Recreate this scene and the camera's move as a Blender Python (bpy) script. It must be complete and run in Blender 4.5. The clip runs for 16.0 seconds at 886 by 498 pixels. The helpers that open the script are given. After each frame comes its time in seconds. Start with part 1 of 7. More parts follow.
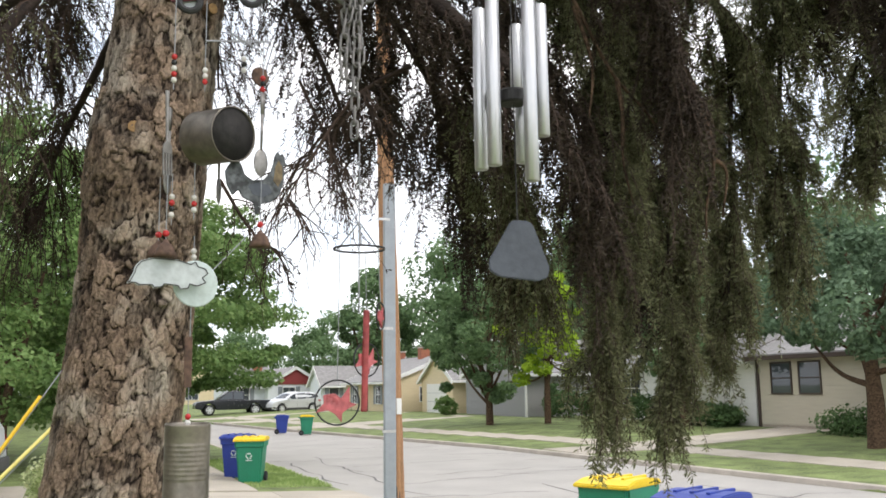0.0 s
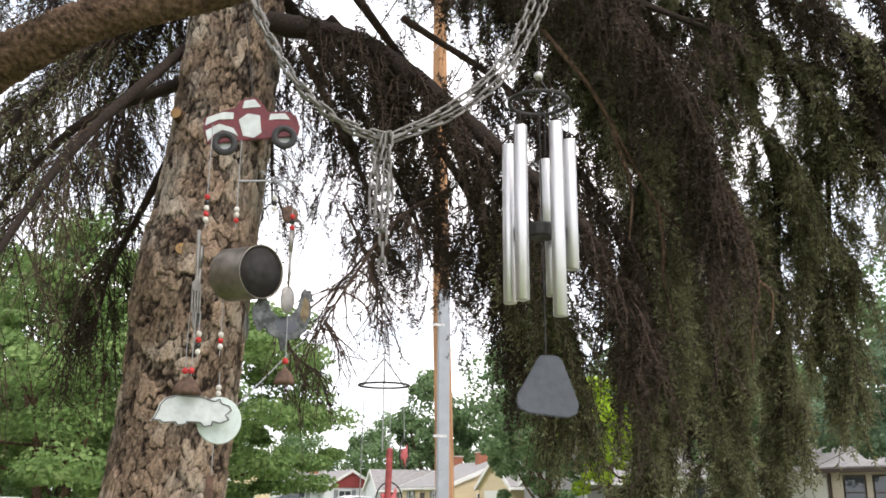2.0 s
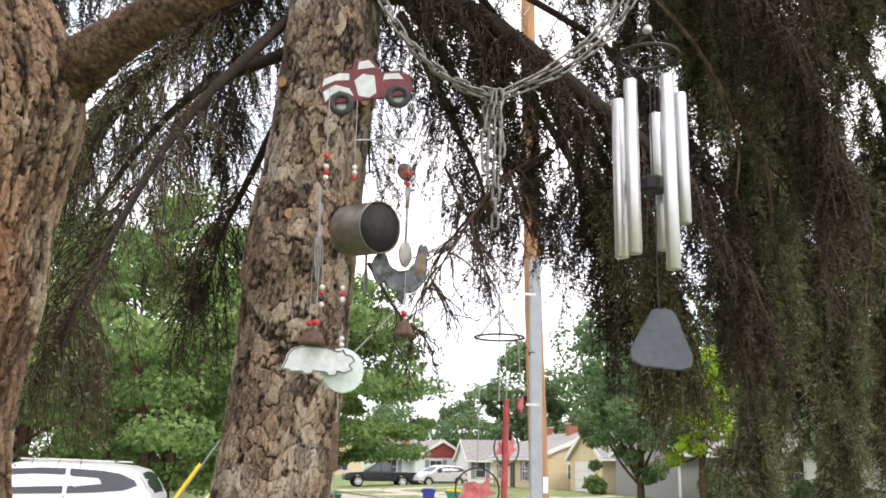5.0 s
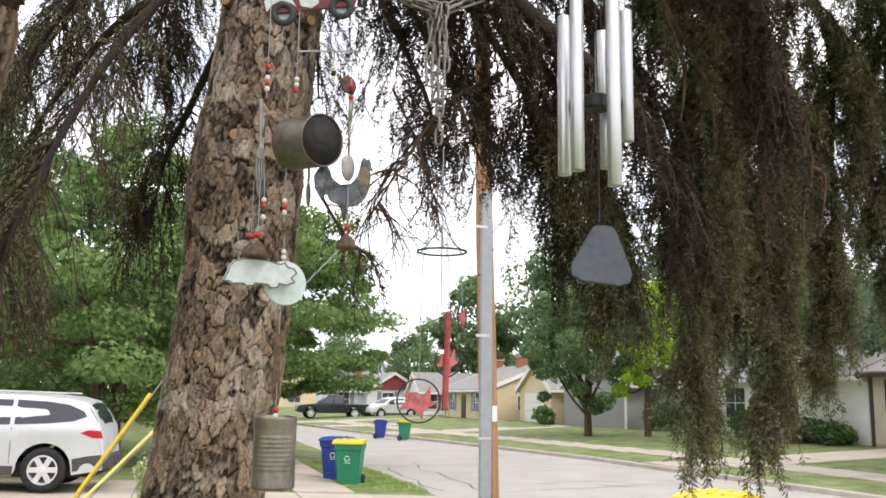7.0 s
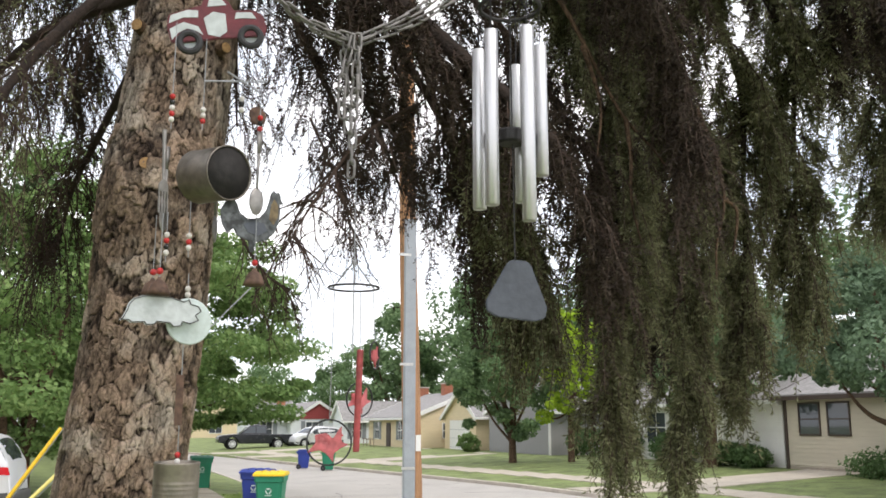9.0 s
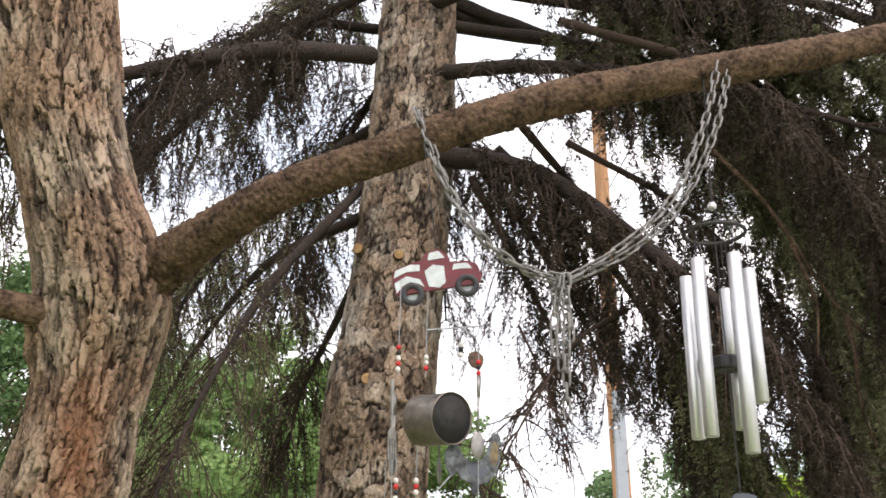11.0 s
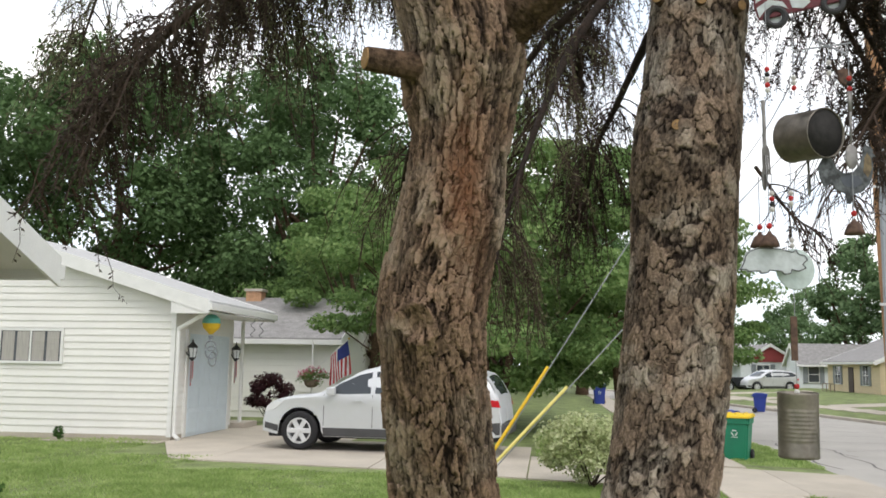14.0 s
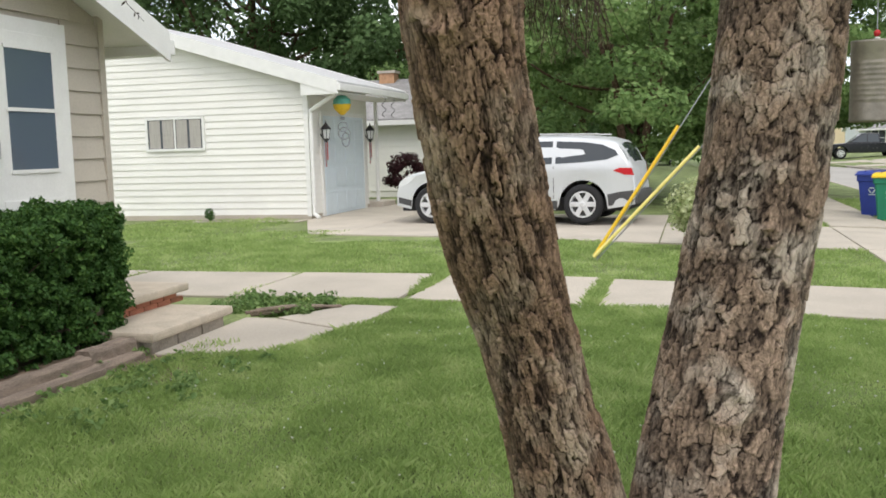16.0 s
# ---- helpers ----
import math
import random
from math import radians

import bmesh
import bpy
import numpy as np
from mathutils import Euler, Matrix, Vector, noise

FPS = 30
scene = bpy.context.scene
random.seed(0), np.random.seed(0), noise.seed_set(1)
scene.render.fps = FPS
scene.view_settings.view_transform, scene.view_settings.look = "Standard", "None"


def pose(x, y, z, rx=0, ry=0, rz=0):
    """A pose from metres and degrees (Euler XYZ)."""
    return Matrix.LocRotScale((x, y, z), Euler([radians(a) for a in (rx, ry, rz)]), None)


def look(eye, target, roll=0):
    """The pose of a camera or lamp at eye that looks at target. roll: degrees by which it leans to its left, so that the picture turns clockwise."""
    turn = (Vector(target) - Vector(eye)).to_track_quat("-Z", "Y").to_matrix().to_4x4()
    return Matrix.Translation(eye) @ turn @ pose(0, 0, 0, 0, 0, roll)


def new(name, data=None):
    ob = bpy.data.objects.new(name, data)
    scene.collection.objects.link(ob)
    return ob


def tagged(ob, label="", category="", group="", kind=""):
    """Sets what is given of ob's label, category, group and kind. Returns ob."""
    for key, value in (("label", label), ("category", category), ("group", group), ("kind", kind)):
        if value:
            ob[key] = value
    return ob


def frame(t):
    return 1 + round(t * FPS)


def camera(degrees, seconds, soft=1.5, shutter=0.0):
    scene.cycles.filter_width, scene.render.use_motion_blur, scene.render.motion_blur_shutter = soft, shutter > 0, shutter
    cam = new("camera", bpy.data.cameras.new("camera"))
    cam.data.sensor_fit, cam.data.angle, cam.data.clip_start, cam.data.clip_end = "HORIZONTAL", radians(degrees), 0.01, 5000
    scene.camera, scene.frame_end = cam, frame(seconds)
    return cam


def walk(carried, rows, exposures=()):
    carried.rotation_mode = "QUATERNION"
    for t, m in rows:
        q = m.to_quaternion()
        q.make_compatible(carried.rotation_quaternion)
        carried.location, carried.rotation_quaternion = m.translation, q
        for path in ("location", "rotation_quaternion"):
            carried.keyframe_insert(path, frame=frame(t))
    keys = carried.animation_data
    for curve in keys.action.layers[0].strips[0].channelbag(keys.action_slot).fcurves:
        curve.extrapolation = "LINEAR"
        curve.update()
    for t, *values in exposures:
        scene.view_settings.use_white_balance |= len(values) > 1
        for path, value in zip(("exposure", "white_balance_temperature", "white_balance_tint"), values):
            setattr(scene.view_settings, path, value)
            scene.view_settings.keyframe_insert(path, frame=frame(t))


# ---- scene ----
cam = camera(51.4, 16.0, soft=1.7)
# seconds, x, y, z, yaw, pitch, roll
ROWS = [
    (0, 0.017, -0.010, 1.752, -21.94, 8.61, 0.68),
    (0.5, 0.106, -0.024, 1.739, -20.92, 9.77, 0.17),
    (1, 0.102, -0.032, 1.782, -20.36, 12.50, 0.54),
    (1.5, 0.090, -0.068, 1.847, -19.23, 15.80, 0.17),
    (2, 0.082, -0.051, 1.828, -18.39, 14.89, -0.45),
    (2.5, 0.076, -0.024, 1.803, -16.23, 13.36, -0.82),
    (3, 0.042, 0.002, 1.796, -13.80, 12.98, -1.14),
    (5.5, 0.018, -0.068, 1.778, -12.97, 13.12, -1.04),
    (6, 0.018, -0.072, 1.777, -13.62, 12.37, -1.13),
    (6.5, 0.014, -0.082, 1.772, -14.65, 10.95, -1.00),
    (7, 0.042, -0.060, 1.735, -15.90, 9.11, -0.84),
    (7.5, 0.065, -0.031, 1.709, -17.70, 7.39, -0.88),
    (8, 0.076, -0.008, 1.709, -19.73, 6.67, -0.81),
    (8.2, 0.087, -0.007, 1.707, -20.67, 7.25, -0.64),
    (10.5, 0.046, -0.118, 1.907, -14.14, 18.14, -0.51),
    (11, 0.023, -0.138, 1.908, -7.83, 20.76, -1.05),
    (11.5, -0.036, -0.176, 1.902, -1.73, 22.59, -1.28),
    (12, -0.081, -0.209, 1.884, 3.82, 22.65, -1.46),
    (12.5, -0.164, -0.248, 1.879, 5.94, 20.65, -1.27),
    (13, -0.253, -0.263, 1.841, 5.73, 16.95, -1.09),
    (13.5, -0.309, -0.271, 1.796, 5.69, 12.24, -0.96),
    (14, -0.323, -0.272, 1.742, 6.31, 7.08, -0.87),
    (14.5, -0.218, -0.283, 1.653, 7.66, 1.97, -0.81),
    (15, -0.072, -0.353, 1.558, 10.11, -4.05, -0.16),
    (15.5, -0.014, -0.214, 1.518, 13.23, -6.29, 1.44),
    (16, -0.072, 0.076, 1.520, 15.27, -6.29, 1.54),
]
EXPOSURES = [(0.0, 0.18, 6600, 13), (3.0, 0.55, 6800, 17), (6.0, 0.52, 6800, 17), (8.2, 0.08, 6650, 13), (10.5, 0.66, 6800, 18), (11.5, 0.5, 6800, 17), (12.5, 0.06, 6650, 13), (14.0, -0.10, 6600, 12), (15.0, 0.0, 6600, 12), (16.0, 0.08, 6600, 12)]
walk(cam, [(t, pose(x, y, z, 90 + pitch, roll, yaw)) for t, x, y, z, yaw, pitch, roll in ROWS], EXPOSURES)

# ---- light ----
world = bpy.data.worlds.new("overcast_sky")
scene.world = world
world.use_nodes = True
wt = world.node_tree
wt.nodes.clear()
w_out = wt.nodes.new("ShaderNodeOutputWorld")
w_bg = wt.nodes.new("ShaderNodeBackground")
w_sky = wt.nodes.new("ShaderNodeTexSky")
w_sky.sky_type = "NISHITA"
w_sky.sun_disc = False
w_sky.sun_elevation, w_sky.sun_rotation = radians(55), radians(200)
w_co = wt.nodes.new("ShaderNodeTexCoord")
w_map = wt.nodes.new("ShaderNodeMapping")
w_map.inputs["Scale"].default_value = (1.0, 1.0, 3.2)
w_noise = wt.nodes.new("ShaderNodeTexNoise")
w_noise.inputs["Scale"].default_value = 2.6
w_noise.inputs["Detail"].default_value = 6
w_ramp = wt.nodes.new("ShaderNodeValToRGB")
w_ramp.color_ramp.elements[0].position, w_ramp.color_ramp.elements[0].color = 0.34, (6.6, 7.6, 8.8, 1)
w_ramp.color_ramp.elements[1].position, w_ramp.color_ramp.elements[1].color = 0.62, (12.4, 12.3, 12.1, 1)
w_mix = wt.nodes.new("ShaderNodeMix")
w_mix.data_type = "RGBA"
w_mix.inputs[0].default_value = 0.88
wt.links.new(w_co.outputs["Generated"], w_map.inputs[0])
wt.links.new(w_map.outputs[0], w_noise.inputs[0])
wt.links.new(w_noise.outputs[0], w_ramp.inputs[0])
wt.links.new(w_sky.outputs[0], w_mix.inputs[6])
wt.links.new(w_ramp.outputs[0], w_mix.inputs[7])
wt.links.new(w_mix.outputs[2], w_bg.inputs[0])
w_bg.inputs[1].default_value = 0.15
wt.links.new(w_bg.outputs[0], w_out.inputs[0])
sun_data = bpy.data.lights.new("sun", "SUN")
sun_data.energy, sun_data.angle, sun_data.color = 1.2, radians(25), (1.0, 0.96, 0.9)
sun = new("sun", sun_data)
sun.matrix_world = look((20, -30, 50), (0, 4, 0))

# ---- materials ----
def mat(name, base, rough=0.75, metal=0.0, var=0.18, scale=6.0, fine=60.0, bump=0.15, dark=None, rand=0.0, spec=0.4, stretch=(1, 1, 1)):
    """A surface with coarse stains, fine grain and a fine relief."""
    m = bpy.data.materials.new(name)
    m.use_nodes = True
    nt = m.node_tree
    b = nt.nodes["Principled BSDF"]
    b.inputs["Metallic"].default_value = metal
    b.inputs["Specular IOR Level"].default_value = spec
    co = nt.nodes.new("ShaderNodeTexCoord")
    mp = nt.nodes.new("ShaderNodeMapping")
    mp.inputs["Scale"].default_value = stretch
    nt.links.new(co.outputs["Object"], mp.inputs[0])
    big = nt.nodes.new("ShaderNodeTexNoise")
    big.inputs["Scale"].default_value, big.inputs["Detail"].default_value = scale, 5
    small = nt.nodes.new("ShaderNodeTexNoise")
    small.inputs["Scale"].default_value, small.inputs["Detail"].default_value = fine, 4
    nt.links.new(mp.outputs[0], big.inputs[0])
    nt.links.new(mp.outputs[0], small.inputs[0])
    avg = nt.nodes.new("ShaderNodeMath")
    avg.operation = "MULTIPLY_ADD"
    avg.inputs[1].default_value, avg.inputs[2].default_value = 0.5, 0.0
    nt.links.new(small.outputs[0], avg.inputs[0])
    add = nt.nodes.new("ShaderNodeMath")
    add.operation = "MULTIPLY_ADD"
    add.inputs[1].default_value = 0.5
    nt.links.new(big.outputs[0], add.inputs[0])
    nt.links.new(avg.outputs[0], add.inputs[2])
    ramp = nt.nodes.new("ShaderNodeValToRGB")
    d = dark or tuple(c * (1 - 1.6 * var) for c in base)
    l = tuple(min(1.0, c * (1 + 0.7 * var)) for c in base)
    ramp.color_ramp.elements[0].position, ramp.color_ramp.elements[0].color = 0.36, (*d, 1)
    ramp.color_ramp.elements[1].position, ramp.color_ramp.elements[1].color = 0.64, (*l, 1)
    nt.links.new(add.outputs[0], ramp.inputs[0])
    col = ramp.outputs[0]
    if rand:
        oi = nt.nodes.new("ShaderNodeObjectInfo")
        mr = nt.nodes.new("ShaderNodeMapRange")
        mr.inputs[3].default_value, mr.inputs[4].default_value = 1 - rand, 1 + rand
        nt.links.new(oi.outputs["Random"], mr.inputs[0])
        hs = nt.nodes.new("ShaderNodeHueSaturation")
        nt.links.new(mr.outputs[0], hs.inputs["Value"])
        nt.links.new(col, hs.inputs["Color"])
        col = hs.outputs[0]
    nt.links.new(col, b.inputs["Base Color"])
    rr = nt.nodes.new("ShaderNodeMapRange")
    rr.inputs[3].default_value, rr.inputs[4].default_value = max(0.02, rough - 0.1), min(1.0, rough + 0.1)
    nt.links.new(big.outputs[0], rr.inputs[0])
    nt.links.new(rr.outputs[0], b.inputs["Roughness"])
    if bump:
        bp = nt.nodes.new("ShaderNodeBump")
        bp.inputs["Strength"].default_value, bp.inputs["Distance"].default_value = bump, 0.01
        nt.links.new(small.outputs[0], bp.inputs["Height"])
        nt.links.new(bp.outputs[0], b.inputs["Normal"])
    return m

def leaf_mat(name, base, light, dark, through_part=0.3, patch=0.9, share=0.45):
    """Leaves: a colour per leaf, some light passing through."""
    m = bpy.data.materials.new(name)
    m.use_nodes = True
    nt = m.node_tree
    b = nt.nodes["Principled BSDF"]
    out = nt.nodes["Material Output"]
    geo = nt.nodes.new("ShaderNodeNewGeometry")
    ramp = nt.nodes.new("ShaderNodeValToRGB")
    ramp.color_ramp.elements[0].color = (*dark, 1)
    ramp.color_ramp.elements[1].color = (*light, 1)
    mid = ramp.color_ramp.elements.new(0.5)
    mid.color = (*base, 1)
    co = nt.nodes.new("ShaderNodeTexCoord")
    nz = nt.nodes.new("ShaderNodeTexNoise")
    nz.inputs["Scale"].default_value = patch
    nt.links.new(co.outputs["Object"], nz.inputs[0])
    mx = nt.nodes.new("ShaderNodeMath")
    mx.operation = "MULTIPLY_ADD"
    mx.inputs[1].default_value = 1 - share
    half = nt.nodes.new("ShaderNodeMath")
    half.operation = "MULTIPLY"
    half.inputs[1].default_value = share
    nt.links.new(nz.outputs[0], half.inputs[0])
    nt.links.new(geo.outputs["Random Per Island"], mx.inputs[0])
    nt.links.new(half.outputs[0], mx.inputs[2])
    nt.links.new(mx.outputs[0], ramp.inputs[0])
    nt.links.new(ramp.outputs[0], b.inputs["Base Color"])
    b.inputs["Roughness"].default_value = 0.6
    b.inputs["Specular IOR Level"].default_value = 0.2
    tr = nt.nodes.new("ShaderNodeBsdfTranslucent")
    nt.links.new(ramp.outputs[0], tr.inputs[0])
    ms = nt.nodes.new("ShaderNodeMixShader")
    ms.inputs[0].default_value = through_part
    nt.links.new(b.outputs[0], ms.inputs[1])
    nt.links.new(tr.outputs[0], ms.inputs[2])
    nt.links.new(ms.outputs[0], out.inputs[0])
    return m

def bark_mat(name, plate, furrow, moss, scar=None):
    """Bark: furrows between plates, by the relief stored with the mesh, flecked with lichen."""
    m = bpy.data.materials.new(name)
    m.use_nodes = True
    nt = m.node_tree
    b = nt.nodes["Principled BSDF"]
    b.inputs["Roughness"].default_value = 0.9
    b.inputs["Specular IOR Level"].default_value = 0.2
    at = nt.nodes.new("ShaderNodeAttribute")
    at.attribute_name = "plate"
    co = nt.nodes.new("ShaderNodeTexCoord")
    n1 = nt.nodes.new("ShaderNodeTexNoise")
    n1.inputs["Scale"].default_value, n1.inputs["Detail"].default_value = 5, 5
    n2 = nt.nodes.new("ShaderNodeTexNoise")
    n2.inputs["Scale"].default_value, n2.inputs["Detail"].default_value = 90, 5
    nt.links.new(co.outputs["Object"], n1.inputs[0])
    nt.links.new(co.outputs["Object"], n2.inputs[0])
    r1 = nt.nodes.new("ShaderNodeValToRGB")
    r1.color_ramp.elements[0].position, r1.color_ramp.elements[0].color = 0.3, (*tuple(c * 0.62 for c in plate), 1)
    r1.color_ramp.elements[1].position, r1.color_ramp.elements[1].color = 0.7, (*tuple(c * 1.25 for c in plate), 1)
    nt.links.new(n2.outputs[0], r1.inputs[0])
    r2 = nt.nodes.new("ShaderNodeValToRGB")
    r2.color_ramp.elements[0].position, r2.color_ramp.elements[0].color = 0.46, (0, 0, 0, 1)
    r2.color_ramp.elements[1].position, r2.color_ramp.elements[1].color = 0.66, (1, 1, 1, 1)
    nt.links.new(n1.outputs[0], r2.inputs[0])
    lichen = nt.nodes.new("ShaderNodeMix")
    lichen.data_type = "RGBA"
    nt.links.new(r2.outputs[0], lichen.inputs[0])
    nt.links.new(r1.outputs[0], lichen.inputs[6])
    lichen.inputs[7].default_value = (*moss, 1)
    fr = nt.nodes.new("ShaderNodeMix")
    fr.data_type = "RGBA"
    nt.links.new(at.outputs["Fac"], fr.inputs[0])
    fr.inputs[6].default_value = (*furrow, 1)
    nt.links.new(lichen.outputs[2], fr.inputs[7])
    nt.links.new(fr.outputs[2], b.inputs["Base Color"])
    if scar:
        mp = nt.nodes.new("ShaderNodeMapping")
        mp.inputs["Location"].default_value = (-scar[0] / 0.085, -scar[1] / 0.3, -scar[2] / 0.42)
        mp.inputs["Scale"].default_value = (1 / 0.085, 1 / 0.3, 1 / 0.42)
        gr = nt.nodes.new("ShaderNodeTexGradient")
        gr.gradient_type = "SPHERICAL"
        nt.links.new(co.outputs["Object"], mp.inputs[0])
        nt.links.new(mp.outputs[0], gr.inputs[0])
        n3 = nt.nodes.new("ShaderNodeTexNoise")
        n3.inputs["Scale"].default_value = 28
        nt.links.new(co.outputs["Object"], n3.inputs[0])
        ml = nt.nodes.new("ShaderNodeMath")
        ml.operation = "MULTIPLY"
        ml.use_clamp = True
        nt.links.new(gr.outputs[1], ml.inputs[0])
        nt.links.new(n3.outputs[0], ml.inputs[1])
        m3 = nt.nodes.new("ShaderNodeMath")
        m3.operation = "MULTIPLY"
        m3.use_clamp = True
        m3.inputs[1].default_value = 1.3
        nt.links.new(ml.outputs[0], m3.inputs[0])
        sc = nt.nodes.new("ShaderNodeMix")
        sc.data_type = "RGBA"
        nt.links.new(m3.outputs[0], sc.inputs[0])
        nt.links.new(fr.outputs[2], sc.inputs[6])
        sc.inputs[7].default_value = (0.26, 0.115, 0.06, 1)
        nt.links.new(sc.outputs[2], b.inputs["Base Color"])
    # fine upright cracks that split the plates
    warp = nt.nodes.new("ShaderNodeTexNoise")
    warp.inputs["Scale"].default_value, warp.inputs["Detail"].default_value = 14, 3
    nt.links.new(co.outputs["Object"], warp.inputs[0])
    shift = nt.nodes.new("ShaderNodeVectorMath")
    shift.operation = "MULTIPLY_ADD"
    shift.inputs[1].default_value = (0.09, 0.09, 0.09)
    nt.links.new(warp.outputs["Color"], shift.inputs[0])
    nt.links.new(co.outputs["Object"], shift.inputs[2])
    tall = nt.nodes.new("ShaderNodeMapping")
    tall.inputs["Scale"].default_value = (44, 44, 13)
    nt.links.new(shift.outputs[0], tall.inputs[0])
    vor = nt.nodes.new("ShaderNodeTexVoronoi")
    vor.feature = "DISTANCE_TO_EDGE"
    vor.inputs["Scale"].default_value = 1.0
    nt.links.new(tall.outputs[0], vor.inputs["Vector"])
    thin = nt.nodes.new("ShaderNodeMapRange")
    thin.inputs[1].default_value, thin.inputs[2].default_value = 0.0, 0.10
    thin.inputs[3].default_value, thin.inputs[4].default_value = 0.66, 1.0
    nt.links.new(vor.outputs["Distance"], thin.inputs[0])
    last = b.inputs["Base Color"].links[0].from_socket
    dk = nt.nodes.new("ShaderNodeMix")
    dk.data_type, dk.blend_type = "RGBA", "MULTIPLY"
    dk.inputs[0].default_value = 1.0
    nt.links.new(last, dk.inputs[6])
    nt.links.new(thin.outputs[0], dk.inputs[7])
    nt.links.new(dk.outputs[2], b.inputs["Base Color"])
    both = nt.nodes.new("ShaderNodeMath")
    both.operation = "MULTIPLY_ADD"
    both.inputs[1].default_value = 0.7
    nt.links.new(n2.outputs[0], both.inputs[0])
    nt.links.new(thin.outputs[0], both.inputs[2])
    bp = nt.nodes.new("ShaderNodeBump")
    bp.inputs["Strength"].default_value, bp.inputs["Distance"].default_value = 0.8, 0.008
    nt.links.new(both.outputs[0], bp.inputs["Height"])
    nt.links.new(bp.outputs[0], b.inputs["Normal"])
    return m

def glass_mat(name, tint, rough=0.03):
    m = bpy.data.materials.new(name)
    m.use_nodes = True
    b = m.node_tree.nodes["Principled BSDF"]
    b.inputs["Base Color"].default_value = (*tint, 1)
    b.inputs["Roughness"].default_value = rough
    b.inputs["Specular IOR Level"].default_value = 0.6
    return m

M_GRASS = mat("lawn_soil", (0.20, 0.25, 0.09), 0.95, var=0.4, scale=1.3, fine=25, bump=0.6)
M_BLADE = leaf_mat("grass_blades", (0.32, 0.44, 0.145), (0.74, 0.78, 0.40), (0.10, 0.155, 0.048), 0.5, patch=2.2, share=0.75)
M_ROAD = mat("worn_pale_asphalt", (0.41, 0.39, 0.36), 0.9, var=0.1, scale=0.7, fine=80, bump=0.3)
M_TAR = mat("crack_sealer", (0.13, 0.125, 0.12), 0.8, var=0.2)
M_CONC = mat("weathered_concrete", (0.47, 0.42, 0.35), 0.9, var=0.13, scale=1.1, fine=70, bump=0.35, rand=0.06)
M_KERB = mat("kerb_concrete", (0.50, 0.45, 0.39), 0.9, var=0.16, scale=2, fine=60, bump=0.4)
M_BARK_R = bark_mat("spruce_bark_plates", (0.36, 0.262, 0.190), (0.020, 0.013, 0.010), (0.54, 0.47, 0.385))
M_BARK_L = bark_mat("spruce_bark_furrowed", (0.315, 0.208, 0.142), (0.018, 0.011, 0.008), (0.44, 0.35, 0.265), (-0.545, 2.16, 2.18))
M_LIMB = mat("spruce_limb_bark", (0.12, 0.078, 0.051), 0.95, var=0.5, scale=16, fine=75, bump=1.0, spec=0.15)
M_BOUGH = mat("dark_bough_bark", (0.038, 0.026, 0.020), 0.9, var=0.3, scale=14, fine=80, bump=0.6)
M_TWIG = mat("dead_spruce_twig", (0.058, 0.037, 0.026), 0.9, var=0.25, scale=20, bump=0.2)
M_CUT = mat("sawn_wood", (0.38, 0.23, 0.10), 0.8, var=0.2, scale=30, fine=120)
M_NEEDLE = leaf_mat("spruce_needles", (0.165, 0.172, 0.088), (0.34, 0.36, 0.21), (0.075, 0.064, 0.040), 0.45, patch=1.6)
# brown inner needles, also darkened to put the backlit crown's shade into their colour
M_NEEDLE_SHADED = leaf_mat("shaded_brown_needles", (0.042, 0.031, 0.022), (0.088, 0.070, 0.046), (0.018, 0.013, 0.010), 0.18)
M_WHITE = mat("white_vinyl_siding", (0.80, 0.79, 0.75), 0.55, var=0.05, scale=1.2, bump=0.05, rand=0.015)
M_TRIM = mat("white_painted_trim", (0.76, 0.76, 0.74), 0.5, var=0.04, bump=0.04)
M_BEIGE = mat("beige_siding", (0.47, 0.425, 0.36), 0.6, var=0.07, scale=1.5, bump=0.05, rand=0.02)
M_SHINGLE = mat("grey_shingles", (0.30, 0.29, 0.285), 0.95, var=0.2, scale=4, fine=25, bump=0.5)
M_PALESHINGLE = mat("pale_grey_shingles", (0.50, 0.50, 0.50), 0.95, var=0.15, scale=4, fine=25, bump=0.4)
M_DOORBLUE = mat("pale_blue_garage_door", (0.66, 0.74, 0.80), 0.5, var=0.04, bump=0.04)
M_GLASS = glass_mat("dark_window_glass", (0.05, 0.06, 0.07))
M_STORM = glass_mat("storm_door_glass", (0.10, 0.13, 0.17), 0.08)
M_CURTAIN = mat("window_curtain", (0.42, 0.40, 0.37), 0.9, var=0.15, scale=3, stretch=(12, 1, 1))
M_BRICK = mat("red_brick", (0.38, 0.15, 0.09), 0.9, var=0.2, scale=9, rand=0.15)
M_BRICK_TAN = mat("tan_brick", (0.50, 0.29, 0.17), 0.9, var=0.2, scale=7)
M_BLOCK = mat("grey_brown_stone_block", (0.33, 0.285, 0.235), 0.9, var=0.2, scale=8, rand=0.15, bump=0.5)
M_TREAD = mat("cast_stone_tread", (0.50, 0.43, 0.34), 0.9, var=0.16, scale=5, fine=90, bump=0.4)
M_TIMBER = mat("weathered_timber", (0.27, 0.21, 0.165), 0.95, var=0.3, scale=3, fine=50, bump=0.6, stretch=(6, 1, 6))
M_CARGLASS = glass_mat("tinted_car_glass", (0.035, 0.042, 0.05), 0.05)
M_SILVER = mat("silver_car_paint", (0.62, 0.635, 0.65), 0.34, metal=0.3, var=0.02, bump=0.0)
M_BLACKPAINT = mat("black_car_paint", (0.02, 0.022, 0.028), 0.25, var=0.05, bump=0.0)
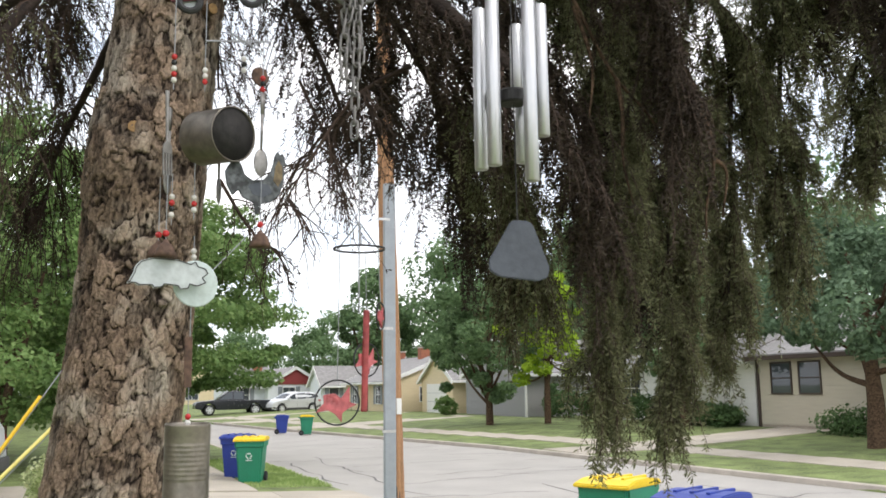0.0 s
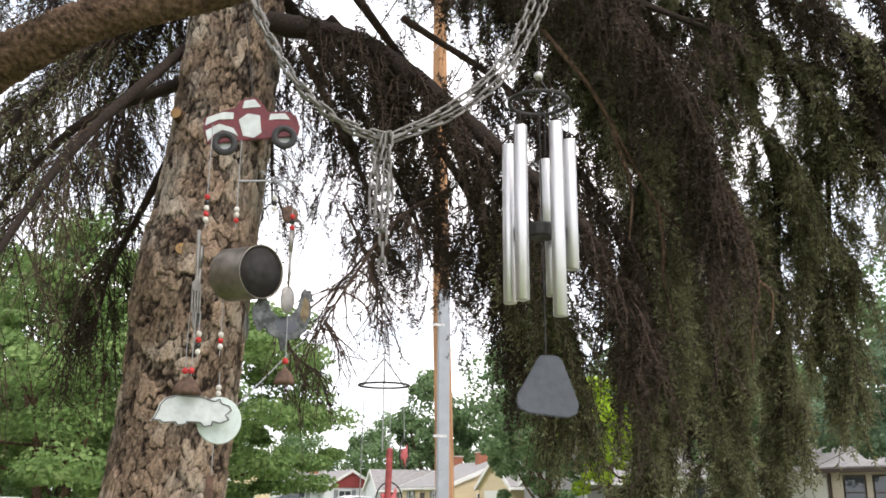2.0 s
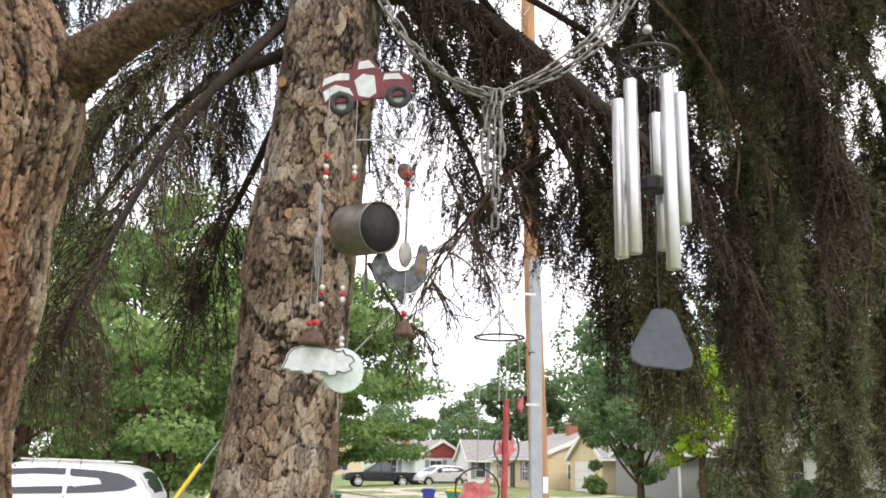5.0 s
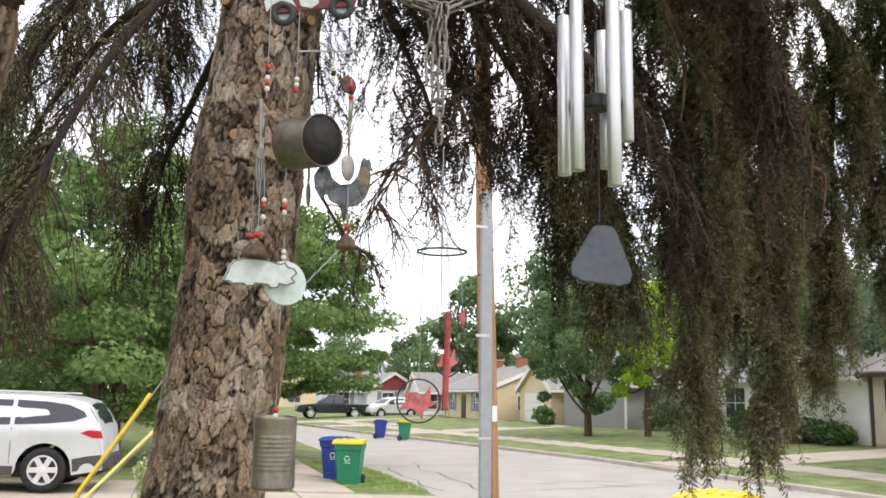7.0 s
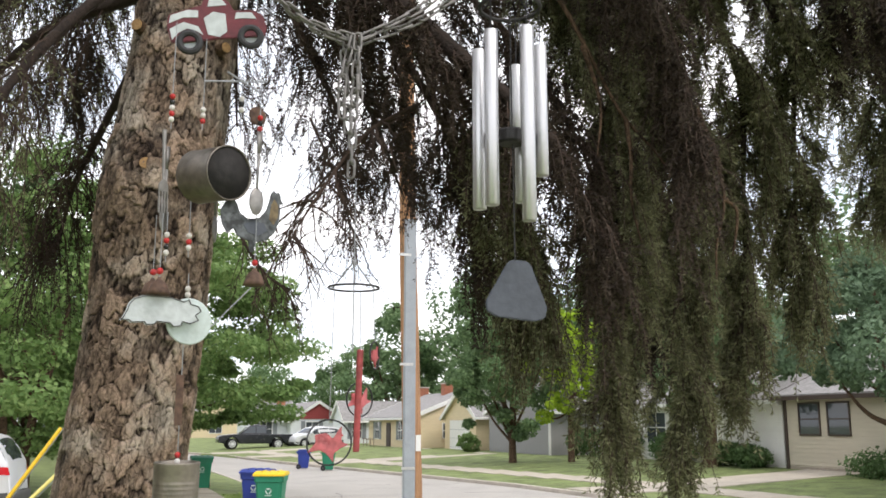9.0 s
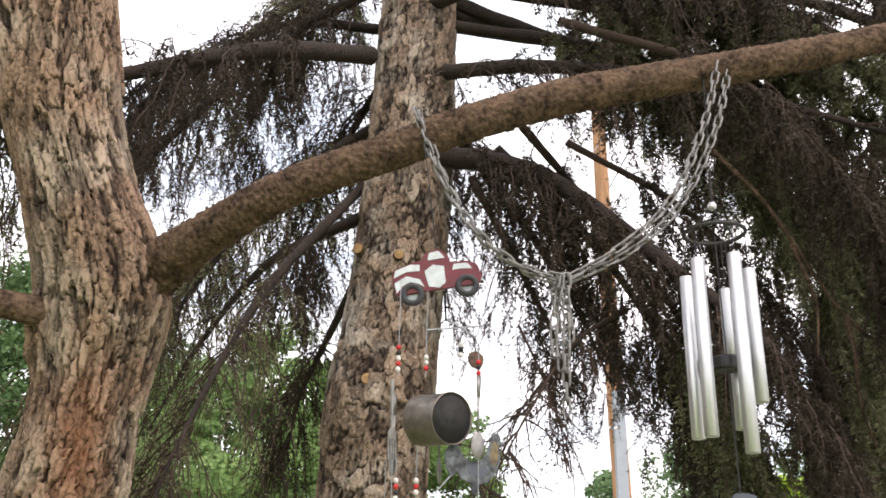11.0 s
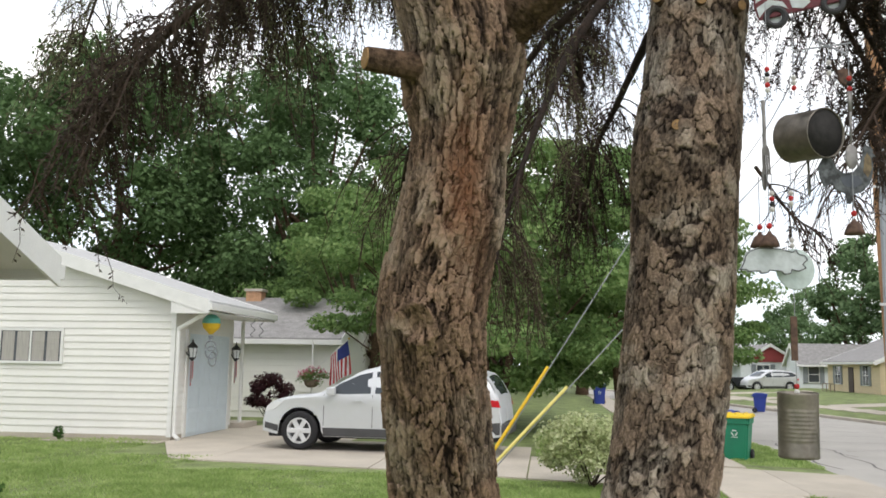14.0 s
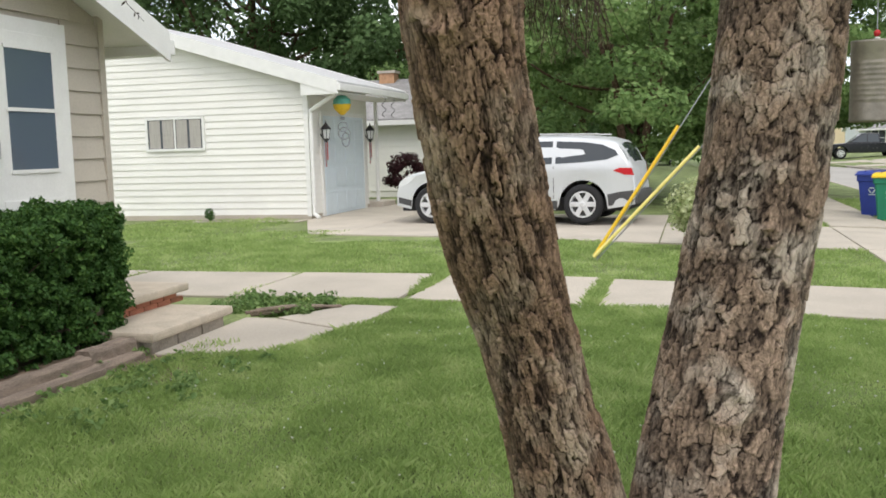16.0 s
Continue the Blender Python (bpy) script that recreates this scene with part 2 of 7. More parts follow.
M_PLASTIC = mat("dark_grey_plastic", (0.07, 0.07, 0.072), 0.6, var=0.1)
M_TYRE = mat("tyre_rubber", (0.022, 0.022, 0.024), 0.85, var=0.15)
M_ALLOY = mat("alloy_wheel", (0.68, 0.69, 0.70), 0.4, metal=0.25, var=0.05, bump=0.02)
M_TAIL = mat("red_tail_lamp", (0.55, 0.02, 0.03), 0.2, var=0.1, bump=0)
M_LAMPGLASS = mat("clear_lamp_lens", (0.75, 0.77, 0.78), 0.15, var=0.05, bump=0)
M_GREENBIN = mat("green_cart_plastic", (0.018, 0.22, 0.125), 0.5, var=0.12, scale=3, bump=0.05)
M_BLUEBIN = mat("blue_cart_plastic", (0.028, 0.055, 0.30), 0.5, var=0.12, scale=3, bump=0.05)
M_YELLOWLID = mat("yellow_cart_lid", (0.78, 0.55, 0.02), 0.5, var=0.1, scale=3, bump=0.05)
M_MARK = mat("pale_print", (0.62, 0.72, 0.68), 0.6, var=0.08)
M_POLE = mat("creosoted_pole_wood", (0.40, 0.22, 0.115), 0.9, var=0.28, scale=3, fine=40, bump=0.5, stretch=(8, 8, 0.6))
M_POLEDARK = mat("dark_pole_foot", (0.12, 0.09, 0.075), 0.9, var=0.3, scale=5, stretch=(8, 8, 0.8))
M_CONDUIT = mat("grey_cable_guard", (0.31, 0.34, 0.37), 0.55, var=0.08, bump=0.03)
M_YELLOW = mat("yellow_guy_guard", (0.80, 0.52, 0.03), 0.5, var=0.08)
M_YELLOWPALE = mat("faded_yellow_guy_guard", (0.80, 0.70, 0.22), 0.5, var=0.08)
M_WIRE = mat("galvanised_wire", (0.32, 0.33, 0.34), 0.5, metal=0.6, var=0.1)
M_STEEL = mat("galvanised_steel", (0.55, 0.55, 0.54), 0.38, metal=0.9, var=0.12, scale=20)
M_CUTLERY = mat("tarnished_cutlery", (0.27, 0.26, 0.245), 0.45, metal=0.75, var=0.2, scale=40)
M_CHAIN = mat("zinc_chain", (0.25, 0.24, 0.23), 0.6, metal=0.8, var=0.2, scale=40)
M_ALU = mat("satin_aluminium_tube", (0.56, 0.565, 0.57), 0.34, metal=1.0, var=0.05, bump=0.03, stretch=(1, 1, 0.1))
M_TIN = mat("dull_tin_can", (0.25, 0.225, 0.19), 0.42, metal=0.85, var=0.25, scale=9, fine=50, bump=0.1)
# near black: the shade inside the open can, put into the colour
M_CANSHADE = mat("shade_black_tin", (0.022, 0.020, 0.019), 0.8, var=0.3, scale=30)
M_SLATE = mat("slate_grey_wood", (0.085, 0.095, 0.115), 0.7, var=0.12, scale=10)
M_DARKWOOD = mat("dark_wood", (0.03, 0.028, 0.028), 0.6, var=0.2)
M_RUST = mat("rusty_bell_iron", (0.11, 0.065, 0.045), 0.8, var=0.3, scale=60)
M_ENAMEL = mat("chipped_white_enamel", (0.48, 0.52, 0.52), 0.5, var=0.1, scale=30)
M_REDPAINT = mat("faded_red_paint", (0.34, 0.06, 0.06), 0.5, var=0.25, scale=40)
M_PINK = mat("sun_bleached_red_glass", (0.52, 0.13, 0.14), 0.3, var=0.3, scale=50)
M_BEADR = mat("red_bead", (0.46, 0.03, 0.03), 0.25, var=0.1)
M_BEADW = mat("white_bead", (0.62, 0.60, 0.56), 0.3, var=0.1)
M_BEADK = mat("black_bead", (0.02, 0.02, 0.02), 0.25, var=0.1)
M_IRON = mat("black_iron", (0.03, 0.03, 0.032), 0.6, var=0.2)
M_ROOSTER = mat("painted_rooster_metal", (0.10, 0.11, 0.115), 0.6, var=0.45, scale=60)
M_OCHRE = mat("ochre_paint", (0.17, 0.125, 0.065), 0.6, var=0.3, scale=60)

# ---- mesh helpers ----
def part(name, bm, material, parent=None, label="", smooth=False):
    me = bpy.data.meshes.new(name)
    bm.to_mesh(me)
    bm.free()
    me.materials.append(material)
    if smooth:
        for p in me.polygons:
            p.use_smooth = True
    ob = new(name, me)
    if parent:
        ob.parent = parent
    if label:
        ob["label"] = label
    return ob

def shared(name, me, parent, m):
    ob = new(name, me)
    ob.parent = parent
    ob.matrix_basis = m
    return ob

def thing(name, at, label, category, group="", kind="", rz=0):
    e = new(name)
    e.matrix_basis = pose(*at, 0, 0, rz)
    return tagged(e, label, category, group, kind)

def mesh_np(name, verts, faces, material, parent=None, smooth=True, plate=None):
    """A mesh object out of arrays; faces all with the same number of corners."""
    faces = np.asarray(faces, dtype=np.int32)
    n, k = faces.shape
    me = bpy.data.meshes.new(name)
    me.vertices.add(len(verts))
    me.vertices.foreach_set("co", np.asarray(verts, dtype=np.float32).ravel())
    me.loops.add(n * k)
    me.loops.foreach_set("vertex_index", faces.ravel())
    me.polygons.add(n)
    me.polygons.foreach_set("loop_start", np.arange(0, n * k, k, dtype=np.int32))
    me.polygons.foreach_set("use_smooth", np.full(n, smooth))
    me.update(calc_edges=True)
    me.materials.append(material)
    if plate is not None:
        a = me.attributes.new("plate", "FLOAT", "POINT")
        a.data.foreach_set("value", np.asarray(plate, dtype=np.float32))
    ob = new(name, me)
    if parent:
        ob.parent = parent
    return ob

def box(x0, x1, y0, y1, z0, z1, bevel=0.0, bm=None):
    own = bmesh.new()
    bmesh.ops.create_cube(own, size=1.0, matrix=Matrix.LocRotScale(((x0 + x1) / 2, (y0 + y1) / 2, (z0 + z1) / 2), None, (x1 - x0, y1 - y0, z1 - z0)))
    if bevel:
        bmesh.ops.bevel(own, geom=own.edges[:], offset=bevel, segments=2, affect="EDGES", profile=0.6)
    return merged(bm, own)

def merged(bm, own):
    if bm is None:
        return own
    me = bpy.data.meshes.new("tmp")
    own.to_mesh(me)
    own.free()
    bm.from_mesh(me)
    bpy.data.meshes.remove(me)
    return bm

def rod(p0, p1, r0, r1=None, n=10, bm=None):
    """A tapered round rod between two points, with caps."""
    p0, p1 = Vector(p0), Vector(p1)
    d = p1 - p0
    own = bmesh.new()
    bmesh.ops.create_cone(own, cap_ends=True, segments=n, radius1=r0, radius2=r0 if r1 is None else r1, depth=d.length,
                          matrix=Matrix.Translation((p0 + p1) / 2) @ d.to_track_quat("Z", "Y").to_matrix().to_4x4())
    return merged(bm, own)

def ball(p, r, n=10, bm=None, scale=(1, 1, 1)):
    own = bmesh.new()
    bmesh.ops.create_uvsphere(own, u_segments=n, v_segments=max(6, n // 2 + 1), radius=r, matrix=Matrix.LocRotScale(p, None, scale))
    return merged(bm, own)

def lathe(profile, n=28, bm=None, m=Matrix()):
    """Turns (radius, z) pairs round the z axis."""
    own = bmesh.new()
    rings = []
    for r, z in profile:
        rings.append([own.verts.new(m @ Vector((r * math.cos(2 * math.pi * k / n), r * math.sin(2 * math.pi * k / n), z))) for k in range(n)])
    for a, b in zip(rings, rings[1:]):
        for k in range(n):
            own.faces.new((a[k], a[(k + 1) % n], b[(k + 1) % n], b[k]))
    own.faces.new(rings[0][::-1])
    own.faces.new(rings[-1])
    bmesh.ops.recalc_face_normals(own, faces=own.faces[:])
    return merged(bm, own)

def plate(outline, thick, bevel=0.0, m=Matrix(), bm=None):
    """A flat cut-out in the xz plane, thick along y."""
    own = bmesh.new()
    vs = [own.verts.new((x, -thick / 2, z)) for x, z in outline]
    f = own.faces.new(vs)
    got = bmesh.ops.extrude_face_region(own, geom=[f])
    bmesh.ops.translate(own, vec=(0, thick, 0), verts=[v for v in got["geom"] if isinstance(v, bmesh.types.BMVert)])
    bmesh.ops.recalc_face_normals(own, faces=own.faces[:])
    if bevel:
        bmesh.ops.bevel(own, geom=own.edges[:], offset=bevel, segments=2, affect="EDGES")
    bmesh.ops.triangulate(own, faces=[g for g in own.faces if len(g.verts) > 4])
    own.transform(m)
    return merged(bm, own)

def torus(R, r, n=32, k=8, m=Matrix(), bm=None):
    """A ring round the z axis."""
    own = bmesh.new()
    rings = [[own.verts.new(m @ Vector(((R + r * math.cos(2 * math.pi * j / k)) * math.cos(2 * math.pi * i / n),
                                        (R + r * math.cos(2 * math.pi * j / k)) * math.sin(2 * math.pi * i / n),
                                        r * math.sin(2 * math.pi * j / k)))) for j in range(k)] for i in range(n)]
    for i in range(n):
        a, b = rings[i], rings[(i + 1) % n]
        for j in range(k):
            own.faces.new((a[j], b[j], b[(j + 1) % k], a[(j + 1) % k]))
    bmesh.ops.recalc_face_normals(own, faces=own.faces[:])
    return merged(bm, own)

def unit(a):
    return a / (np.linalg.norm(a, axis=-1, keepdims=True) + 1e-9)

def smooth_line(points, steps):
    """Catmull-Rom through the points, which may carry a radius as fourth number."""
    p = np.array(points, float)
    p = np.vstack([2 * p[0] - p[1], p, 2 * p[-1] - p[-2]])
    out = []
    for i in range(1, len(p) - 2):
        for u in np.linspace(0, 1, steps, endpoint=False):
            a, b, c, d = p[i - 1], p[i], p[i + 1], p[i + 2]
            out.append(0.5 * (2 * b + (c - a) * u + (2 * a - 5 * b + 4 * c - d) * u * u + (3 * b - 3 * c + d - a) * u ** 3))
    out.append(p[-2])
    return np.array(out)

def sweep(line, n=10, bumps=0.0, seed=0):
    """Vertices and quads of a round tube along rows of x, y, z, radius."""
    rng = np.random.default_rng(seed)
    line = np.asarray(line, float)
    tan = np.gradient(line[:, :3], axis=0)
    tan /= np.linalg.norm(tan, axis=1, keepdims=True) + 1e-9
    up = np.array([0.31, 0.17, 0.93]) if abs(tan[0] @ np.array([0, 0, 1])) < 0.8 else np.array([0.9, 0.3, 0.1])
    a = np.cross(tan, up)
    a /= np.linalg.norm(a, axis=1, keepdims=True) + 1e-9
    b = np.cross(tan, a)
    th = np.linspace(0, 2 * np.pi, n, endpoint=False)
    rad = line[:, 3][:, None] * (1 + bumps * rng.standard_normal((len(line), n)))
    v = line[:, None, :3] + rad[..., None] * (np.cos(th)[None, :, None] * a[:, None] + np.sin(th)[None, :, None] * b[:, None])
    i, j = np.meshgrid(np.arange(len(line) - 1), np.arange(n), indexing="ij")
    k = (j + 1) % n
    f = np.stack([i * n + j, i * n + k, (i + 1) * n + k, (i + 1) * n + j], -1).reshape(-1, 4)
    return v.reshape(-1, 3), f

def joined(pieces):
    """One array of vertices and faces out of several."""
    vs, fs, at = [], [], 0
    for v, f in pieces:
        vs.append(v)
        fs.append(f + at)
        at += len(v)
    return np.concatenate(vs), np.concatenate(fs)

# ---- ground, street and paving ----
NEAR_KERB = [(-90, 5.3), (14, 5.3), (30, 5.3), (40, 5.2), (52, 4.6), (65, 2.6), (80, -2.0), (100, -12.0), (140, -40.0)]
FAR_KERB = [(-90, 14.8), (14, 14.8), (30, 13.8), (40, 12.1), (52, 9.9), (65, 8.3), (80, 4.6), (100, -4.0), (140, -27.0)]

def kerb_x(line, y):
    return float(np.interp(y, [p[0] for p in line], [p[1] for p in line]))

def ground_z(x, y=0.0):
    """Height of the turf: level lawn that falls gently to the street and rises past it."""
    n, f = kerb_x(NEAR_KERB, y), kerb_x(FAR_KERB, y)
    return float(np.interp(x, [-2.0, 2.2, n, f, f + 2.5, f + 10], [0.0, -0.12, -0.235, -0.235, -0.19, 0.2]))

ys = [-90, -40, -15, -5, 0, 4, 8, 12, 16, 20, 25, 30, 36, 44, 52, 60, 70, 80, 90, 100, 120, 140, 250, 900]
gv, gf = [], []
for y in ys:
    n, f = kerb_x(NEAR_KERB, y), kerb_x(FAR_KERB, y)
    cols = [(-900, 0.0), (-60, 0.0), (-20, 0.0), (-6, 0.0), (-2, 0.0), (0.2, -0.063), (2.2, -0.12), (n - 0.3, -0.225), (n - 0.1, -0.24), (n - 0.02, -0.42), (n + 3, -0.41),
            (f - 3, -0.41), (f + 0.02, -0.42), (f + 0.1, -0.24), (f + 0.3, -0.23), (f + 2.5, -0.19), (f + 10, 0.2), (f + 40, 0.3), (900, 0.3)]
    gv += [(x, y, z) for x, z in cols]
for i in range(len(ys) - 1):
    for j in range(18):
        a = i * 19 + j
        gf.append((a, a + 1, a + 20, a + 19))
ground = mesh_np("ground", gv, gf, M_GRASS)
tagged(ground, "mown green lawn falling gently to the street", "lawn", kind="structure")

def ribbon(name, left, right, z, material, step=2.0):
    """A sheet between two lines given as functions of y."""
    yy = np.arange(-90, 140.1, step)
    v = [(fx(y), y, z) for y in yy for fx in (left, right)]
    f = [(2 * i, 2 * i + 1, 2 * i + 3, 2 * i + 2) for i in range(len(yy) - 1)]
    return mesh_np(name, v, f, material)

road = tagged(ribbon("road", lambda y: kerb_x(NEAR_KERB, y) - 0.01, lambda y: kerb_x(FAR_KERB, y) + 0.01, -0.36, M_ROAD), "pale worn street with tar-sealed cracks", "road", kind="structure")
rng = np.random.default_rng(5)
for k in range(26):
    x, y = rng.uniform(5.6, 14.0), rng.uniform(10, 46)
    along = rng.random() < 0.35
    pts = [(x, y, -0.356, 0.02)]
    for s in range(6):
        x += rng.uniform(-0.25, 0.25) if along else rng.uniform(0.4, 0.9)
        y += rng.uniform(0.7, 1.6) if along else rng.uniform(-0.35, 0.35)
        if 5.5 < x < kerb_x(FAR_KERB, y) - 0.3:
            pts.append((x, y, -0.356, rng.uniform(0.012, 0.03)))
    if len(pts) < 3:
        continue
    line = smooth_line(pts, 4)
    d = np.gradient(line[:, :2], axis=0)
    nrm = np.stack([-d[:, 1], d[:, 0]], 1) / (np.linalg.norm(d, axis=1, keepdims=True) + 1e-9)
    v = np.concatenate([np.c_[line[:, :2] + nrm * line[:, 3:4], line[:, 2]], np.c_[line[:, :2] - nrm * line[:, 3:4], line[:, 2]]])
    m = len(line)
    mesh_np("crack_seal", v, [(i, i + 1, m + i + 1, m + i) for i in range(m - 1)], M_TAR, road)

def kerb_run(y0, y1, line, side, name):
    yy = np.arange(y0, y1 + 0.01, 1.0)
    v, f = [], []
    for y in yy:
        x = kerb_x(line, y)
        for dx, z in ((0.0, -0.40), (0.01, -0.25), (0.03, -0.232), (0.15, -0.228), (0.15, -0.40)):
            v.append((x - side * dx, y, z))
    for i in range(len(yy) - 1):
        for j in range(4):
            a = i * 5 + j
            f.append((a, a + 1, a + 6, a + 5))
    return tagged(mesh_np(name, v, f, M_KERB, smooth=False), "pale concrete kerb along the street", "kerb", kind="structure")

kerb_run(-60, 13.5, NEAR_KERB, 1, "kerb_1")
kerb_run(19.6, 130, NEAR_KERB, 1, "kerb_2")
kerb_run(-60, 130, FAR_KERB, -1, "kerb_3")

def slab_top(x, y):
    return ground_z(x, y) + 0.022

def slab(parent, x0, x1, y0, y1, lift=0.0, thick=0.09):
    """One paving slab that lies on the turf, its corners eased."""
    g = 0.006
    bm = bmesh.new()
    corners = [(x0 + g, y0 + g), (x1 - g, y0 + g), (x1 - g, y1 - g), (x0 + g, y1 - g)]
    top = [bm.verts.new((x, y, slab_top(x, y) + lift)) for x, y in corners]
    bot = [bm.verts.new((x, y, slab_top(x, y) + lift - thick)) for x, y in corners]
    bm.faces.new(top)
    bm.faces.new(bot[::-1])
    for i in range(4):
        j = (i + 1) % 4
        bm.faces.new((top[i], bot[i], bot[j], top[j]))
    bmesh.ops.bevel(bm, geom=[e for e in bm.edges if all(v in top for v in e.verts)], offset=0.008, segments=1, affect="EDGES")
    return part("paving_slab", bm, M_CONC, parent)

def slab_poly(parent, corners, lift=0.0, thick=0.09):
    """A paving slab of irregular outline."""
    bm = bmesh.new()
    top = [bm.verts.new((x, y, slab_top(x, y) + lift)) for x, y in corners]
    bot = [bm.verts.new((x, y, slab_top(x, y) + lift - thick)) for x, y in corners]
    bm.faces.new(top)
    bm.faces.new(bot[::-1])
    for i in range(len(top)):
        j = (i + 1) % len(top)
        bm.faces.new((top[i], bot[i], bot[j], top[j]))
    bmesh.ops.recalc_face_normals(bm, faces=bm.faces[:])
    bmesh.ops.bevel(bm, geom=[e for e in bm.edges if all(v in top for v in e.verts)], offset=0.008, segments=1, affect="EDGES")
    return part("paving_slab", bm, M_CONC, parent)

rng = np.random.default_rng(3)
pavement = tagged(new("pavement"), "concrete pavement slabs along the street", "pavement", kind="structure")
y = -8.0
while y < 60:
    if not 14.2 <= y < 18.0:
        w = 1.5 if y < 12 or y > 18 else 14.3 - y
        slab(pavement, 2.3, 3.5, y, y + w, rng.uniform(-0.006, 0.008))
        y += w
    else:
        y = 18.2
front_path = tagged(new("front_path"), "cracked concrete path from the house steps to the pavement", "path", kind="structure")
for x0, x1 in ((-9.0, -6.9), (-6.88, -4.79), (-4.76, -2.96), (-2.86, -1.10), (-0.98, 0.64), (0.66, 2.28)):
    slab(front_path, x0, x1, 8.75, 10.55, rng.uniform(-0.004, 0.012))
slab_poly(front_path, [(-4.04, 6.12), (-3.55, 6.18), (-3.22, 6.34), (-3.03, 6.78), (-2.95, 7.18), (-3.42, 7.42), (-3.74, 7.60), (-4.04, 7.60)], 0.004)
slab_poly(front_path, [(-3.72, 7.61), (-3.41, 7.435), (-2.94, 7.20), (-2.86, 7.6), (-2.80, 8.30), (-3.30, 8.34), (-3.46, 8.02)], 0.010)
driveway = tagged(new("driveway"), "pale concrete driveway running from the garage to the street", "driveway", kind="structure")
for corners in ([(-6.22, 15.45), (-6.22, 24.0), (-8.28, 24.0), (-8.28, 18.7), (-7.45, 16.8), (-6.92, 15.62)], [(-6.2, 15.45), (-3.22, 14.95), (-3.22, 19.9), (-6.2, 19.9)],
                [(-6.2, 19.92), (-4.6, 19.92), (-4.6, 24.0), (-6.2, 24.0)], [(-3.2, 14.94), (-0.62, 14.5), (-0.62, 19.9), (-3.2, 19.9)], [(-0.6, 14.5), (2.28, 14.37), (2.28, 17.95), (-0.6, 17.95)]):
    slab_poly(driveway, corners, 0.004)
for x0, x1 in ((2.3, 3.7), (3.7, 5.29)):
    slab(driveway, x0, x1, 14.35, 17.95, 0.004)
slab(driveway, -10.9, -8.32, 18.35, 18.93, 0.0)
# aprons across the far pavement, and the far pavement itself
far_pavement = tagged(new("pavement_2"), "narrow concrete pavement past the street's far verge", "pavement", kind="structure")
for k in range(34):
    y0 = 8 + 1.8 * k
    x0 = kerb_x(FAR_KERB, y0 + 0.9) + 2.5
    slab(far_pavement, x0, x0 + 1.2, y0, y0 + 1.8)
for y0, x1 in ((24.3, 24), (47.5, 21), (58, 21), (66, 18)):
    x0 = kerb_x(FAR_KERB, y0 + 1)
    slab(far_pavement, x0 + 0.2, x0 + 2.5, y0, y0 + 2.6)
    slab(far_pavement, x0 + 3.7, x1, y0, y0 + 2.6)

# ---- houses ----
def window(parent, face, u, z, w, h, frame_mat=None, sash=1, mullions=0, proud=0.03, glass=None):
    """A window on a wall. face: (axis, coordinate, outward sign); u: centre along the wall."""
    axis, c, s = face
    fm = frame_mat or M_TRIM
    def b(u0, u1, z0, z1, d0, d1):
        a0, a1 = sorted((c + s * d0, c + s * d1))
        return (a0, a1, u0, u1, z0, z1) if axis == "x" else (u0, u1, a0, a1, z0, z1)
    t = 0.06
    bm = box(*b(u - w / 2 - t, u - w / 2, z - t, z + h + t, -0.02, proud))
    box(*b(u + w / 2, u + w / 2 + t, z - t, z + h + t, -0.02, proud), bm=bm)
    box(*b(u - w / 2, u + w / 2, z + h, z + h + t, -0.02, proud), bm=bm)
    box(*b(u - w / 2, u + w / 2, z - t, z, -0.02, proud + 0.015), bm=bm)
    win = part("window", bm, fm, parent)
    part("pane", box(*b(u - w / 2, u + w / 2, z, z + h, 0.004, 0.008)), glass or M_GLASS, win)
    for k in range(sash):
        zz = z + h * (k + 1) / (sash + 1)
        part("sash_bar", box(*b(u - w / 2, u + w / 2, zz - 0.02, zz + 0.02, 0.008, proud - 0.008)), fm, win)
    for k in range(mullions):
        uu = u - w / 2 + w * (k + 1) / (mullions + 1)
        part("mullion", box(*b(uu - 0.02, uu + 0.02, z, z + h, 0.008, proud - 0.006)), fm, win)
    return win

def boards(parent, face, u0, u1, z0, z1, pitch, material, slope=None, holes=()):
    """Lap siding, one object a board. slope(u0, u1, z): shortens a board under a gable; holes: (u0, u1, z0, z1)."""
    axis, c, s = face
    z = z0
    while z < z1 - 0.02:
        runs = [slope(u0, u1, z + pitch)] if slope else [(u0, u1)]
        for h in holes:
            if h[2] - 0.3 * pitch < z + pitch / 2 < h[3] + 0.3 * pitch:
                runs = [r for a, b in runs for r in ((a, min(b, h[0])), (max(a, h[1]), b)) if r[1] - r[0] > 0.03]
        for a, b in runs:
            if b - a < 0.05:
                continue
            bm = bmesh.new()
            prof = ((0.0, z), (0.028, z - 0.004), (0.026, z + 0.01), (0.008, z + pitch - 0.006), (0.0, z + pitch - 0.004))
            ends = []
            for u in (a, b):
                ends.append([bm.verts.new((c + s * d, u, zz) if axis == "x" else (u, c + s * d, zz)) for d, zz in prof])
            for i in range(4):
                bm.faces.new((ends[0][i], ends[0][i + 1], ends[1][i + 1], ends[1][i]))
            bm.faces.new(ends[0])
            bm.faces.new(ends[1][::-1])
            bmesh.ops.recalc_face_normals(bm, faces=bm.faces[:])
            part("siding_board", bm, material, parent)
        z += pitch

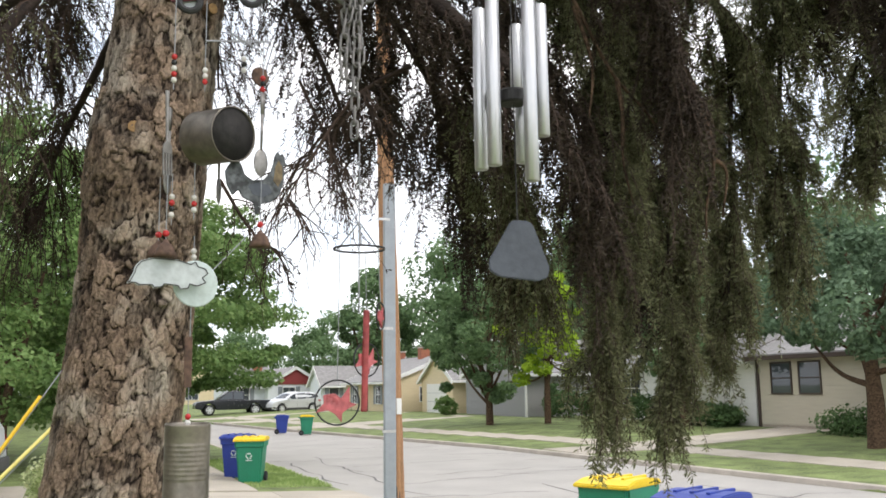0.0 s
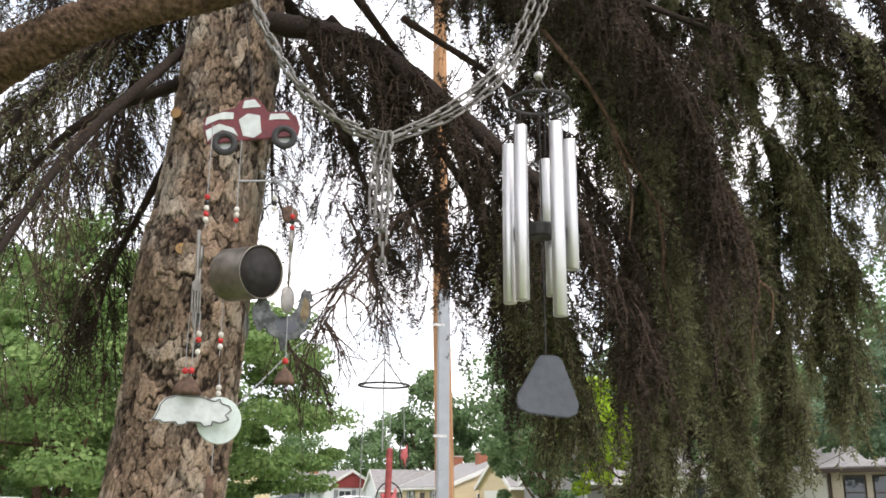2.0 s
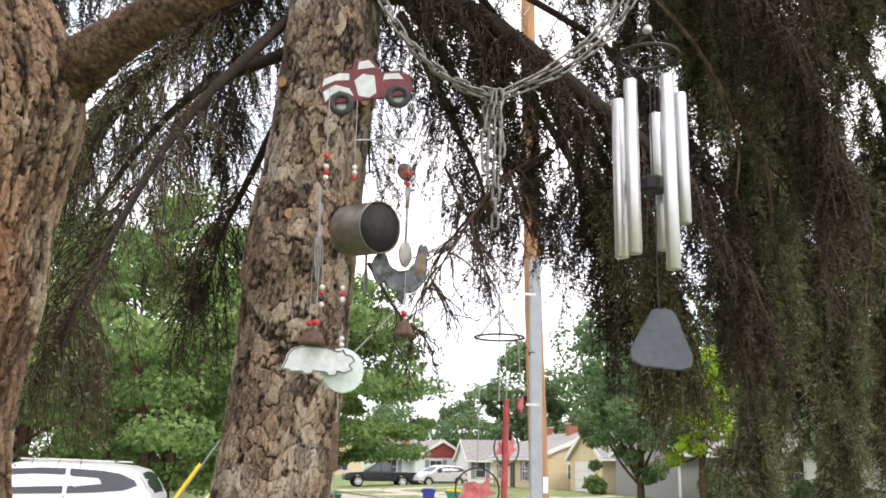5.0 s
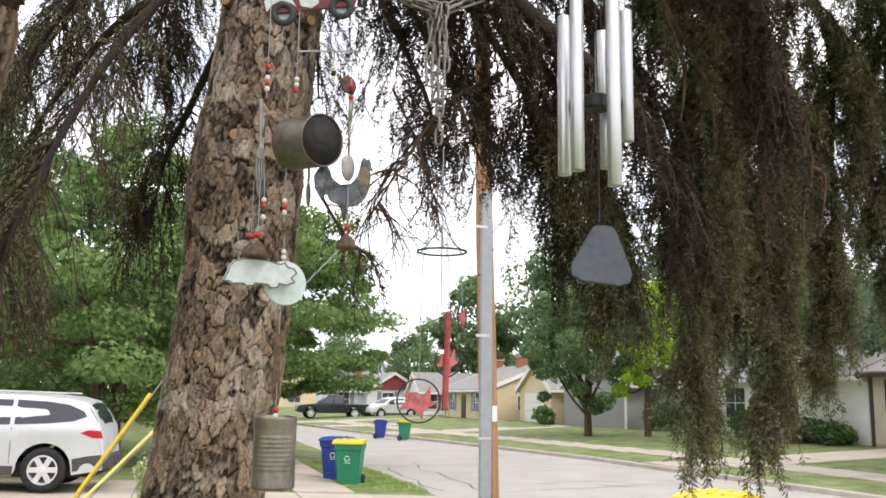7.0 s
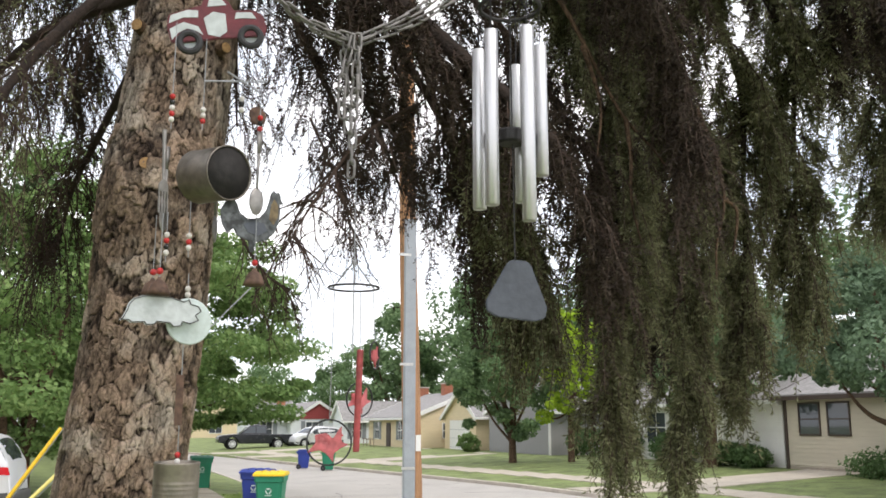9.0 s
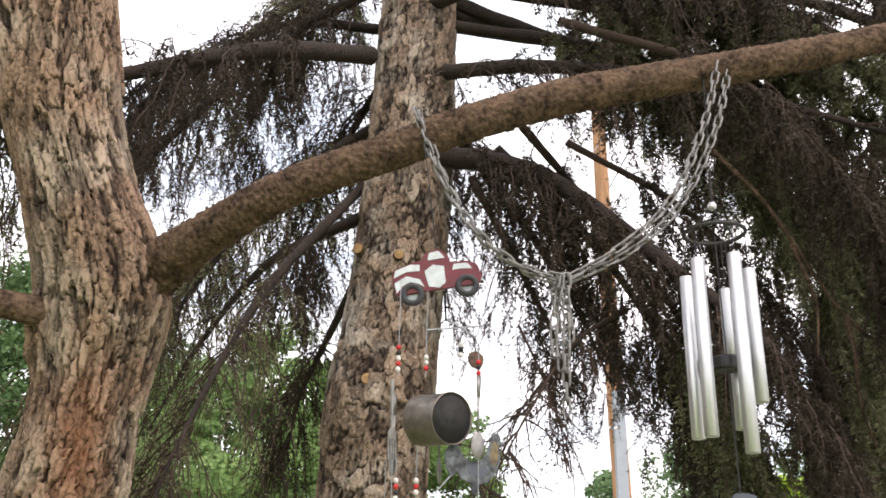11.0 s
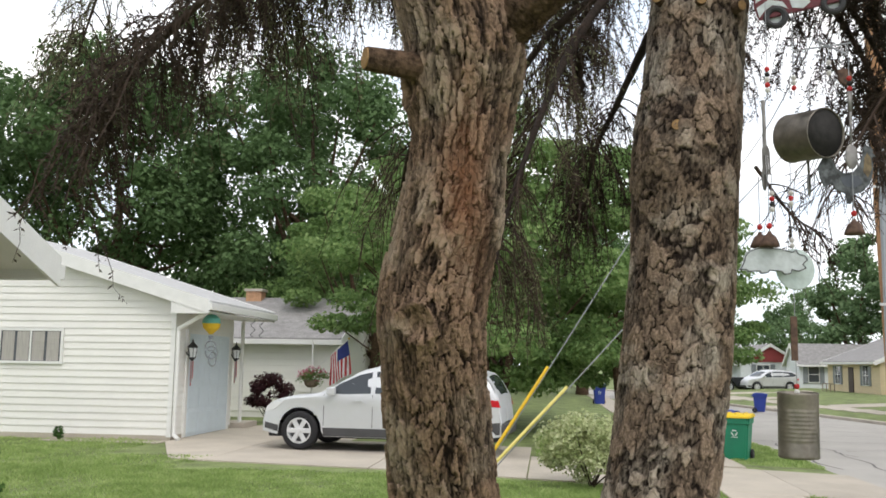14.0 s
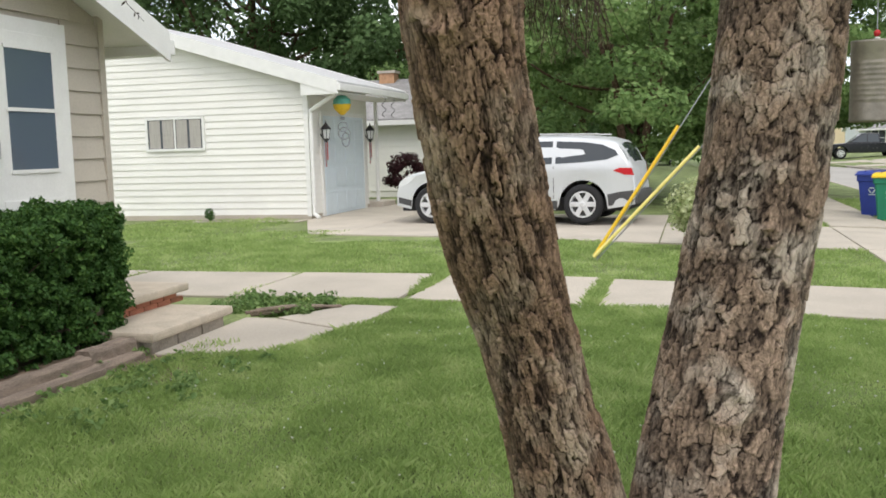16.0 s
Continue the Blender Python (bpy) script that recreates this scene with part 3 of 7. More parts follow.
def gable_shell(parent, x0, x1, y0, y1, z0, eave, ridge, along, material):
    """Walls with their gables; along: the axis of the ridge."""
    bm = bmesh.new()
    if along == "y":
        xm = (x0 + x1) / 2
        prof = [(x0, z0), (x1, z0), (x1, eave), (xm, ridge), (x0, eave)]
        a = [bm.verts.new((x, y0, z)) for x, z in prof]
        b = [bm.verts.new((x, y1, z)) for x, z in prof]
    else:
        ym = (y0 + y1) / 2
        prof = [(y0, z0), (y1, z0), (y1, eave), (ym, ridge), (y0, eave)]
        a = [bm.verts.new((x0, y, z)) for y, z in prof]
        b = [bm.verts.new((x1, y, z)) for y, z in prof]
    bm.faces.new(a)
    bm.faces.new(b[::-1])
    for i in range(5):
        j = (i + 1) % 5
        bm.faces.new((a[i], b[i], b[j], a[j]))
    bmesh.ops.recalc_face_normals(bm, faces=bm.faces[:])
    return part("wall", bm, material, parent)

def gable_roof(parent, x0, x1, y0, y1, eave, ridge, along, over, gable_over, material, fascia, thick=0.12):
    """Two roof slopes with thickness, fascia boards along eaves and rakes."""
    if along == "y":
        xm, half = (x0 + x1) / 2, (x1 - x0) / 2
        slope = (ridge - eave) / half
        prof = [(x0 - over, eave - slope * over), (xm, ridge), (x1 + over, eave - slope * over)]
        ends = (y0 - gable_over, y1 + gable_over)
        put = lambda p, e, dz: (p[0], e, p[1] + dz)
    else:
        ym, half = (y0 + y1) / 2, (y1 - y0) / 2
        slope = (ridge - eave) / half
        prof = [(y0 - over, eave - slope * over), (ym, ridge), (y1 + over, eave - slope * over)]
        ends = (x0 - gable_over, x1 + gable_over)
        put = lambda p, e, dz: (e, p[0], p[1] + dz)
    def solid(lo, hi, e0, e1, material, name, grow=0.0):
        bm = bmesh.new()
        for i in (0, 1):
            p, q = prof[i], prof[i + 1]
            vs = [bm.verts.new(put(a, e, d)) for e in (e0, e1) for a in (p, q) for d in (lo, hi)]
            for f in ((0, 1, 3, 2), (4, 6, 7, 5), (0, 4, 5, 1), (2, 3, 7, 6), (1, 5, 7, 3), (0, 2, 6, 4)):
                bm.faces.new([vs[k] for k in f])
        bmesh.ops.recalc_face_normals(bm, faces=bm.faces[:])
        return part(name, bm, material, parent)
    roof = solid(0.06, 0.06 + thick * 0.4, ends[0] + 0.03, ends[1] - 0.03, material, "roof")
    solid(-0.17, 0.125, ends[0], ends[0] + 0.03, fascia, "rake_board")
    solid(-0.17, 0.125, ends[1] - 0.03, ends[1], fascia, "rake_board")
    solid(0.0, 0.05, ends[0] + 0.03, ends[1] - 0.03, fascia, "soffit")
    for k in (0, 2):
        p = prof[k]
        sgn = -1 if k == 0 else 1
        a0, a1 = sorted((p[0], p[0] + sgn * 0.09))
        z0, z1 = p[1] - 0.10, p[1] + 0.05
        part("gutter", box(a0, a1, ends[0], ends[1], z0, z1, 0.015) if along == "y" else box(ends[0], ends[1], a0, a1, z0, z1, 0.015), fascia, parent)
    return roof

# white garage beside the driveway
garage = thing("garage", (0, 0, 0), "white vinyl-sided gable garage with a pale blue door", "garage")
GX0, GX1, GY0, GY1, GE, GR = -17.8, -8.3, 19.0, 22.8, 3.15, 4.60
gar_wall = gable_shell(garage, GX0, GX1 - 0.03, GY0 + 0.03, GY1, 0.0, GE, GR, "y", M_WHITE)
gslope = (GR - GE) / ((GX1 - GX0) / 2)
def under_gable(a, b, z):
    cut = max(0.0, (z - GE) / gslope)
    return a + cut, b - cut
boards(gar_wall, ("y", GY0 + 0.03, -1), GX0, GX1 - 0.1, 0.12, GR - 0.1, 0.152, M_WHITE, under_gable, [(-12.33, -10.87, 1.64, 2.36)])
boards(gar_wall, ("x", GX1 - 0.03, 1), GY0 + 0.1, GY1, 0.12, GE - 0.1, 0.152, M_WHITE, None, [(19.7, 22.45, 0.0, 2.4)])
part("foundation", box(GX0, GX1 - 0.01, GY0 + 0.005, GY1, -0.05, 0.12), M_CONC, garage)
part("corner_post", box(GX1 - 0.1, GX1 + 0.005, GY0 - 0.005, GY0 + 0.1, 0.08, GE), M_TRIM, garage)
gable_roof(garage, GX0, GX1, GY0, GY1 + 0.5, GE, GR, "y", 0.82, 0.30, M_PALESHINGLE, M_TRIM)
part("eave_return", box(GX1 - 0.02, GX1 + 0.84, GY0 - 0.285, GY0 - 0.24, 2.72, 3.0, 0.01), M_TRIM, garage)
part("eave_soffit", box(GX1 + 0.002, GX1 + 0.82, GY0 - 0.235, GY1 + 0.75, 2.76, 2.78), M_TRIM, garage)
window(garage, ("y", GY0, -1), -11.6, 1.66, 1.40, 0.66, sash=0, mullions=1, glass=M_GLASS)
for u in (-12.12, -11.78, -11.42, -11.08):
    part("window_curtain", box(u - 0.14, u + 0.14, GY0 - 0.016, GY0 - 0.01, 1.67, 2.31), M_CURTAIN, garage)
door = part("garage_door", box(GX1 - 0.04, GX1 + 0.02, 19.75, 22.4, 0.03, 2.32), M_DOORBLUE, garage, "pale blue panelled garage door")
for k in range(4):
    for j in range(4):
        part("door_panel", box(GX1 + 0.02, GX1 + 0.032, 19.83 + j * 0.64, 20.38 + j * 0.64, 0.1 + k * 0.56, 0.55 + k * 0.56, 0.008), M_DOORBLUE, door)
for a, b in ((19.64, 19.75), (22.4, 22.51)):
    part("door_trim", box(GX1 - 0.02, GX1 + 0.04, a, b, 0.03, 2.42), M_TRIM, garage)
part("door_trim", box(GX1 - 0.02, GX1 + 0.04, 19.75, 22.4, 2.32, 2.42), M_TRIM, garage)
spout = rod((GX1 + 0.06, GY0 + 0.02, 0.12), (GX1 + 0.06, GY0 + 0.02, 2.42), 0.045, n=8)
rod((GX1 + 0.06, GY0 + 0.02, 2.40), (GX1 + 0.70, GY0 - 0.10, 2.74), 0.045, n=8, bm=spout)
rod((GX1 + 0.06, GY0 + 0.02, 0.13), (GX1 + 0.22, GY0 - 0.08, 0.05), 0.045, n=8, bm=spout)
part("downspout", spout, M_TRIM, garage)
part("porch_post", rod((-8.2, 23.2, 0.0), (-8.2, 23.2, 2.76), 0.05, n=12), M_TRIM, garage)
part("step_slab", box(-8.9, -7.95, 22.85, 23.9, 0.0, 0.16, 0.015), M_KERB, garage)
for yy in (19.62, 22.55):
    lamp = thing("wall_lantern", (GX1 + 0.16, yy, 1.78), "black iron lantern with clear panes on the garage wall", "lantern", "garage lanterns")
    part("cap", lathe([(0.11, 0.22), (0.12, 0.24), (0.05, 0.32), (0.015, 0.36), (0.02, 0.38), (0.004, 0.42)], 12), M_IRON, lamp)
    part("lens", lathe([(0.07, 0.0), (0.10, 0.21)], 8), M_LAMPGLASS, lamp)
    for k in range(6):
        a = math.tau * k / 6
        part("rib", rod((0.072 * math.cos(a), 0.072 * math.sin(a), 0), (0.105 * math.cos(a), 0.105 * math.sin(a), 0.22), 0.007, n=6), M_IRON, lamp)
    part("base", lathe([(0.02, -0.07), (0.05, -0.03), (0.08, 0.0), (0.08, 0.012)], 12), M_IRON, lamp)
    part("bracket", rod((-0.14, 0, 0.12), (-0.03, 0, -0.05), 0.014, n=8), M_IRON, lamp)
    for k in range(3):
        part("ribbon", box(-0.02 + 0.02 * k, -0.015 + 0.02 * k, -0.03, 0.03, -0.62 + 0.08 * k, -0.07), M_PINK if k != 1 else M_ENAMEL, lamp, "faded red and white streamer")

# the near house, its street door and siding
house = thing("house", (0, 0, 0), "beige lap-sided house with white storm door and broad eaves", "house")
HX, HY1 = -5.48, 7.78
HE, HR = 2.80, 4.48
house_wall = gable_shell(house, -16.0, HX - 0.03, -1.2, HY1 - 0.03, 0.0, HE, HR, "x", M_BEIGE)
hm, hh = (-1.2 + HY1) / 2, (HY1 + 1.2) / 2
hslope = (HR - HE) / hh
def under_house(a, b, z):
    cut = max(0.0, (z - HE) / hslope)
    return a + cut, b - cut
boards(house_wall, ("x", HX - 0.03, 1), -1.2, HY1 - 0.07, 0.28, HR - 0.1, 0.205, M_BEIGE, under_house, [(6.02, 7.2, 0.4, 2.72)])
boards(house_wall, ("y", HY1 - 0.03, 1), -16.0, HX - 0.07, 0.28, HE, 0.205, M_BEIGE)
part("foundation", box(-16, HX - 0.01, -1.2, HY1 - 0.01, -0.05, 0.28), M_BLOCK, house)
part("corner_post", box(HX - 0.07, HX + 0.008, HY1 - 0.07, HY1 + 0.008, 0.2, HE + 0.1), M_BEIGE, house)
gable_roof(house, -16.0, HX, -1.2, HY1, HE, HR, "x", 0.52, 0.40, M_SHINGLE, M_TRIM)
sd = part("storm_door", box(HX - 0.02, HX + 0.035, 6.15, 7.09, 0.52, 2.56, 0.006), M_TRIM, house, "white aluminium storm door with two tall panes")
part("door_pane", box(HX + 0.0355, HX + 0.04, 6.42, 6.98, 1.94, 2.42), M_STORM, sd)
part("door_pane", box(HX + 0.0355, HX + 0.04, 6.42, 6.98, 1.43, 1.91), M_STORM, sd)
for z0, z1 in ((1.91, 1.94), (2.42, 2.45), (1.40, 1.43)):
    part("pane_bead", box(HX + 0.035, HX + 0.05, 6.40, 7.0, z0, z1), M_TRIM, sd)
for a, b in ((6.30, 6.63), (6.72, 7.02)):
    part("kick_panel", box(HX + 0.035, HX + 0.046, a, b, 0.66, 1.18, 0.006), M_TRIM, sd)
part("door_handle", box(HX + 0.035, HX + 0.085, 6.22, 6.25, 1.52, 1.68, 0.01), M_STEEL, sd, "bright lever handle")
for a, b, z0, z1 in ((6.02, 6.15, 0.5, 2.68), (7.09, 7.2, 0.5, 2.68), (6.15, 7.09, 2.56, 2.68)):
    part("door_casing", box(HX - 0.02, HX + 0.028, a, b, z0, z1), M_TRIM, house)

# front steps with stone treads
steps = thing("front_steps", (0, 0, 0), "two broad stone steps on brick and block risers", "steps")
part("tread", box(-5.45, -4.03, 6.1, 7.36, 0.105, 0.18, 0.022), M_TREAD, steps)
part("tread", box(-5.45, -4.60, 6.1, 7.60, 0.27, 0.345, 0.022), M_TREAD, steps)
block = part("riser_block", box(-0.18, 0.18, -0.06, 0.06, 0, 0.118, 0.010), M_BLOCK, steps)
block.matrix_basis = pose(-4.13, 6.32, -0.012, 0, 0, 90)
for k in range(1, 3):
    shared("riser_block", block.data, steps, pose(-4.13, 6.32 + 0.375 * k, -0.012, 0, 0, 90))
for k in range(3):
    shared("riser_block", block.data, steps, pose(-4.36 - 0.375 * k, 7.27, -0.012))
    shared("riser_block", block.data, steps, pose(-4.36 - 0.375 * k, 6.2, -0.012))
brick = part("brick", box(-0.1, 0.1, -0.045, 0.045, 0, 0.043, 0.004), M_BRICK, steps)
brick.matrix_basis = pose(-4.70, 6.2, 0.18, 0, 0, 90)
for r in range(2):
    for k in range(7 - r):
        if r or k:
            shared("brick", brick.data, steps, pose(-4.70, 6.2 + 0.212 * k + 0.1 * r, 0.18 + 0.0455 * r, 0, 0, 90))
    for k in range(3):
        shared("brick", brick.data, steps, pose(-4.86 - 0.212 * k, 7.52, 0.18 + 0.0455 * r))

# split timber edging of the bed under the hedge
def timber(points, w, h, seed):
    """A weathered beam, its edges worn and its line slightly bent."""
    rng = np.random.default_rng(seed)
    t = thing("garden_timber", points[0], "split grey landscape timber edging the hedge bed", "timber", "bed timbers")
    line = smooth_line([(*q, 0) for q in points], 10)[:, :3] - np.array(points[0])
    d = unit(np.gradient(line, axis=0))
    side = unit(np.cross(d, np.array([0, 0, 1.0])))
    prof = [(-1, 0), (-1, 0.8), (-0.7, 1), (-0.1, 0.93), (0.1, 0.97), (0.75, 0.98), (1, 0.78), (1, 0)]
    n, k = len(line), len(prof)
    v = np.stack([line + side * (w / 2 * a * (1 + rng.uniform(-0.09, 0.09, (n, 1)))) + np.array([0, 0, 1.0]) * (h * b + rng.uniform(-0.007, 0.007, (n, 1))) for a, b in prof], 1).reshape(-1, 3)
    f = [(i * k + j, i * k + (j + 1) % k, (i + 1) * k + (j + 1) % k, (i + 1) * k + j) for i in range(n - 1) for j in range(k)]
    f += [tuple(e + q for q in quad) for e in (0, (n - 1) * k) for quad in ((0, 1, 6, 7), (1, 2, 5, 6), (2, 3, 4, 5))]
    mesh_np("beam", v, f, M_TIMBER, t, smooth=False)
timber([(-4.10, 2.8, -0.03), (-4.12, 4.4, -0.03), (-4.11, 6.02, -0.03)], 0.12, 0.10, 1)
timber([(-4.20, 3.1, 0.055), (-4.22, 4.6, 0.055), (-4.19, 5.5, 0.055)], 0.11, 0.085, 2)
timber([(-4.24, 5.54, 0.06), (-4.20, 6.04, 0.06)], 0.14, 0.10, 3)

# white neighbour behind the garage
def plain_house(name, x0, x1, y0, y1, z0, eave, ridge, along, wall_mat, roof_mat, label, over=0.4, trim=None):
    h = thing(name, (0, 0, 0), label, "house")
    gable_shell(h, x0, x1, y0, y1, z0, eave, ridge, along, wall_mat)
    gable_roof(h, x0, x1, y0, y1, eave, ridge, along, over, 0.25, roof_mat, trim or M_TRIM)
    return h

def chimney(parent, x, y, z0, z1, w=0.5, material=None):
    c = part("chimney", box(x - w / 2, x + w / 2, y - w / 2, y + w / 2, z0, z1, 0.02), material or M_BRICK_TAN, parent, "brick chimney")
    part("chimney_cap", box(x - w / 2 - 0.05, x + w / 2 + 0.05, y - w / 2 - 0.05, y + w / 2 + 0.05, z1, z1 + 0.09), M_KERB, c)
    return c

n_house = plain_house("house", -16.5, -6.75, 27.9, 35.0, 0.0, 2.5, 3.85, "x", M_WHITE, M_SHINGLE, "white clapboard bungalow with a grey shingle roof")
boards(n_house, ("y", 27.9, -1), -16.4, -6.8, 0.2, 2.4, 0.2, M_WHITE)
chimney(n_house, -10.5, 31.3, 3.5, 4.15, 0.55)

M_CREAM = mat("cream_siding", (0.66, 0.55, 0.36), 0.7, var=0.06, scale=1.5, stretch=(1, 1, 8))
M_TANSIDE = mat("tan_siding", (0.50, 0.455, 0.36), 0.7, var=0.06, scale=1.5, stretch=(1, 1, 8))
M_GREYSIDE = mat("grey_siding", (0.30, 0.30, 0.30), 0.7, var=0.08, stretch=(1, 1, 8))
M_REDGABLE = mat("dark_red_gable", (0.28, 0.05, 0.05), 0.7, var=0.1, stretch=(1, 1, 8))
M_BLUEWHITE = mat("bluish_white_siding", (0.70, 0.73, 0.76), 0.6, var=0.05)
M_BROWNTRIM = mat("dark_brown_trim", (0.06, 0.042, 0.035), 0.6, var=0.1)
M_SHUTTER = mat("grey_shutter", (0.22, 0.24, 0.26), 0.6, var=0.1)

# tan house across the street
tan_house = plain_house("house", 24.0, 33.0, 18.0, 27.9, 0.1, 2.9, 4.7, "y", M_TANSIDE, M_SHINGLE, "tan clapboard house with dark brown window frames", trim=M_BROWNTRIM)
boards(tan_house, ("x", 24.0, -1), 18.0, 27.85, 0.35, 2.85, 0.15, M_TANSIDE)
for u in (26.65, 25.25):
    window(tan_house, ("x", 23.97, -1), u, 1.45, 0.95, 1.05, frame_mat=M_BROWNTRIM)
window(tan_house, ("x", 23.97, -1), 21.0, 1.3, 1.6, 1.2, frame_mat=M_BROWNTRIM)
part("corner_trim", box(23.93, 24.02, 27.8, 27.93, 0.1, 2.9), M_BROWNTRIM, tan_house)
part("foundation", box(23.98, 33, 18, 27.9, -0.1, 0.3), M_BLOCK, tan_house)
white_house = plain_house("house", 24.3, 33.0, 28.4, 40.0, 0.0, 2.8, 4.6, "y", M_WHITE, M_SHINGLE, "white clapboard house with concrete porch")
boards(white_house, ("x", 24.3, -1), 28.4, 40.0, 0.3, 2.75, 0.2, M_WHITE)
window(white_house, ("x", 24.27, -1), 36.8, 1.0, 1.5, 1.3, mullions=1)
window(white_house, ("x", 24.27, -1), 33.2, 1.0, 0.9, 1.3)
# grey-sided house past it
grey_house = plain_house("house", 22.5, 31.0, 44.0, 52.0, -0.1, 2.6, 4.4, "x", M_GREYSIDE, M_SHINGLE, "grey-sided bungalow with white corner trim")
part("corner_trim", box(22.44, 22.52, 43.95, 44.1, -0.1, 2.6), M_TRIM, grey_house)
boards(grey_house, ("x", 22.5, -1), 44.1, 52.0, 0.1, 2.6, 0.22, M_GREYSIDE)
# detached garage and cream house
cream_garage = plain_house("garage", 22.2, 27.7, 53.4, 58.8, -0.2, 2.4, 3.9, "x", M_CREAM, M_SHINGLE, "cream detached garage with a white door")
boards(cream_garage, ("x", 22.2, -1), 53.4, 58.8, 0.1, 2.35, 0.22, M_CREAM, None, [(54.3, 57.9, -0.2, 2.1)])
part("garage_door", box(22.14, 22.2, 54.4, 57.8, -0.15, 2.05), M_TRIM, cream_garage)
for k in range(3):
    part("door_seam", box(22.13, 22.145, 54.4, 57.8, 0.35 + 0.55 * k, 0.37 + 0.55 * k), M_CONDUIT, cream_garage)
cream = plain_house("house", 20.4, 28.6, 60.2, 71.0, -0.3, 2.35, 4.0, "y", M_CREAM, M_SHINGLE, "cream clapboard bungalow with grey shutters")
boards(cream, ("y", 60.2, -1), 20.5, 28.5, 0.1, 2.4, 0.22, M_CREAM)
boards(cream, ("x", 20.4, -1), 60.2, 71.0, 0.1, 2.3, 0.22, M_CREAM)
window(cream, ("y", 60.17, -1), 23.0, 0.9, 0.9, 0.95)
for u in (62.8, 68.6):
    window(cream, ("x", 20.37, -1), u, 0.75, 1.1, 1.25, mullions=1)
    for d in (-0.8, 0.8):
        part("shutter", box(20.33, 20.375, u + d - 0.2, u + d + 0.2, 0.7, 2.0), M_SHUTTER, cream)
part("front_door", box(20.33, 20.375, 65.2, 66.2, -0.2, 1.9), M_BROWNTRIM, cream)
part("porch_slab", box(18.8, 20.4, 64.4, 67.4, -0.25, -0.05), M_KERB, cream)
for yy in (64.5, 65.4, 66.3, 67.2):
    part("porch_rail_post", rod((18.9, yy, -0.1), (18.9, yy, 0.75), 0.03, n=6), M_TIMBER, cream)
part("porch_rail", box(18.87, 18.93, 64.5, 67.2, 0.72, 0.78), M_TIMBER, cream)
chimney(cream, 24.3, 64.0, 3.5, 4.7, 0.7, M_BRICK)
chimney(cream, 24.4, 69.6, 3.5, 4.6, 0.7, M_BRICK)
white_far = plain_house("house", 19.8, 27.0, 76.5, 80.5, -0.4, 2.3, 3.7, "x", M_BLUEWHITE, M_SHINGLE, "bluish white bungalow with dark shutters")
window(white_far, ("y", 76.47, -1), 20.9, 0.7, 0.8, 1.2)
for d in (-0.62, 0.62):
    part("shutter", box(20.9 + d - 0.18, 20.9 + d + 0.18, 76.42, 76.48, 0.6, 2.0), M_SHUTTER, white_far)
red_far = plain_house("house", 14.0, 18.5, 90.0, 98.0, -0.4, 2.3, 4.2, "x", M_BLUEWHITE, M_SHINGLE, "white bungalow with a dark red gable")
gable_shell(red_far, 17.6, 22.9, 88.0, 98.0, -0.4, 2.3, 3.9, "y", M_BLUEWHITE)
gable_roof(red_far, 17.6, 22.9, 88.0, 98.0, 2.3, 3.9, "y", 0.4, 0.3, M_SHINGLE, M_TRIM)
gb = bmesh.new()
gvs = [gb.verts.new(q) for q in ((17.6, 87.96, 2.3), (22.9, 87.96, 2.3), (20.25, 87.96, 3.86))]
gb.faces.new(gvs)
got = bmesh.ops.extrude_face_region(gb, geom=gb.faces[:])
bmesh.ops.translate(gb, vec=(0, -0.05, 0), verts=[q for q in got["geom"] if isinstance(q, bmesh.types.BMVert)])
bmesh.ops.recalc_face_normals(gb, faces=gb.faces[:])
part("gable_cladding", gb, M_REDGABLE, red_far)
for u, y0 in ((15.6, 89.94), (19.6, 87.94)):
    window(red_far, ("y", y0, -1), u, 0.7, 1.1, 1.3, mullions=1)
    for d in (-0.85, 0.85):
        part("shutter", box(u + d - 0.2, u + d + 0.2, y0 - 0.04, y0 + 0.01, 0.6, 2.1), M_SHUTTER, red_far)
chimney(red_far, 17.5, 93.0, 3.3, 4.8, 0.8, M_BRICK)
cream_far = plain_house("house", 9.5, 19.0, 112.0, 121.0, -0.4, 2.4, 4.6, "y", M_CREAM, M_SHINGLE, "pale cream bungalow at the street's bend")
window(cream_far, ("y", 111.97, -1), 13.5, 0.8, 1.4, 1.3, mullions=1)

# ---- the two-stemmed spruce ----
def worley(u, v, nu, seed):
    """Nearest and second nearest distance in a jittered grid, wrapped in u, and a number per cell."""
    iu, iv = np.floor(u).astype(int), np.floor(v).astype(int)
    f1, f2, cell = np.full(u.shape, 9.0), np.full(u.shape, 9.0), np.zeros(u.shape)
    for du in (-1, 0, 1):
        for dv in (-1, 0, 1):
            cu, cv = iu + du, iv + dv
            h = (np.mod(cu, nu) * 374761393 + cv * 668265263 + seed * 982451653) & 0xFFFFFFFF
            h = ((h ^ (h >> 13)) * 1274126177) & 0xFFFFFFFF
            h = h ^ (h >> 16)
            ju, jv = (h & 0xFFFF) / 65535.0, ((h >> 8) & 0xFFFF) / 65535.0
            d = np.hypot(cu + 0.1 + 0.8 * ju - u, cv + 0.1 + 0.8 * jv - v)
            near = d < f1
            f2 = np.where(near, f1, np.minimum(f2, d))
            cell = np.where(near, ((h >> 4) & 0xFFF) / 4095.0, cell)
            f1 = np.where(near, d, f1)
    return f1, f2, cell

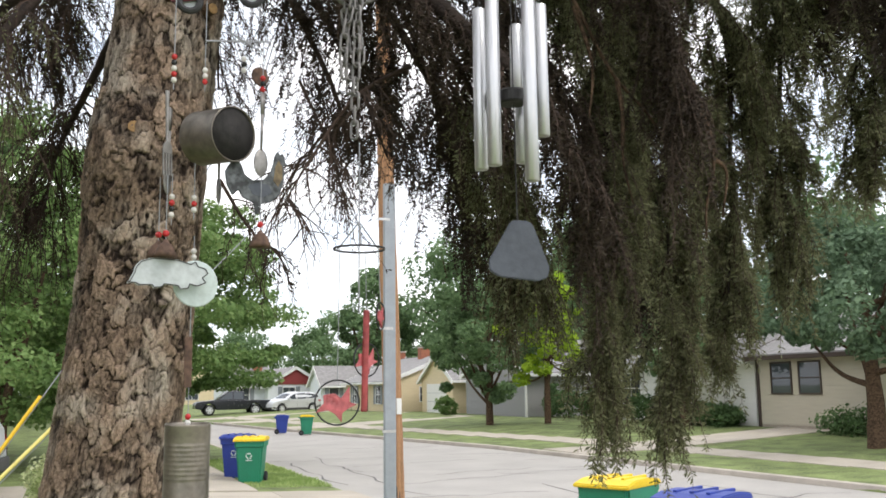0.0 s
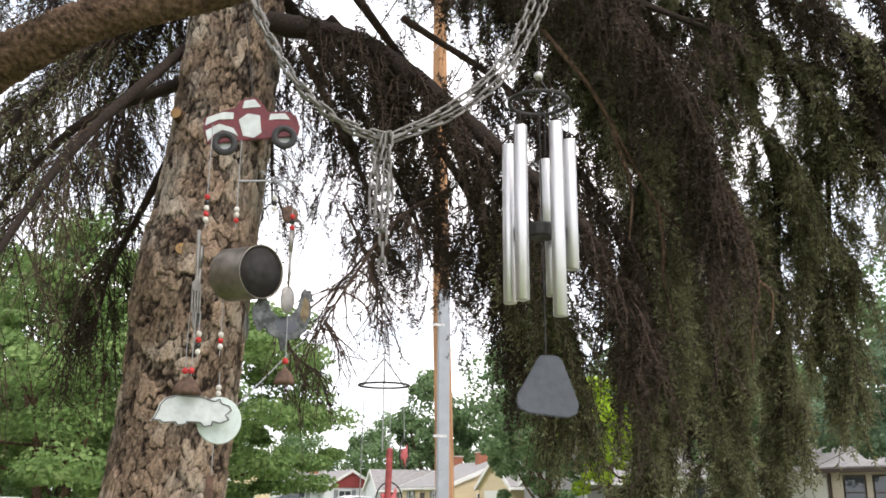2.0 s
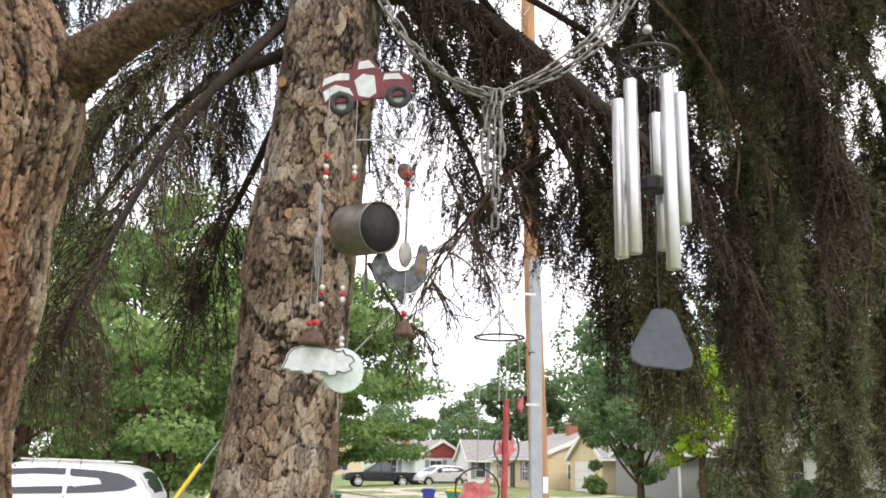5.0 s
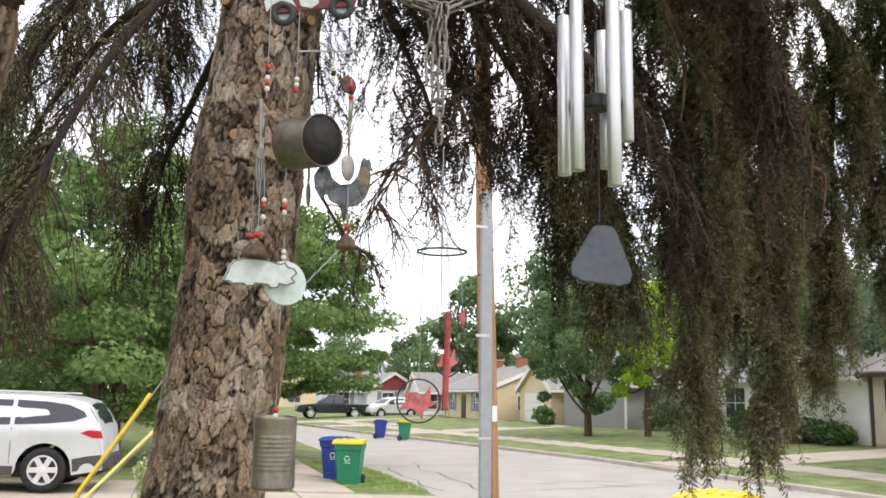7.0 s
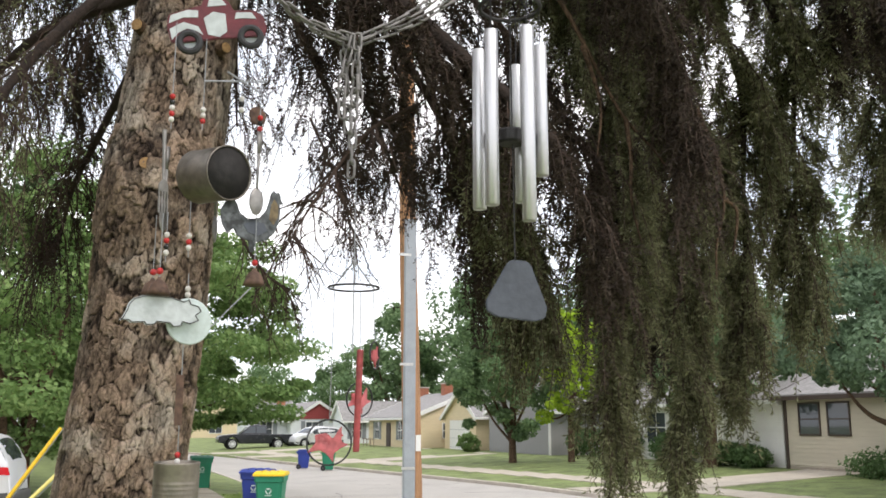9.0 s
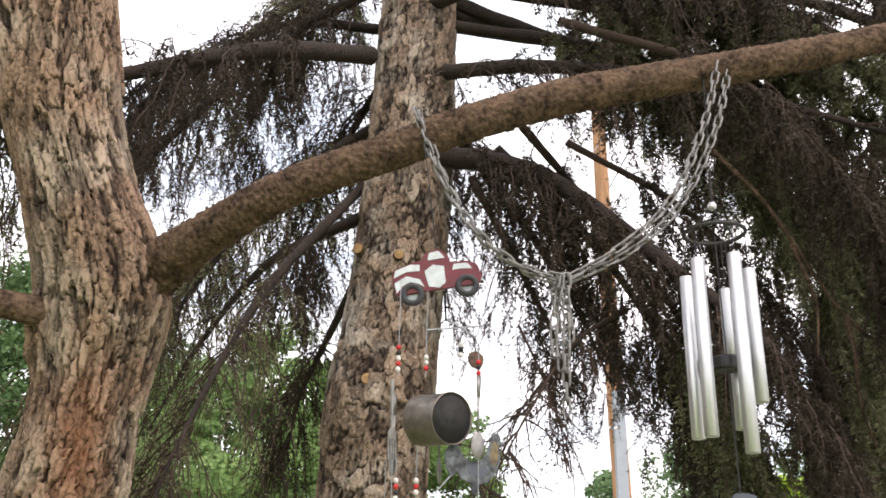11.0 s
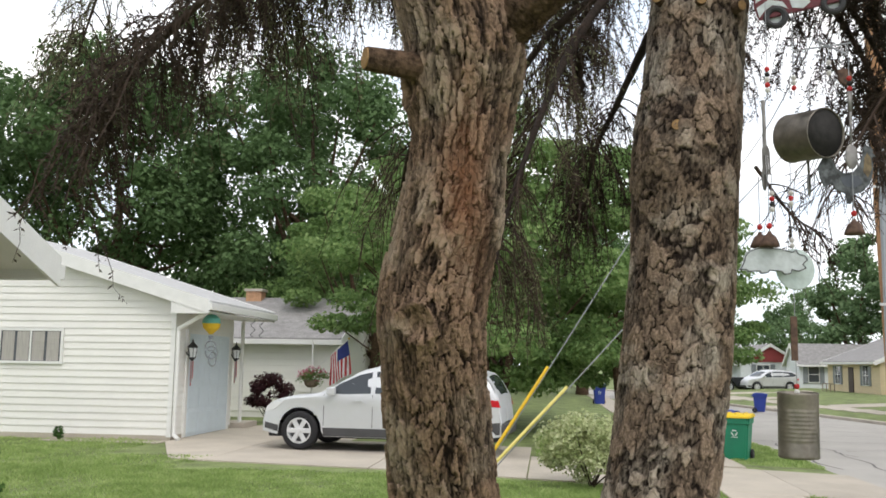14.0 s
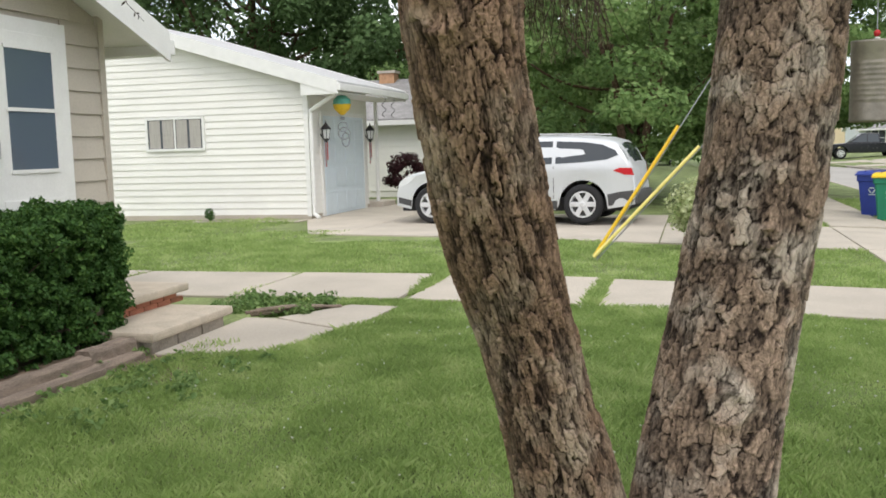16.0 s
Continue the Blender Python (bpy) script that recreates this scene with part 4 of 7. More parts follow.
def wave(u, v, seed):
    """Slow smooth noise, wrapped in u (an angle)."""
    rng = np.random.default_rng(seed)
    out = np.zeros_like(u)
    for k in range(14):
        a, b, p = rng.integers(0, 7), rng.uniform(1, 14), rng.uniform(0, 6.28)
        out += np.sin(a * u + b * v + p) / (1 + 0.3 * a)
    return out / 5

def lattice(u, v, nu, seed):
    """Value noise on a grid, wrapped in u."""
    iu, iv = np.floor(u).astype(np.int64), np.floor(v).astype(np.int64)
    fu, fv = u - iu, v - iv
    fu, fv = fu * fu * (3 - 2 * fu), fv * fv * (3 - 2 * fv)
    def corner(a, b):
        h = (np.mod(a, nu) * 374761393 + b * 668265263 + seed * 982451653) & 0xFFFFFFFF
        h = ((h ^ (h >> 13)) * 1274126177) & 0xFFFFFFFF
        return ((h ^ (h >> 16)) & 0xFFFF) / 65535.0
    return (corner(iu, iv) * (1 - fu) + corner(iu + 1, iv) * fu) * (1 - fv) + (corner(iu, iv + 1) * (1 - fu) + corner(iu + 1, iv + 1) * fu) * fv

def trunk(name, axis, material, parent, cells_w, cells_h, depth, knots, seed, rings=640, n=260):
    """A stem along rows of x, y, z, radius with raised bark plates; knots: (angle, height, size, swell)."""
    line = smooth_line(axis, 40)
    s = np.linspace(0, 1, rings)
    base = np.linspace(0, 1, len(line))
    line = np.stack([np.interp(s, base, line[:, k]) for k in range(4)], 1)
    th = np.linspace(0, 2 * np.pi, n, endpoint=False)
    T, Z = np.meshgrid(th, line[:, 2])
    R = np.repeat(line[:, 3:4], n, 1)
    nu = int(round(2 * np.pi * 0.2 / cells_w))
    u0, v0 = T / (2 * np.pi) * nu, Z / cells_h
    n1 = lattice(u0 * 1.0, v0 * 1.0, nu, seed + 40) - 0.5
    n2 = lattice(u0 * 2, v0 * 2, nu * 2, seed + 41) - 0.5
    n3 = lattice(u0 * 5, v0 * 4, nu * 5, seed + 42) - 0.5
    n4 = lattice(u0 * 9, v0 * 6, nu * 9, seed + 43) - 0.5
    # ragged plates: the grid is bent at several scales
    f1, f2, cell = worley(u0 + 0.9 * n1 + 0.55 * n2 + 0.18 * n3, v0 + 0.9 * lattice(u0, v0, nu, seed + 44) + 0.5 * lattice(u0 * 2, v0 * 2, nu * 2, seed + 45) + 0.15 * n3, nu, seed)
    open_ = np.clip(0.25 + 1.6 * lattice(u0 * 0.5, v0 * 0.7, nu // 2, seed + 46), 0.15, 1)
    crack = 1 - (1 - np.clip((f2 - f1 - 0.015) / 0.07, 0, 1)) * open_
    g1, g2, cell2 = worley(u0 * 2 + 0.9 * n2 + 0.4 * n3, v0 * 3 + 0.9 * n1 + 0.5 * n3, nu * 2, seed + 7)
    split = np.clip((g2 - g1) / 0.10, 0, 1)
    # flat flakes, each at a height of its own, lifted towards one end
    upper = crack * (0.40 + 0.55 * cell)
    under = split * (0.15 + 0.60 * cell2)
    h = np.maximum(upper, under) + 0.10 * n3 + 0.10 * n4
    h = np.clip(h, 0, 1)
    swell = wave(T, Z * 0.25, seed + 3) * 0.012
    for ang, kz, size, amount in knots:
        da = np.abs((T - ang + np.pi) % (2 * np.pi) - np.pi) * R
        d = np.hypot(da, Z - kz) / size
        swell += amount * np.exp(-d * d)
        ringed = np.exp(-((d - 0.55) / 0.16) ** 2) * 0.012 - 0.018 * np.exp(-(d / 0.32) ** 2)
        swell += ringed * (size < 0.12)
    rad = R + depth * (h - 0.5) + swell
    v = np.stack([line[:, 0:1] + rad * np.cos(T), line[:, 1:2] + rad * np.sin(T), Z], -1).reshape(-1, 3)
    i, j = np.meshgrid(np.arange(rings - 1), np.arange(n), indexing="ij")
    k = (j + 1) % n
    f = np.stack([i * n + j, i * n + k, (i + 1) * n + k, (i + 1) * n + j], -1).reshape(-1, 4)
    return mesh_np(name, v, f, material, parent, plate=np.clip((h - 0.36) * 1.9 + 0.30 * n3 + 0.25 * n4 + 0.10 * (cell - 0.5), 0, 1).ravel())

spruce = thing("spruce_tree", (0, 0, 0), "old two-stemmed Norway spruce with scaly bark and drooping twigs", "tree")
RIGHT_AXIS = [(-0.06, 3.30, -0.25, 0.30), (-0.05, 3.38, 0.15, 0.25), (0.0, 3.47, 0.5, 0.235), (0.09, 3.56, 1.0, 0.225), (0.165, 3.6, 1.45, 0.217), (0.225, 3.62, 2.0, 0.212),
              (0.265, 3.62, 2.5, 0.202), (0.30, 3.61, 3.0, 0.198), (0.335, 3.6, 3.5, 0.192), (0.37, 3.6, 4.3, 0.182), (0.40, 3.6, 5.2, 0.165), (0.45, 3.6, 6.6, 0.14), (0.5, 3.6, 9.0, 0.09)]
LEFT_AXIS = [(-0.40, 3.38, -0.25, 0.26), (-0.46, 3.28, 0.1, 0.203), (-0.503, 3.21, 0.28, 0.185), (-0.525, 3.13, 0.47, 0.170), (-0.562, 3.03, 0.69, 0.153), (-0.592, 2.93, 0.92, 0.151), (-0.62, 2.81, 1.12, 0.155),
             (-0.636, 2.70, 1.32, 0.161), (-0.642, 2.60, 1.5, 0.157), (-0.652, 2.48, 1.72, 0.147), (-0.652, 2.42, 1.88, 0.151), (-0.638, 2.39, 2.0, 0.154), (-0.603, 2.35, 2.14, 0.149), (-0.58, 2.31, 2.3, 0.136),
             (-0.565, 2.28, 2.45, 0.136), (-0.567, 2.24, 2.6, 0.148), (-0.60, 2.20, 2.76, 0.154), (-0.645, 2.17, 2.9, 0.146), (-0.685, 2.14, 3.05, 0.139), (-0.705, 2.11, 3.21, 0.134), (-0.725, 2.08, 3.4, 0.124),
             (-0.742, 2.05, 3.6, 0.115), (-0.80, 2.0, 4.2, 0.105), (-0.9, 1.95, 6.0, 0.07)]
FORK_AXIS = [(-0.735, 2.13, 2.98, 0.07), (-0.775, 2.10, 3.16, 0.098), (-0.835, 2.07, 3.36, 0.100), (-0.89, 2.04, 3.6, 0.094), (-1.0, 1.98, 4.2, 0.085), (-1.2, 1.9, 6.0, 0.055)]
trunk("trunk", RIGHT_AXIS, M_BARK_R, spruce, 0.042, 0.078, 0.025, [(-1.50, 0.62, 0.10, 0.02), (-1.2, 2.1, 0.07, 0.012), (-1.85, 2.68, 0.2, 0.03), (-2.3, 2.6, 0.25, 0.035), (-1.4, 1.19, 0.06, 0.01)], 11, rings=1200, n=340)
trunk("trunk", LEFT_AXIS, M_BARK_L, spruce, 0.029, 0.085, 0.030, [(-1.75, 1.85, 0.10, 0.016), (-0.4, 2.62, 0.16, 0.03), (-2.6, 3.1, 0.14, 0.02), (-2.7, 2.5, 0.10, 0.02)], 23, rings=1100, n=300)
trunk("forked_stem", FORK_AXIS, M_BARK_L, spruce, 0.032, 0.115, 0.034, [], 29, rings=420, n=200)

# sawn branch stubs
def stub(at, d, r, length):
    d = Vector(d).normalized()
    a = Vector(at)
    s = part("branch_stub", rod(a - d * 0.05, a + d * length, r * 1.25, r, 14), M_LIMB, spruce)
    part("sawn_end", rod(a + d * (length - 0.002), a + d * (length + 0.004), r * 0.93, r * 0.9, 14), M_CUT, s, "pale sawn wood")
for at, d, r, l in (((0.20, 3.42, 2.69), (-0.1, -1, 0.1), 0.024, 0.05), ((0.30, 3.42, 3.22), (0.05, -1, 0), 0.022, 0.03), ((0.16, 3.50, 3.26), (-0.6, -1, 0), 0.024, 0.05),
                    ((0.22, 3.44, 3.75), (-0.3, -1, 0), 0.02, 0.04), ((0.44, 3.46, 3.2), (0.6, -1, 0), 0.022, 0.05),
                    ((-0.70, 2.14, 2.55), (-1, -0.55, 0.03), 0.032, 0.12), ((-0.83, 2.05, 3.17), (-1, -0.35, 0.05), 0.036, 0.15)):
    stub(at, d, r, l)

# the thick low limb that the chimes hang from
LIMB_LOW = [(-0.60, 2.30, 2.58, 0.085), (-0.44, 2.20, 2.675, 0.074), (-0.32, 2.10, 2.735, 0.057), (-0.18, 2.0, 2.80, 0.049), (-0.05, 1.97, 2.87, 0.047), (0.18, 1.95, 2.97, 0.047), (0.36, 1.95, 3.06, 0.047), (0.64, 1.95, 3.17, 0.048), (1.04, 1.95, 3.285, 0.046),
            (1.36, 1.95, 3.38, 0.043), (1.8, 1.98, 3.52, 0.037), (2.5, 2.1, 3.62, 0.026), (3.2, 2.3, 3.5, 0.014)]
v, f = sweep(smooth_line(LIMB_LOW, 40), 48, 0.05, 3)
mesh_np("limb", v, f, M_LIMB, spruce)

# ---- spruce limbs, hanging twigs and needles ----
def arcs(start, way, length, droop, k, rng, wobble=0.03):
    """Curves that set out along way and bend down: (n, k, 3)."""
    s = np.linspace(0, 1, k)[None, :, None]
    L = length[:, None, None]
    p = start[:, None] + way[:, None] * L * s
    p[..., 2] -= (droop[:, None] * length[:, None]) * (s[..., 0] ** 2)
    jit = rng.standard_normal(p.shape) * wobble * L
    jit[:, 0] = 0
    return p + jit * s

def thin_tubes(p, r0, r1):
    """Three-sided stems along curves (n, k, 3)."""
    n, k, _ = p.shape
    tan = unit(np.gradient(p, axis=1))
    a = unit(np.cross(tan, np.array([0.37, 0.81, 0.45])))
    b = np.cross(tan, a)
    r = np.linspace(r0, r1, k)[None, :, None]
    ring = np.stack([p + r * (math.cos(q) * a + math.sin(q) * b) for q in (0, 2.094, 4.189)], 2)
    idx = np.arange(n * k * 3).reshape(n, k, 3)
    nxt = np.roll(idx, -1, axis=2)
    f = np.stack([idx[:, :-1], nxt[:, :-1], nxt[:, 1:], idx[:, 1:]], -1).reshape(-1, 4)
    return ring.reshape(-1, 3), f

def needles(p, per, size, rng, first=0.1, width=0.0034, lean=0.75):
    """Needle blades, four-cornered and pointed, along curves (n, k, 3)."""
    n, k, _ = p.shape
    u = rng.uniform(first, 1.0, (n, per)) * (k - 1)
    i = np.minimum(u.astype(int), k - 2)
    w = (u - i)[..., None]
    row = np.arange(n)[:, None]
    at = p[row, i] * (1 - w) + p[row, i + 1] * w
    tan = unit(p[row, i + 1] - p[row, i])
    side = unit(np.cross(tan, rng.standard_normal(tan.shape)))
    d = unit(side + tan * lean * rng.uniform(0.5, 1.4, (n, per, 1)))
    L = size * rng.uniform(0.7, 1.25, (n, per, 1))
    wd = unit(np.cross(d, rng.standard_normal(d.shape))) * width
    v = np.stack([at - wd * 0.5, at + d * L * 0.55 - wd, at + d * L, at + d * L * 0.55 + wd], 2)
    m = n * per
    f = np.arange(m * 4).reshape(m, 4)
    return v.reshape(-1, 3), f

def bough(points, twigs, twig_len, strands, strand_len, per, needle_mat, seed, droop=0.9, first=0.15, spread=1.0, hang=1.0, limb_sides=8, size=0.021):
    """A limb with side twigs, and strands of needles that hang from them."""
    rng = np.random.default_rng(seed)
    line = smooth_line(points, 12)
    v, f = sweep(line, limb_sides, 0.05, seed)
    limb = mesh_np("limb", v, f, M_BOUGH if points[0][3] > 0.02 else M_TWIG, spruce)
    n = len(line)
    at = rng.uniform(first, 1.0, twigs) * (n - 1)
    i = np.minimum(at.astype(int), n - 2)
    w = (at - i)[:, None]
    start = line[i, :3] * (1 - w) + line[i + 1, :3] * w
    tan = unit(line[i + 1, :3] - line[i, :3])
    flat = unit(np.cross(tan, np.array([0.02, 0.03, 1.0])))
    sgn = rng.choice([-1.0, 1.0], (twigs, 1))
    way = unit(flat * sgn * spread * rng.uniform(0.35, 1.2, (twigs, 1)) + tan * rng.uniform(0.1, 0.9, (twigs, 1)) + rng.standard_normal((twigs, 3)) * 0.28)
    length = rng.uniform(*twig_len, twigs) * (1.05 - 0.5 * at / n)
    tw = arcs(start, way, length, droop * rng.uniform(0.5, 1.5, twigs), 8, rng)
    tv = thin_tubes(tw, 0.0042, 0.0014)
    m = twigs * strands
    pick = np.repeat(np.arange(twigs), strands)
    su = rng.uniform(0.18, 1.0, m) * 7
    si = np.minimum(su.astype(int), 6)
    sw = (su - si)[:, None]
    s0 = tw[pick, si] * (1 - sw) + tw[pick, si + 1] * sw
    st = unit(tw[pick, si + 1] - tw[pick, si])
    down = np.array([0, 0, -1.0])
    sway = unit(st * 0.55 + rng.standard_normal((m, 3)) * 0.42 + down * 0.55 * hang)
    slen = rng.uniform(*strand_len, m)
    sd = arcs(s0, sway, slen, 0.55 * hang * rng.uniform(0.4, 1.5, m), 6, rng, 0.04)
    sv = thin_tubes(sd, 0.0022, 0.0009)
    stems = joined([tv, sv])
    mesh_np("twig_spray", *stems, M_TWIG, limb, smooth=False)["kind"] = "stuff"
    if per:
        nv = [needles(sd, per, size, rng), needles(tw, per, size, rng, 0.35)]
        mesh_np("needle_spray", *joined(nv), needle_mat, limb, smooth=False)["kind"] = "stuff"
    return limb

# G: outer needles; B: brown inner ones with the crown's shade coloured in
G, B = M_NEEDLE, M_NEEDLE_SHADED
# long drooping boughs that make the curtain towards the street
for k, (mid1, mid2, low, tip, mt) in enumerate((
        ((1.45, 3.3, 4.15), (1.98, 3.2, 3.35), (2.06, 3.2, 2.5), (2.02, 3.2, 1.84), G),
        ((1.65, 3.2, 4.2), (2.30, 3.2, 3.4), (2.42, 3.3, 2.5), (2.38, 3.3, 1.76), G),
        ((1.75, 3.1, 4.2), (2.6, 3.15, 3.5), (2.78, 3.3, 2.75), (2.72, 3.31, 2.02), G),
        ((1.9, 3.0, 4.2), (2.85, 3.1, 3.6), (3.08, 3.3, 2.95), (3.05, 3.3, 2.42), G),
        ((1.95, 2.9, 4.3), (2.95, 2.85, 3.7), (3.3, 2.95, 3.2), (3.3, 2.95, 2.75), G),
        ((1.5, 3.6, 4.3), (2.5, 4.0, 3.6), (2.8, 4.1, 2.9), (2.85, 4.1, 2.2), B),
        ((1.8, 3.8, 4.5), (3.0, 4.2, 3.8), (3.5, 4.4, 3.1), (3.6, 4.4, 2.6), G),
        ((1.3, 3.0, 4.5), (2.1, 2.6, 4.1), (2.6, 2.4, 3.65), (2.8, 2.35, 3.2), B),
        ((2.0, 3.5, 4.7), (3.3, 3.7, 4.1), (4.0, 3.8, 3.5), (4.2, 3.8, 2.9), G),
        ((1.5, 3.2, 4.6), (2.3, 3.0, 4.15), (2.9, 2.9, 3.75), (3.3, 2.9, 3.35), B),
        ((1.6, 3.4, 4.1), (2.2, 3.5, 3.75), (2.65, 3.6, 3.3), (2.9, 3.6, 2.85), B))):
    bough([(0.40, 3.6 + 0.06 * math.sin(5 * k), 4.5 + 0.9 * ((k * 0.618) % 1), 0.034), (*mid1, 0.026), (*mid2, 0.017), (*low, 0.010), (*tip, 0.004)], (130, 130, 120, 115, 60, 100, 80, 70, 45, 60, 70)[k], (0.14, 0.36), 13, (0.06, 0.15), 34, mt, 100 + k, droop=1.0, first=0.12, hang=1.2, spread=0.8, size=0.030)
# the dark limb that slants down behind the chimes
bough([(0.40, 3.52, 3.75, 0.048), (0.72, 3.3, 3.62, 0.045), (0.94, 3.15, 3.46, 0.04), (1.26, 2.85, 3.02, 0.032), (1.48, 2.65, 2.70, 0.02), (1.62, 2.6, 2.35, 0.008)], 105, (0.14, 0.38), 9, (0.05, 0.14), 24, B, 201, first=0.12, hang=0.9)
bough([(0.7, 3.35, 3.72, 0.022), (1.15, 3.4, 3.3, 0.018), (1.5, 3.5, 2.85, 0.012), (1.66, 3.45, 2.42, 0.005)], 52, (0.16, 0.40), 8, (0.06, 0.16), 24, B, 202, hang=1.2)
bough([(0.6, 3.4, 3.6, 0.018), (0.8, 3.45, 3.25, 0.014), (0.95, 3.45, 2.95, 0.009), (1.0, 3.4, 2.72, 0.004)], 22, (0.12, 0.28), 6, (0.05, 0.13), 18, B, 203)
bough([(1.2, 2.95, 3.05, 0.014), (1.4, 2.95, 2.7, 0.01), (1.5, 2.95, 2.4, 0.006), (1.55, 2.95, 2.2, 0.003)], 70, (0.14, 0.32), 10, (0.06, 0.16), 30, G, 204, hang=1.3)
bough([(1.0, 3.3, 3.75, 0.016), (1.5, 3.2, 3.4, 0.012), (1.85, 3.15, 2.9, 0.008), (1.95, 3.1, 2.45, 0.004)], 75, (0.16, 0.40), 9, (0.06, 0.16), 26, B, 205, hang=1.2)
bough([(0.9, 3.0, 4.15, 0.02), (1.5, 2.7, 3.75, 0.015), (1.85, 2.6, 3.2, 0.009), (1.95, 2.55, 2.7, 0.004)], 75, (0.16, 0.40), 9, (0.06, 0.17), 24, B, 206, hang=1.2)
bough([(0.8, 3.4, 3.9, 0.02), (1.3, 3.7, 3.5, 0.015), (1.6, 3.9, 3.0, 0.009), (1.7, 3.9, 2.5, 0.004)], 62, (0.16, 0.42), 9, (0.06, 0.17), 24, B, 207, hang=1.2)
# bare twiggy ends against the sky
bough([(1.15, 3.1, 2.95, 0.009), (0.92, 3.03, 2.78, 0.007), (0.74, 2.95, 2.52, 0.005), (0.63, 2.87, 2.34, 0.002)], 34, (0.12, 0.34), 4, (0.06, 0.18), 0, B, 211, droop=0.5, hang=0.4)
bough([(0.8, 3.4, 2.95, 0.006), (0.9, 3.35, 2.7, 0.004), (0.95, 3.3, 2.5, 0.002)], 26, (0.12, 0.3), 4, (0.06, 0.16), 3, B, 212, droop=0.5, hang=0.5)
bough([(0.52, 3.5, 2.55, 0.008), (0.62, 3.4, 2.35, 0.005), (0.72, 3.35, 2.25, 0.002)], 12, (0.1, 0.25), 4, (0.06, 0.14), 4, B, 213, droop=0.4)
# bare tan branches in front of the curtain
for pts in (((1.42, 2.82, 3.52), (1.58, 2.75, 3.27), (1.76, 2.75, 2.96), (1.83, 2.75, 2.86), (1.95, 2.75, 2.75), (2.02, 2.75, 2.66)), ((1.83, 2.75, 2.86), (1.84, 2.74, 2.72), (1.835, 2.74, 2.55), (1.87, 2.74, 2.40)),
            ((2.22, 2.85, 2.98), (2.24, 2.76, 2.70), (2.24, 2.75, 2.56), (2.20, 2.75, 2.42), (2.19, 2.75, 2.29)), ((2.24, 2.75, 2.60), (2.30, 2.75, 2.55), (2.27, 2.75, 2.38)), ((1.66, 2.75, 3.12), (1.72, 2.74, 2.9), (1.70, 2.74, 2.7))):
    mesh_np("bare_branch", *sweep(smooth_line([(*q, 0.010 - 0.007 * i / (len(pts) - 1)) for i, q in enumerate(pts)], 6), 7, 0.08, 5), M_LIMB, spruce)
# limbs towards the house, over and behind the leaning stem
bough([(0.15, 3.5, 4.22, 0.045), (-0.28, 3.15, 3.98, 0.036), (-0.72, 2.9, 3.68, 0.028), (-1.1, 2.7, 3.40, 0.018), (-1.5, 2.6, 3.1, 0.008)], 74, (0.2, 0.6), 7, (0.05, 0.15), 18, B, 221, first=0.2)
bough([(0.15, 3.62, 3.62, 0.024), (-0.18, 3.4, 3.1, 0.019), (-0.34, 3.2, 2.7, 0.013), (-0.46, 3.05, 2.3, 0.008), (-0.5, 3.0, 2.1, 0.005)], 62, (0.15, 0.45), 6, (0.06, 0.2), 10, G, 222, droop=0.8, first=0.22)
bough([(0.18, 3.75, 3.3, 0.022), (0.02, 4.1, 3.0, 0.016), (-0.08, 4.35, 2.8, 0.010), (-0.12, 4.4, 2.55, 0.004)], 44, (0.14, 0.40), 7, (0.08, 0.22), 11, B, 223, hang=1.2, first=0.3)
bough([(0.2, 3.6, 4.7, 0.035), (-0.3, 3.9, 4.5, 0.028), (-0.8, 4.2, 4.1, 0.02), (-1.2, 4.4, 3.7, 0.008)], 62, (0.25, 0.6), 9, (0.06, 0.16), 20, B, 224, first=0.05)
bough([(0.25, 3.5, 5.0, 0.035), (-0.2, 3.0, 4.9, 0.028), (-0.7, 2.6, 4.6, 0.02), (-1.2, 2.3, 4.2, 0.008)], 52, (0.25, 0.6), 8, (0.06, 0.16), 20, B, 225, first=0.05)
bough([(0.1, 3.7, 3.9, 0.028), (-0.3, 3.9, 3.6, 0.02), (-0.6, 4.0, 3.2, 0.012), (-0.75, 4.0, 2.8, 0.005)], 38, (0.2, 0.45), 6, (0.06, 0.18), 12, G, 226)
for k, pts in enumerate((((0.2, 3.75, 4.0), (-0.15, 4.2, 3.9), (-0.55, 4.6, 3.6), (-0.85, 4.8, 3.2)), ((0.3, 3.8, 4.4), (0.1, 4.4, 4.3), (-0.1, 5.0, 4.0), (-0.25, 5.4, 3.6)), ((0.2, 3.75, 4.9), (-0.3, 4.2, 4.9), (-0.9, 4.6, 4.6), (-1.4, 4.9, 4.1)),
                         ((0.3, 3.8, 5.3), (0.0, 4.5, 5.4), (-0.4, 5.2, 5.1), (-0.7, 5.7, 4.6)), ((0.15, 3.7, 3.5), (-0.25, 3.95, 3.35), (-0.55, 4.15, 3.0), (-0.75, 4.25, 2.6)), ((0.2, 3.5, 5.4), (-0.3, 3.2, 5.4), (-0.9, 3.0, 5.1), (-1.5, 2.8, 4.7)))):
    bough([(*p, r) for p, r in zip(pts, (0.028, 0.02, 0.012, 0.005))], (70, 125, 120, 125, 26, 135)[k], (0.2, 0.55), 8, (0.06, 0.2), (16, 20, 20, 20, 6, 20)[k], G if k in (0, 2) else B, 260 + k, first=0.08)
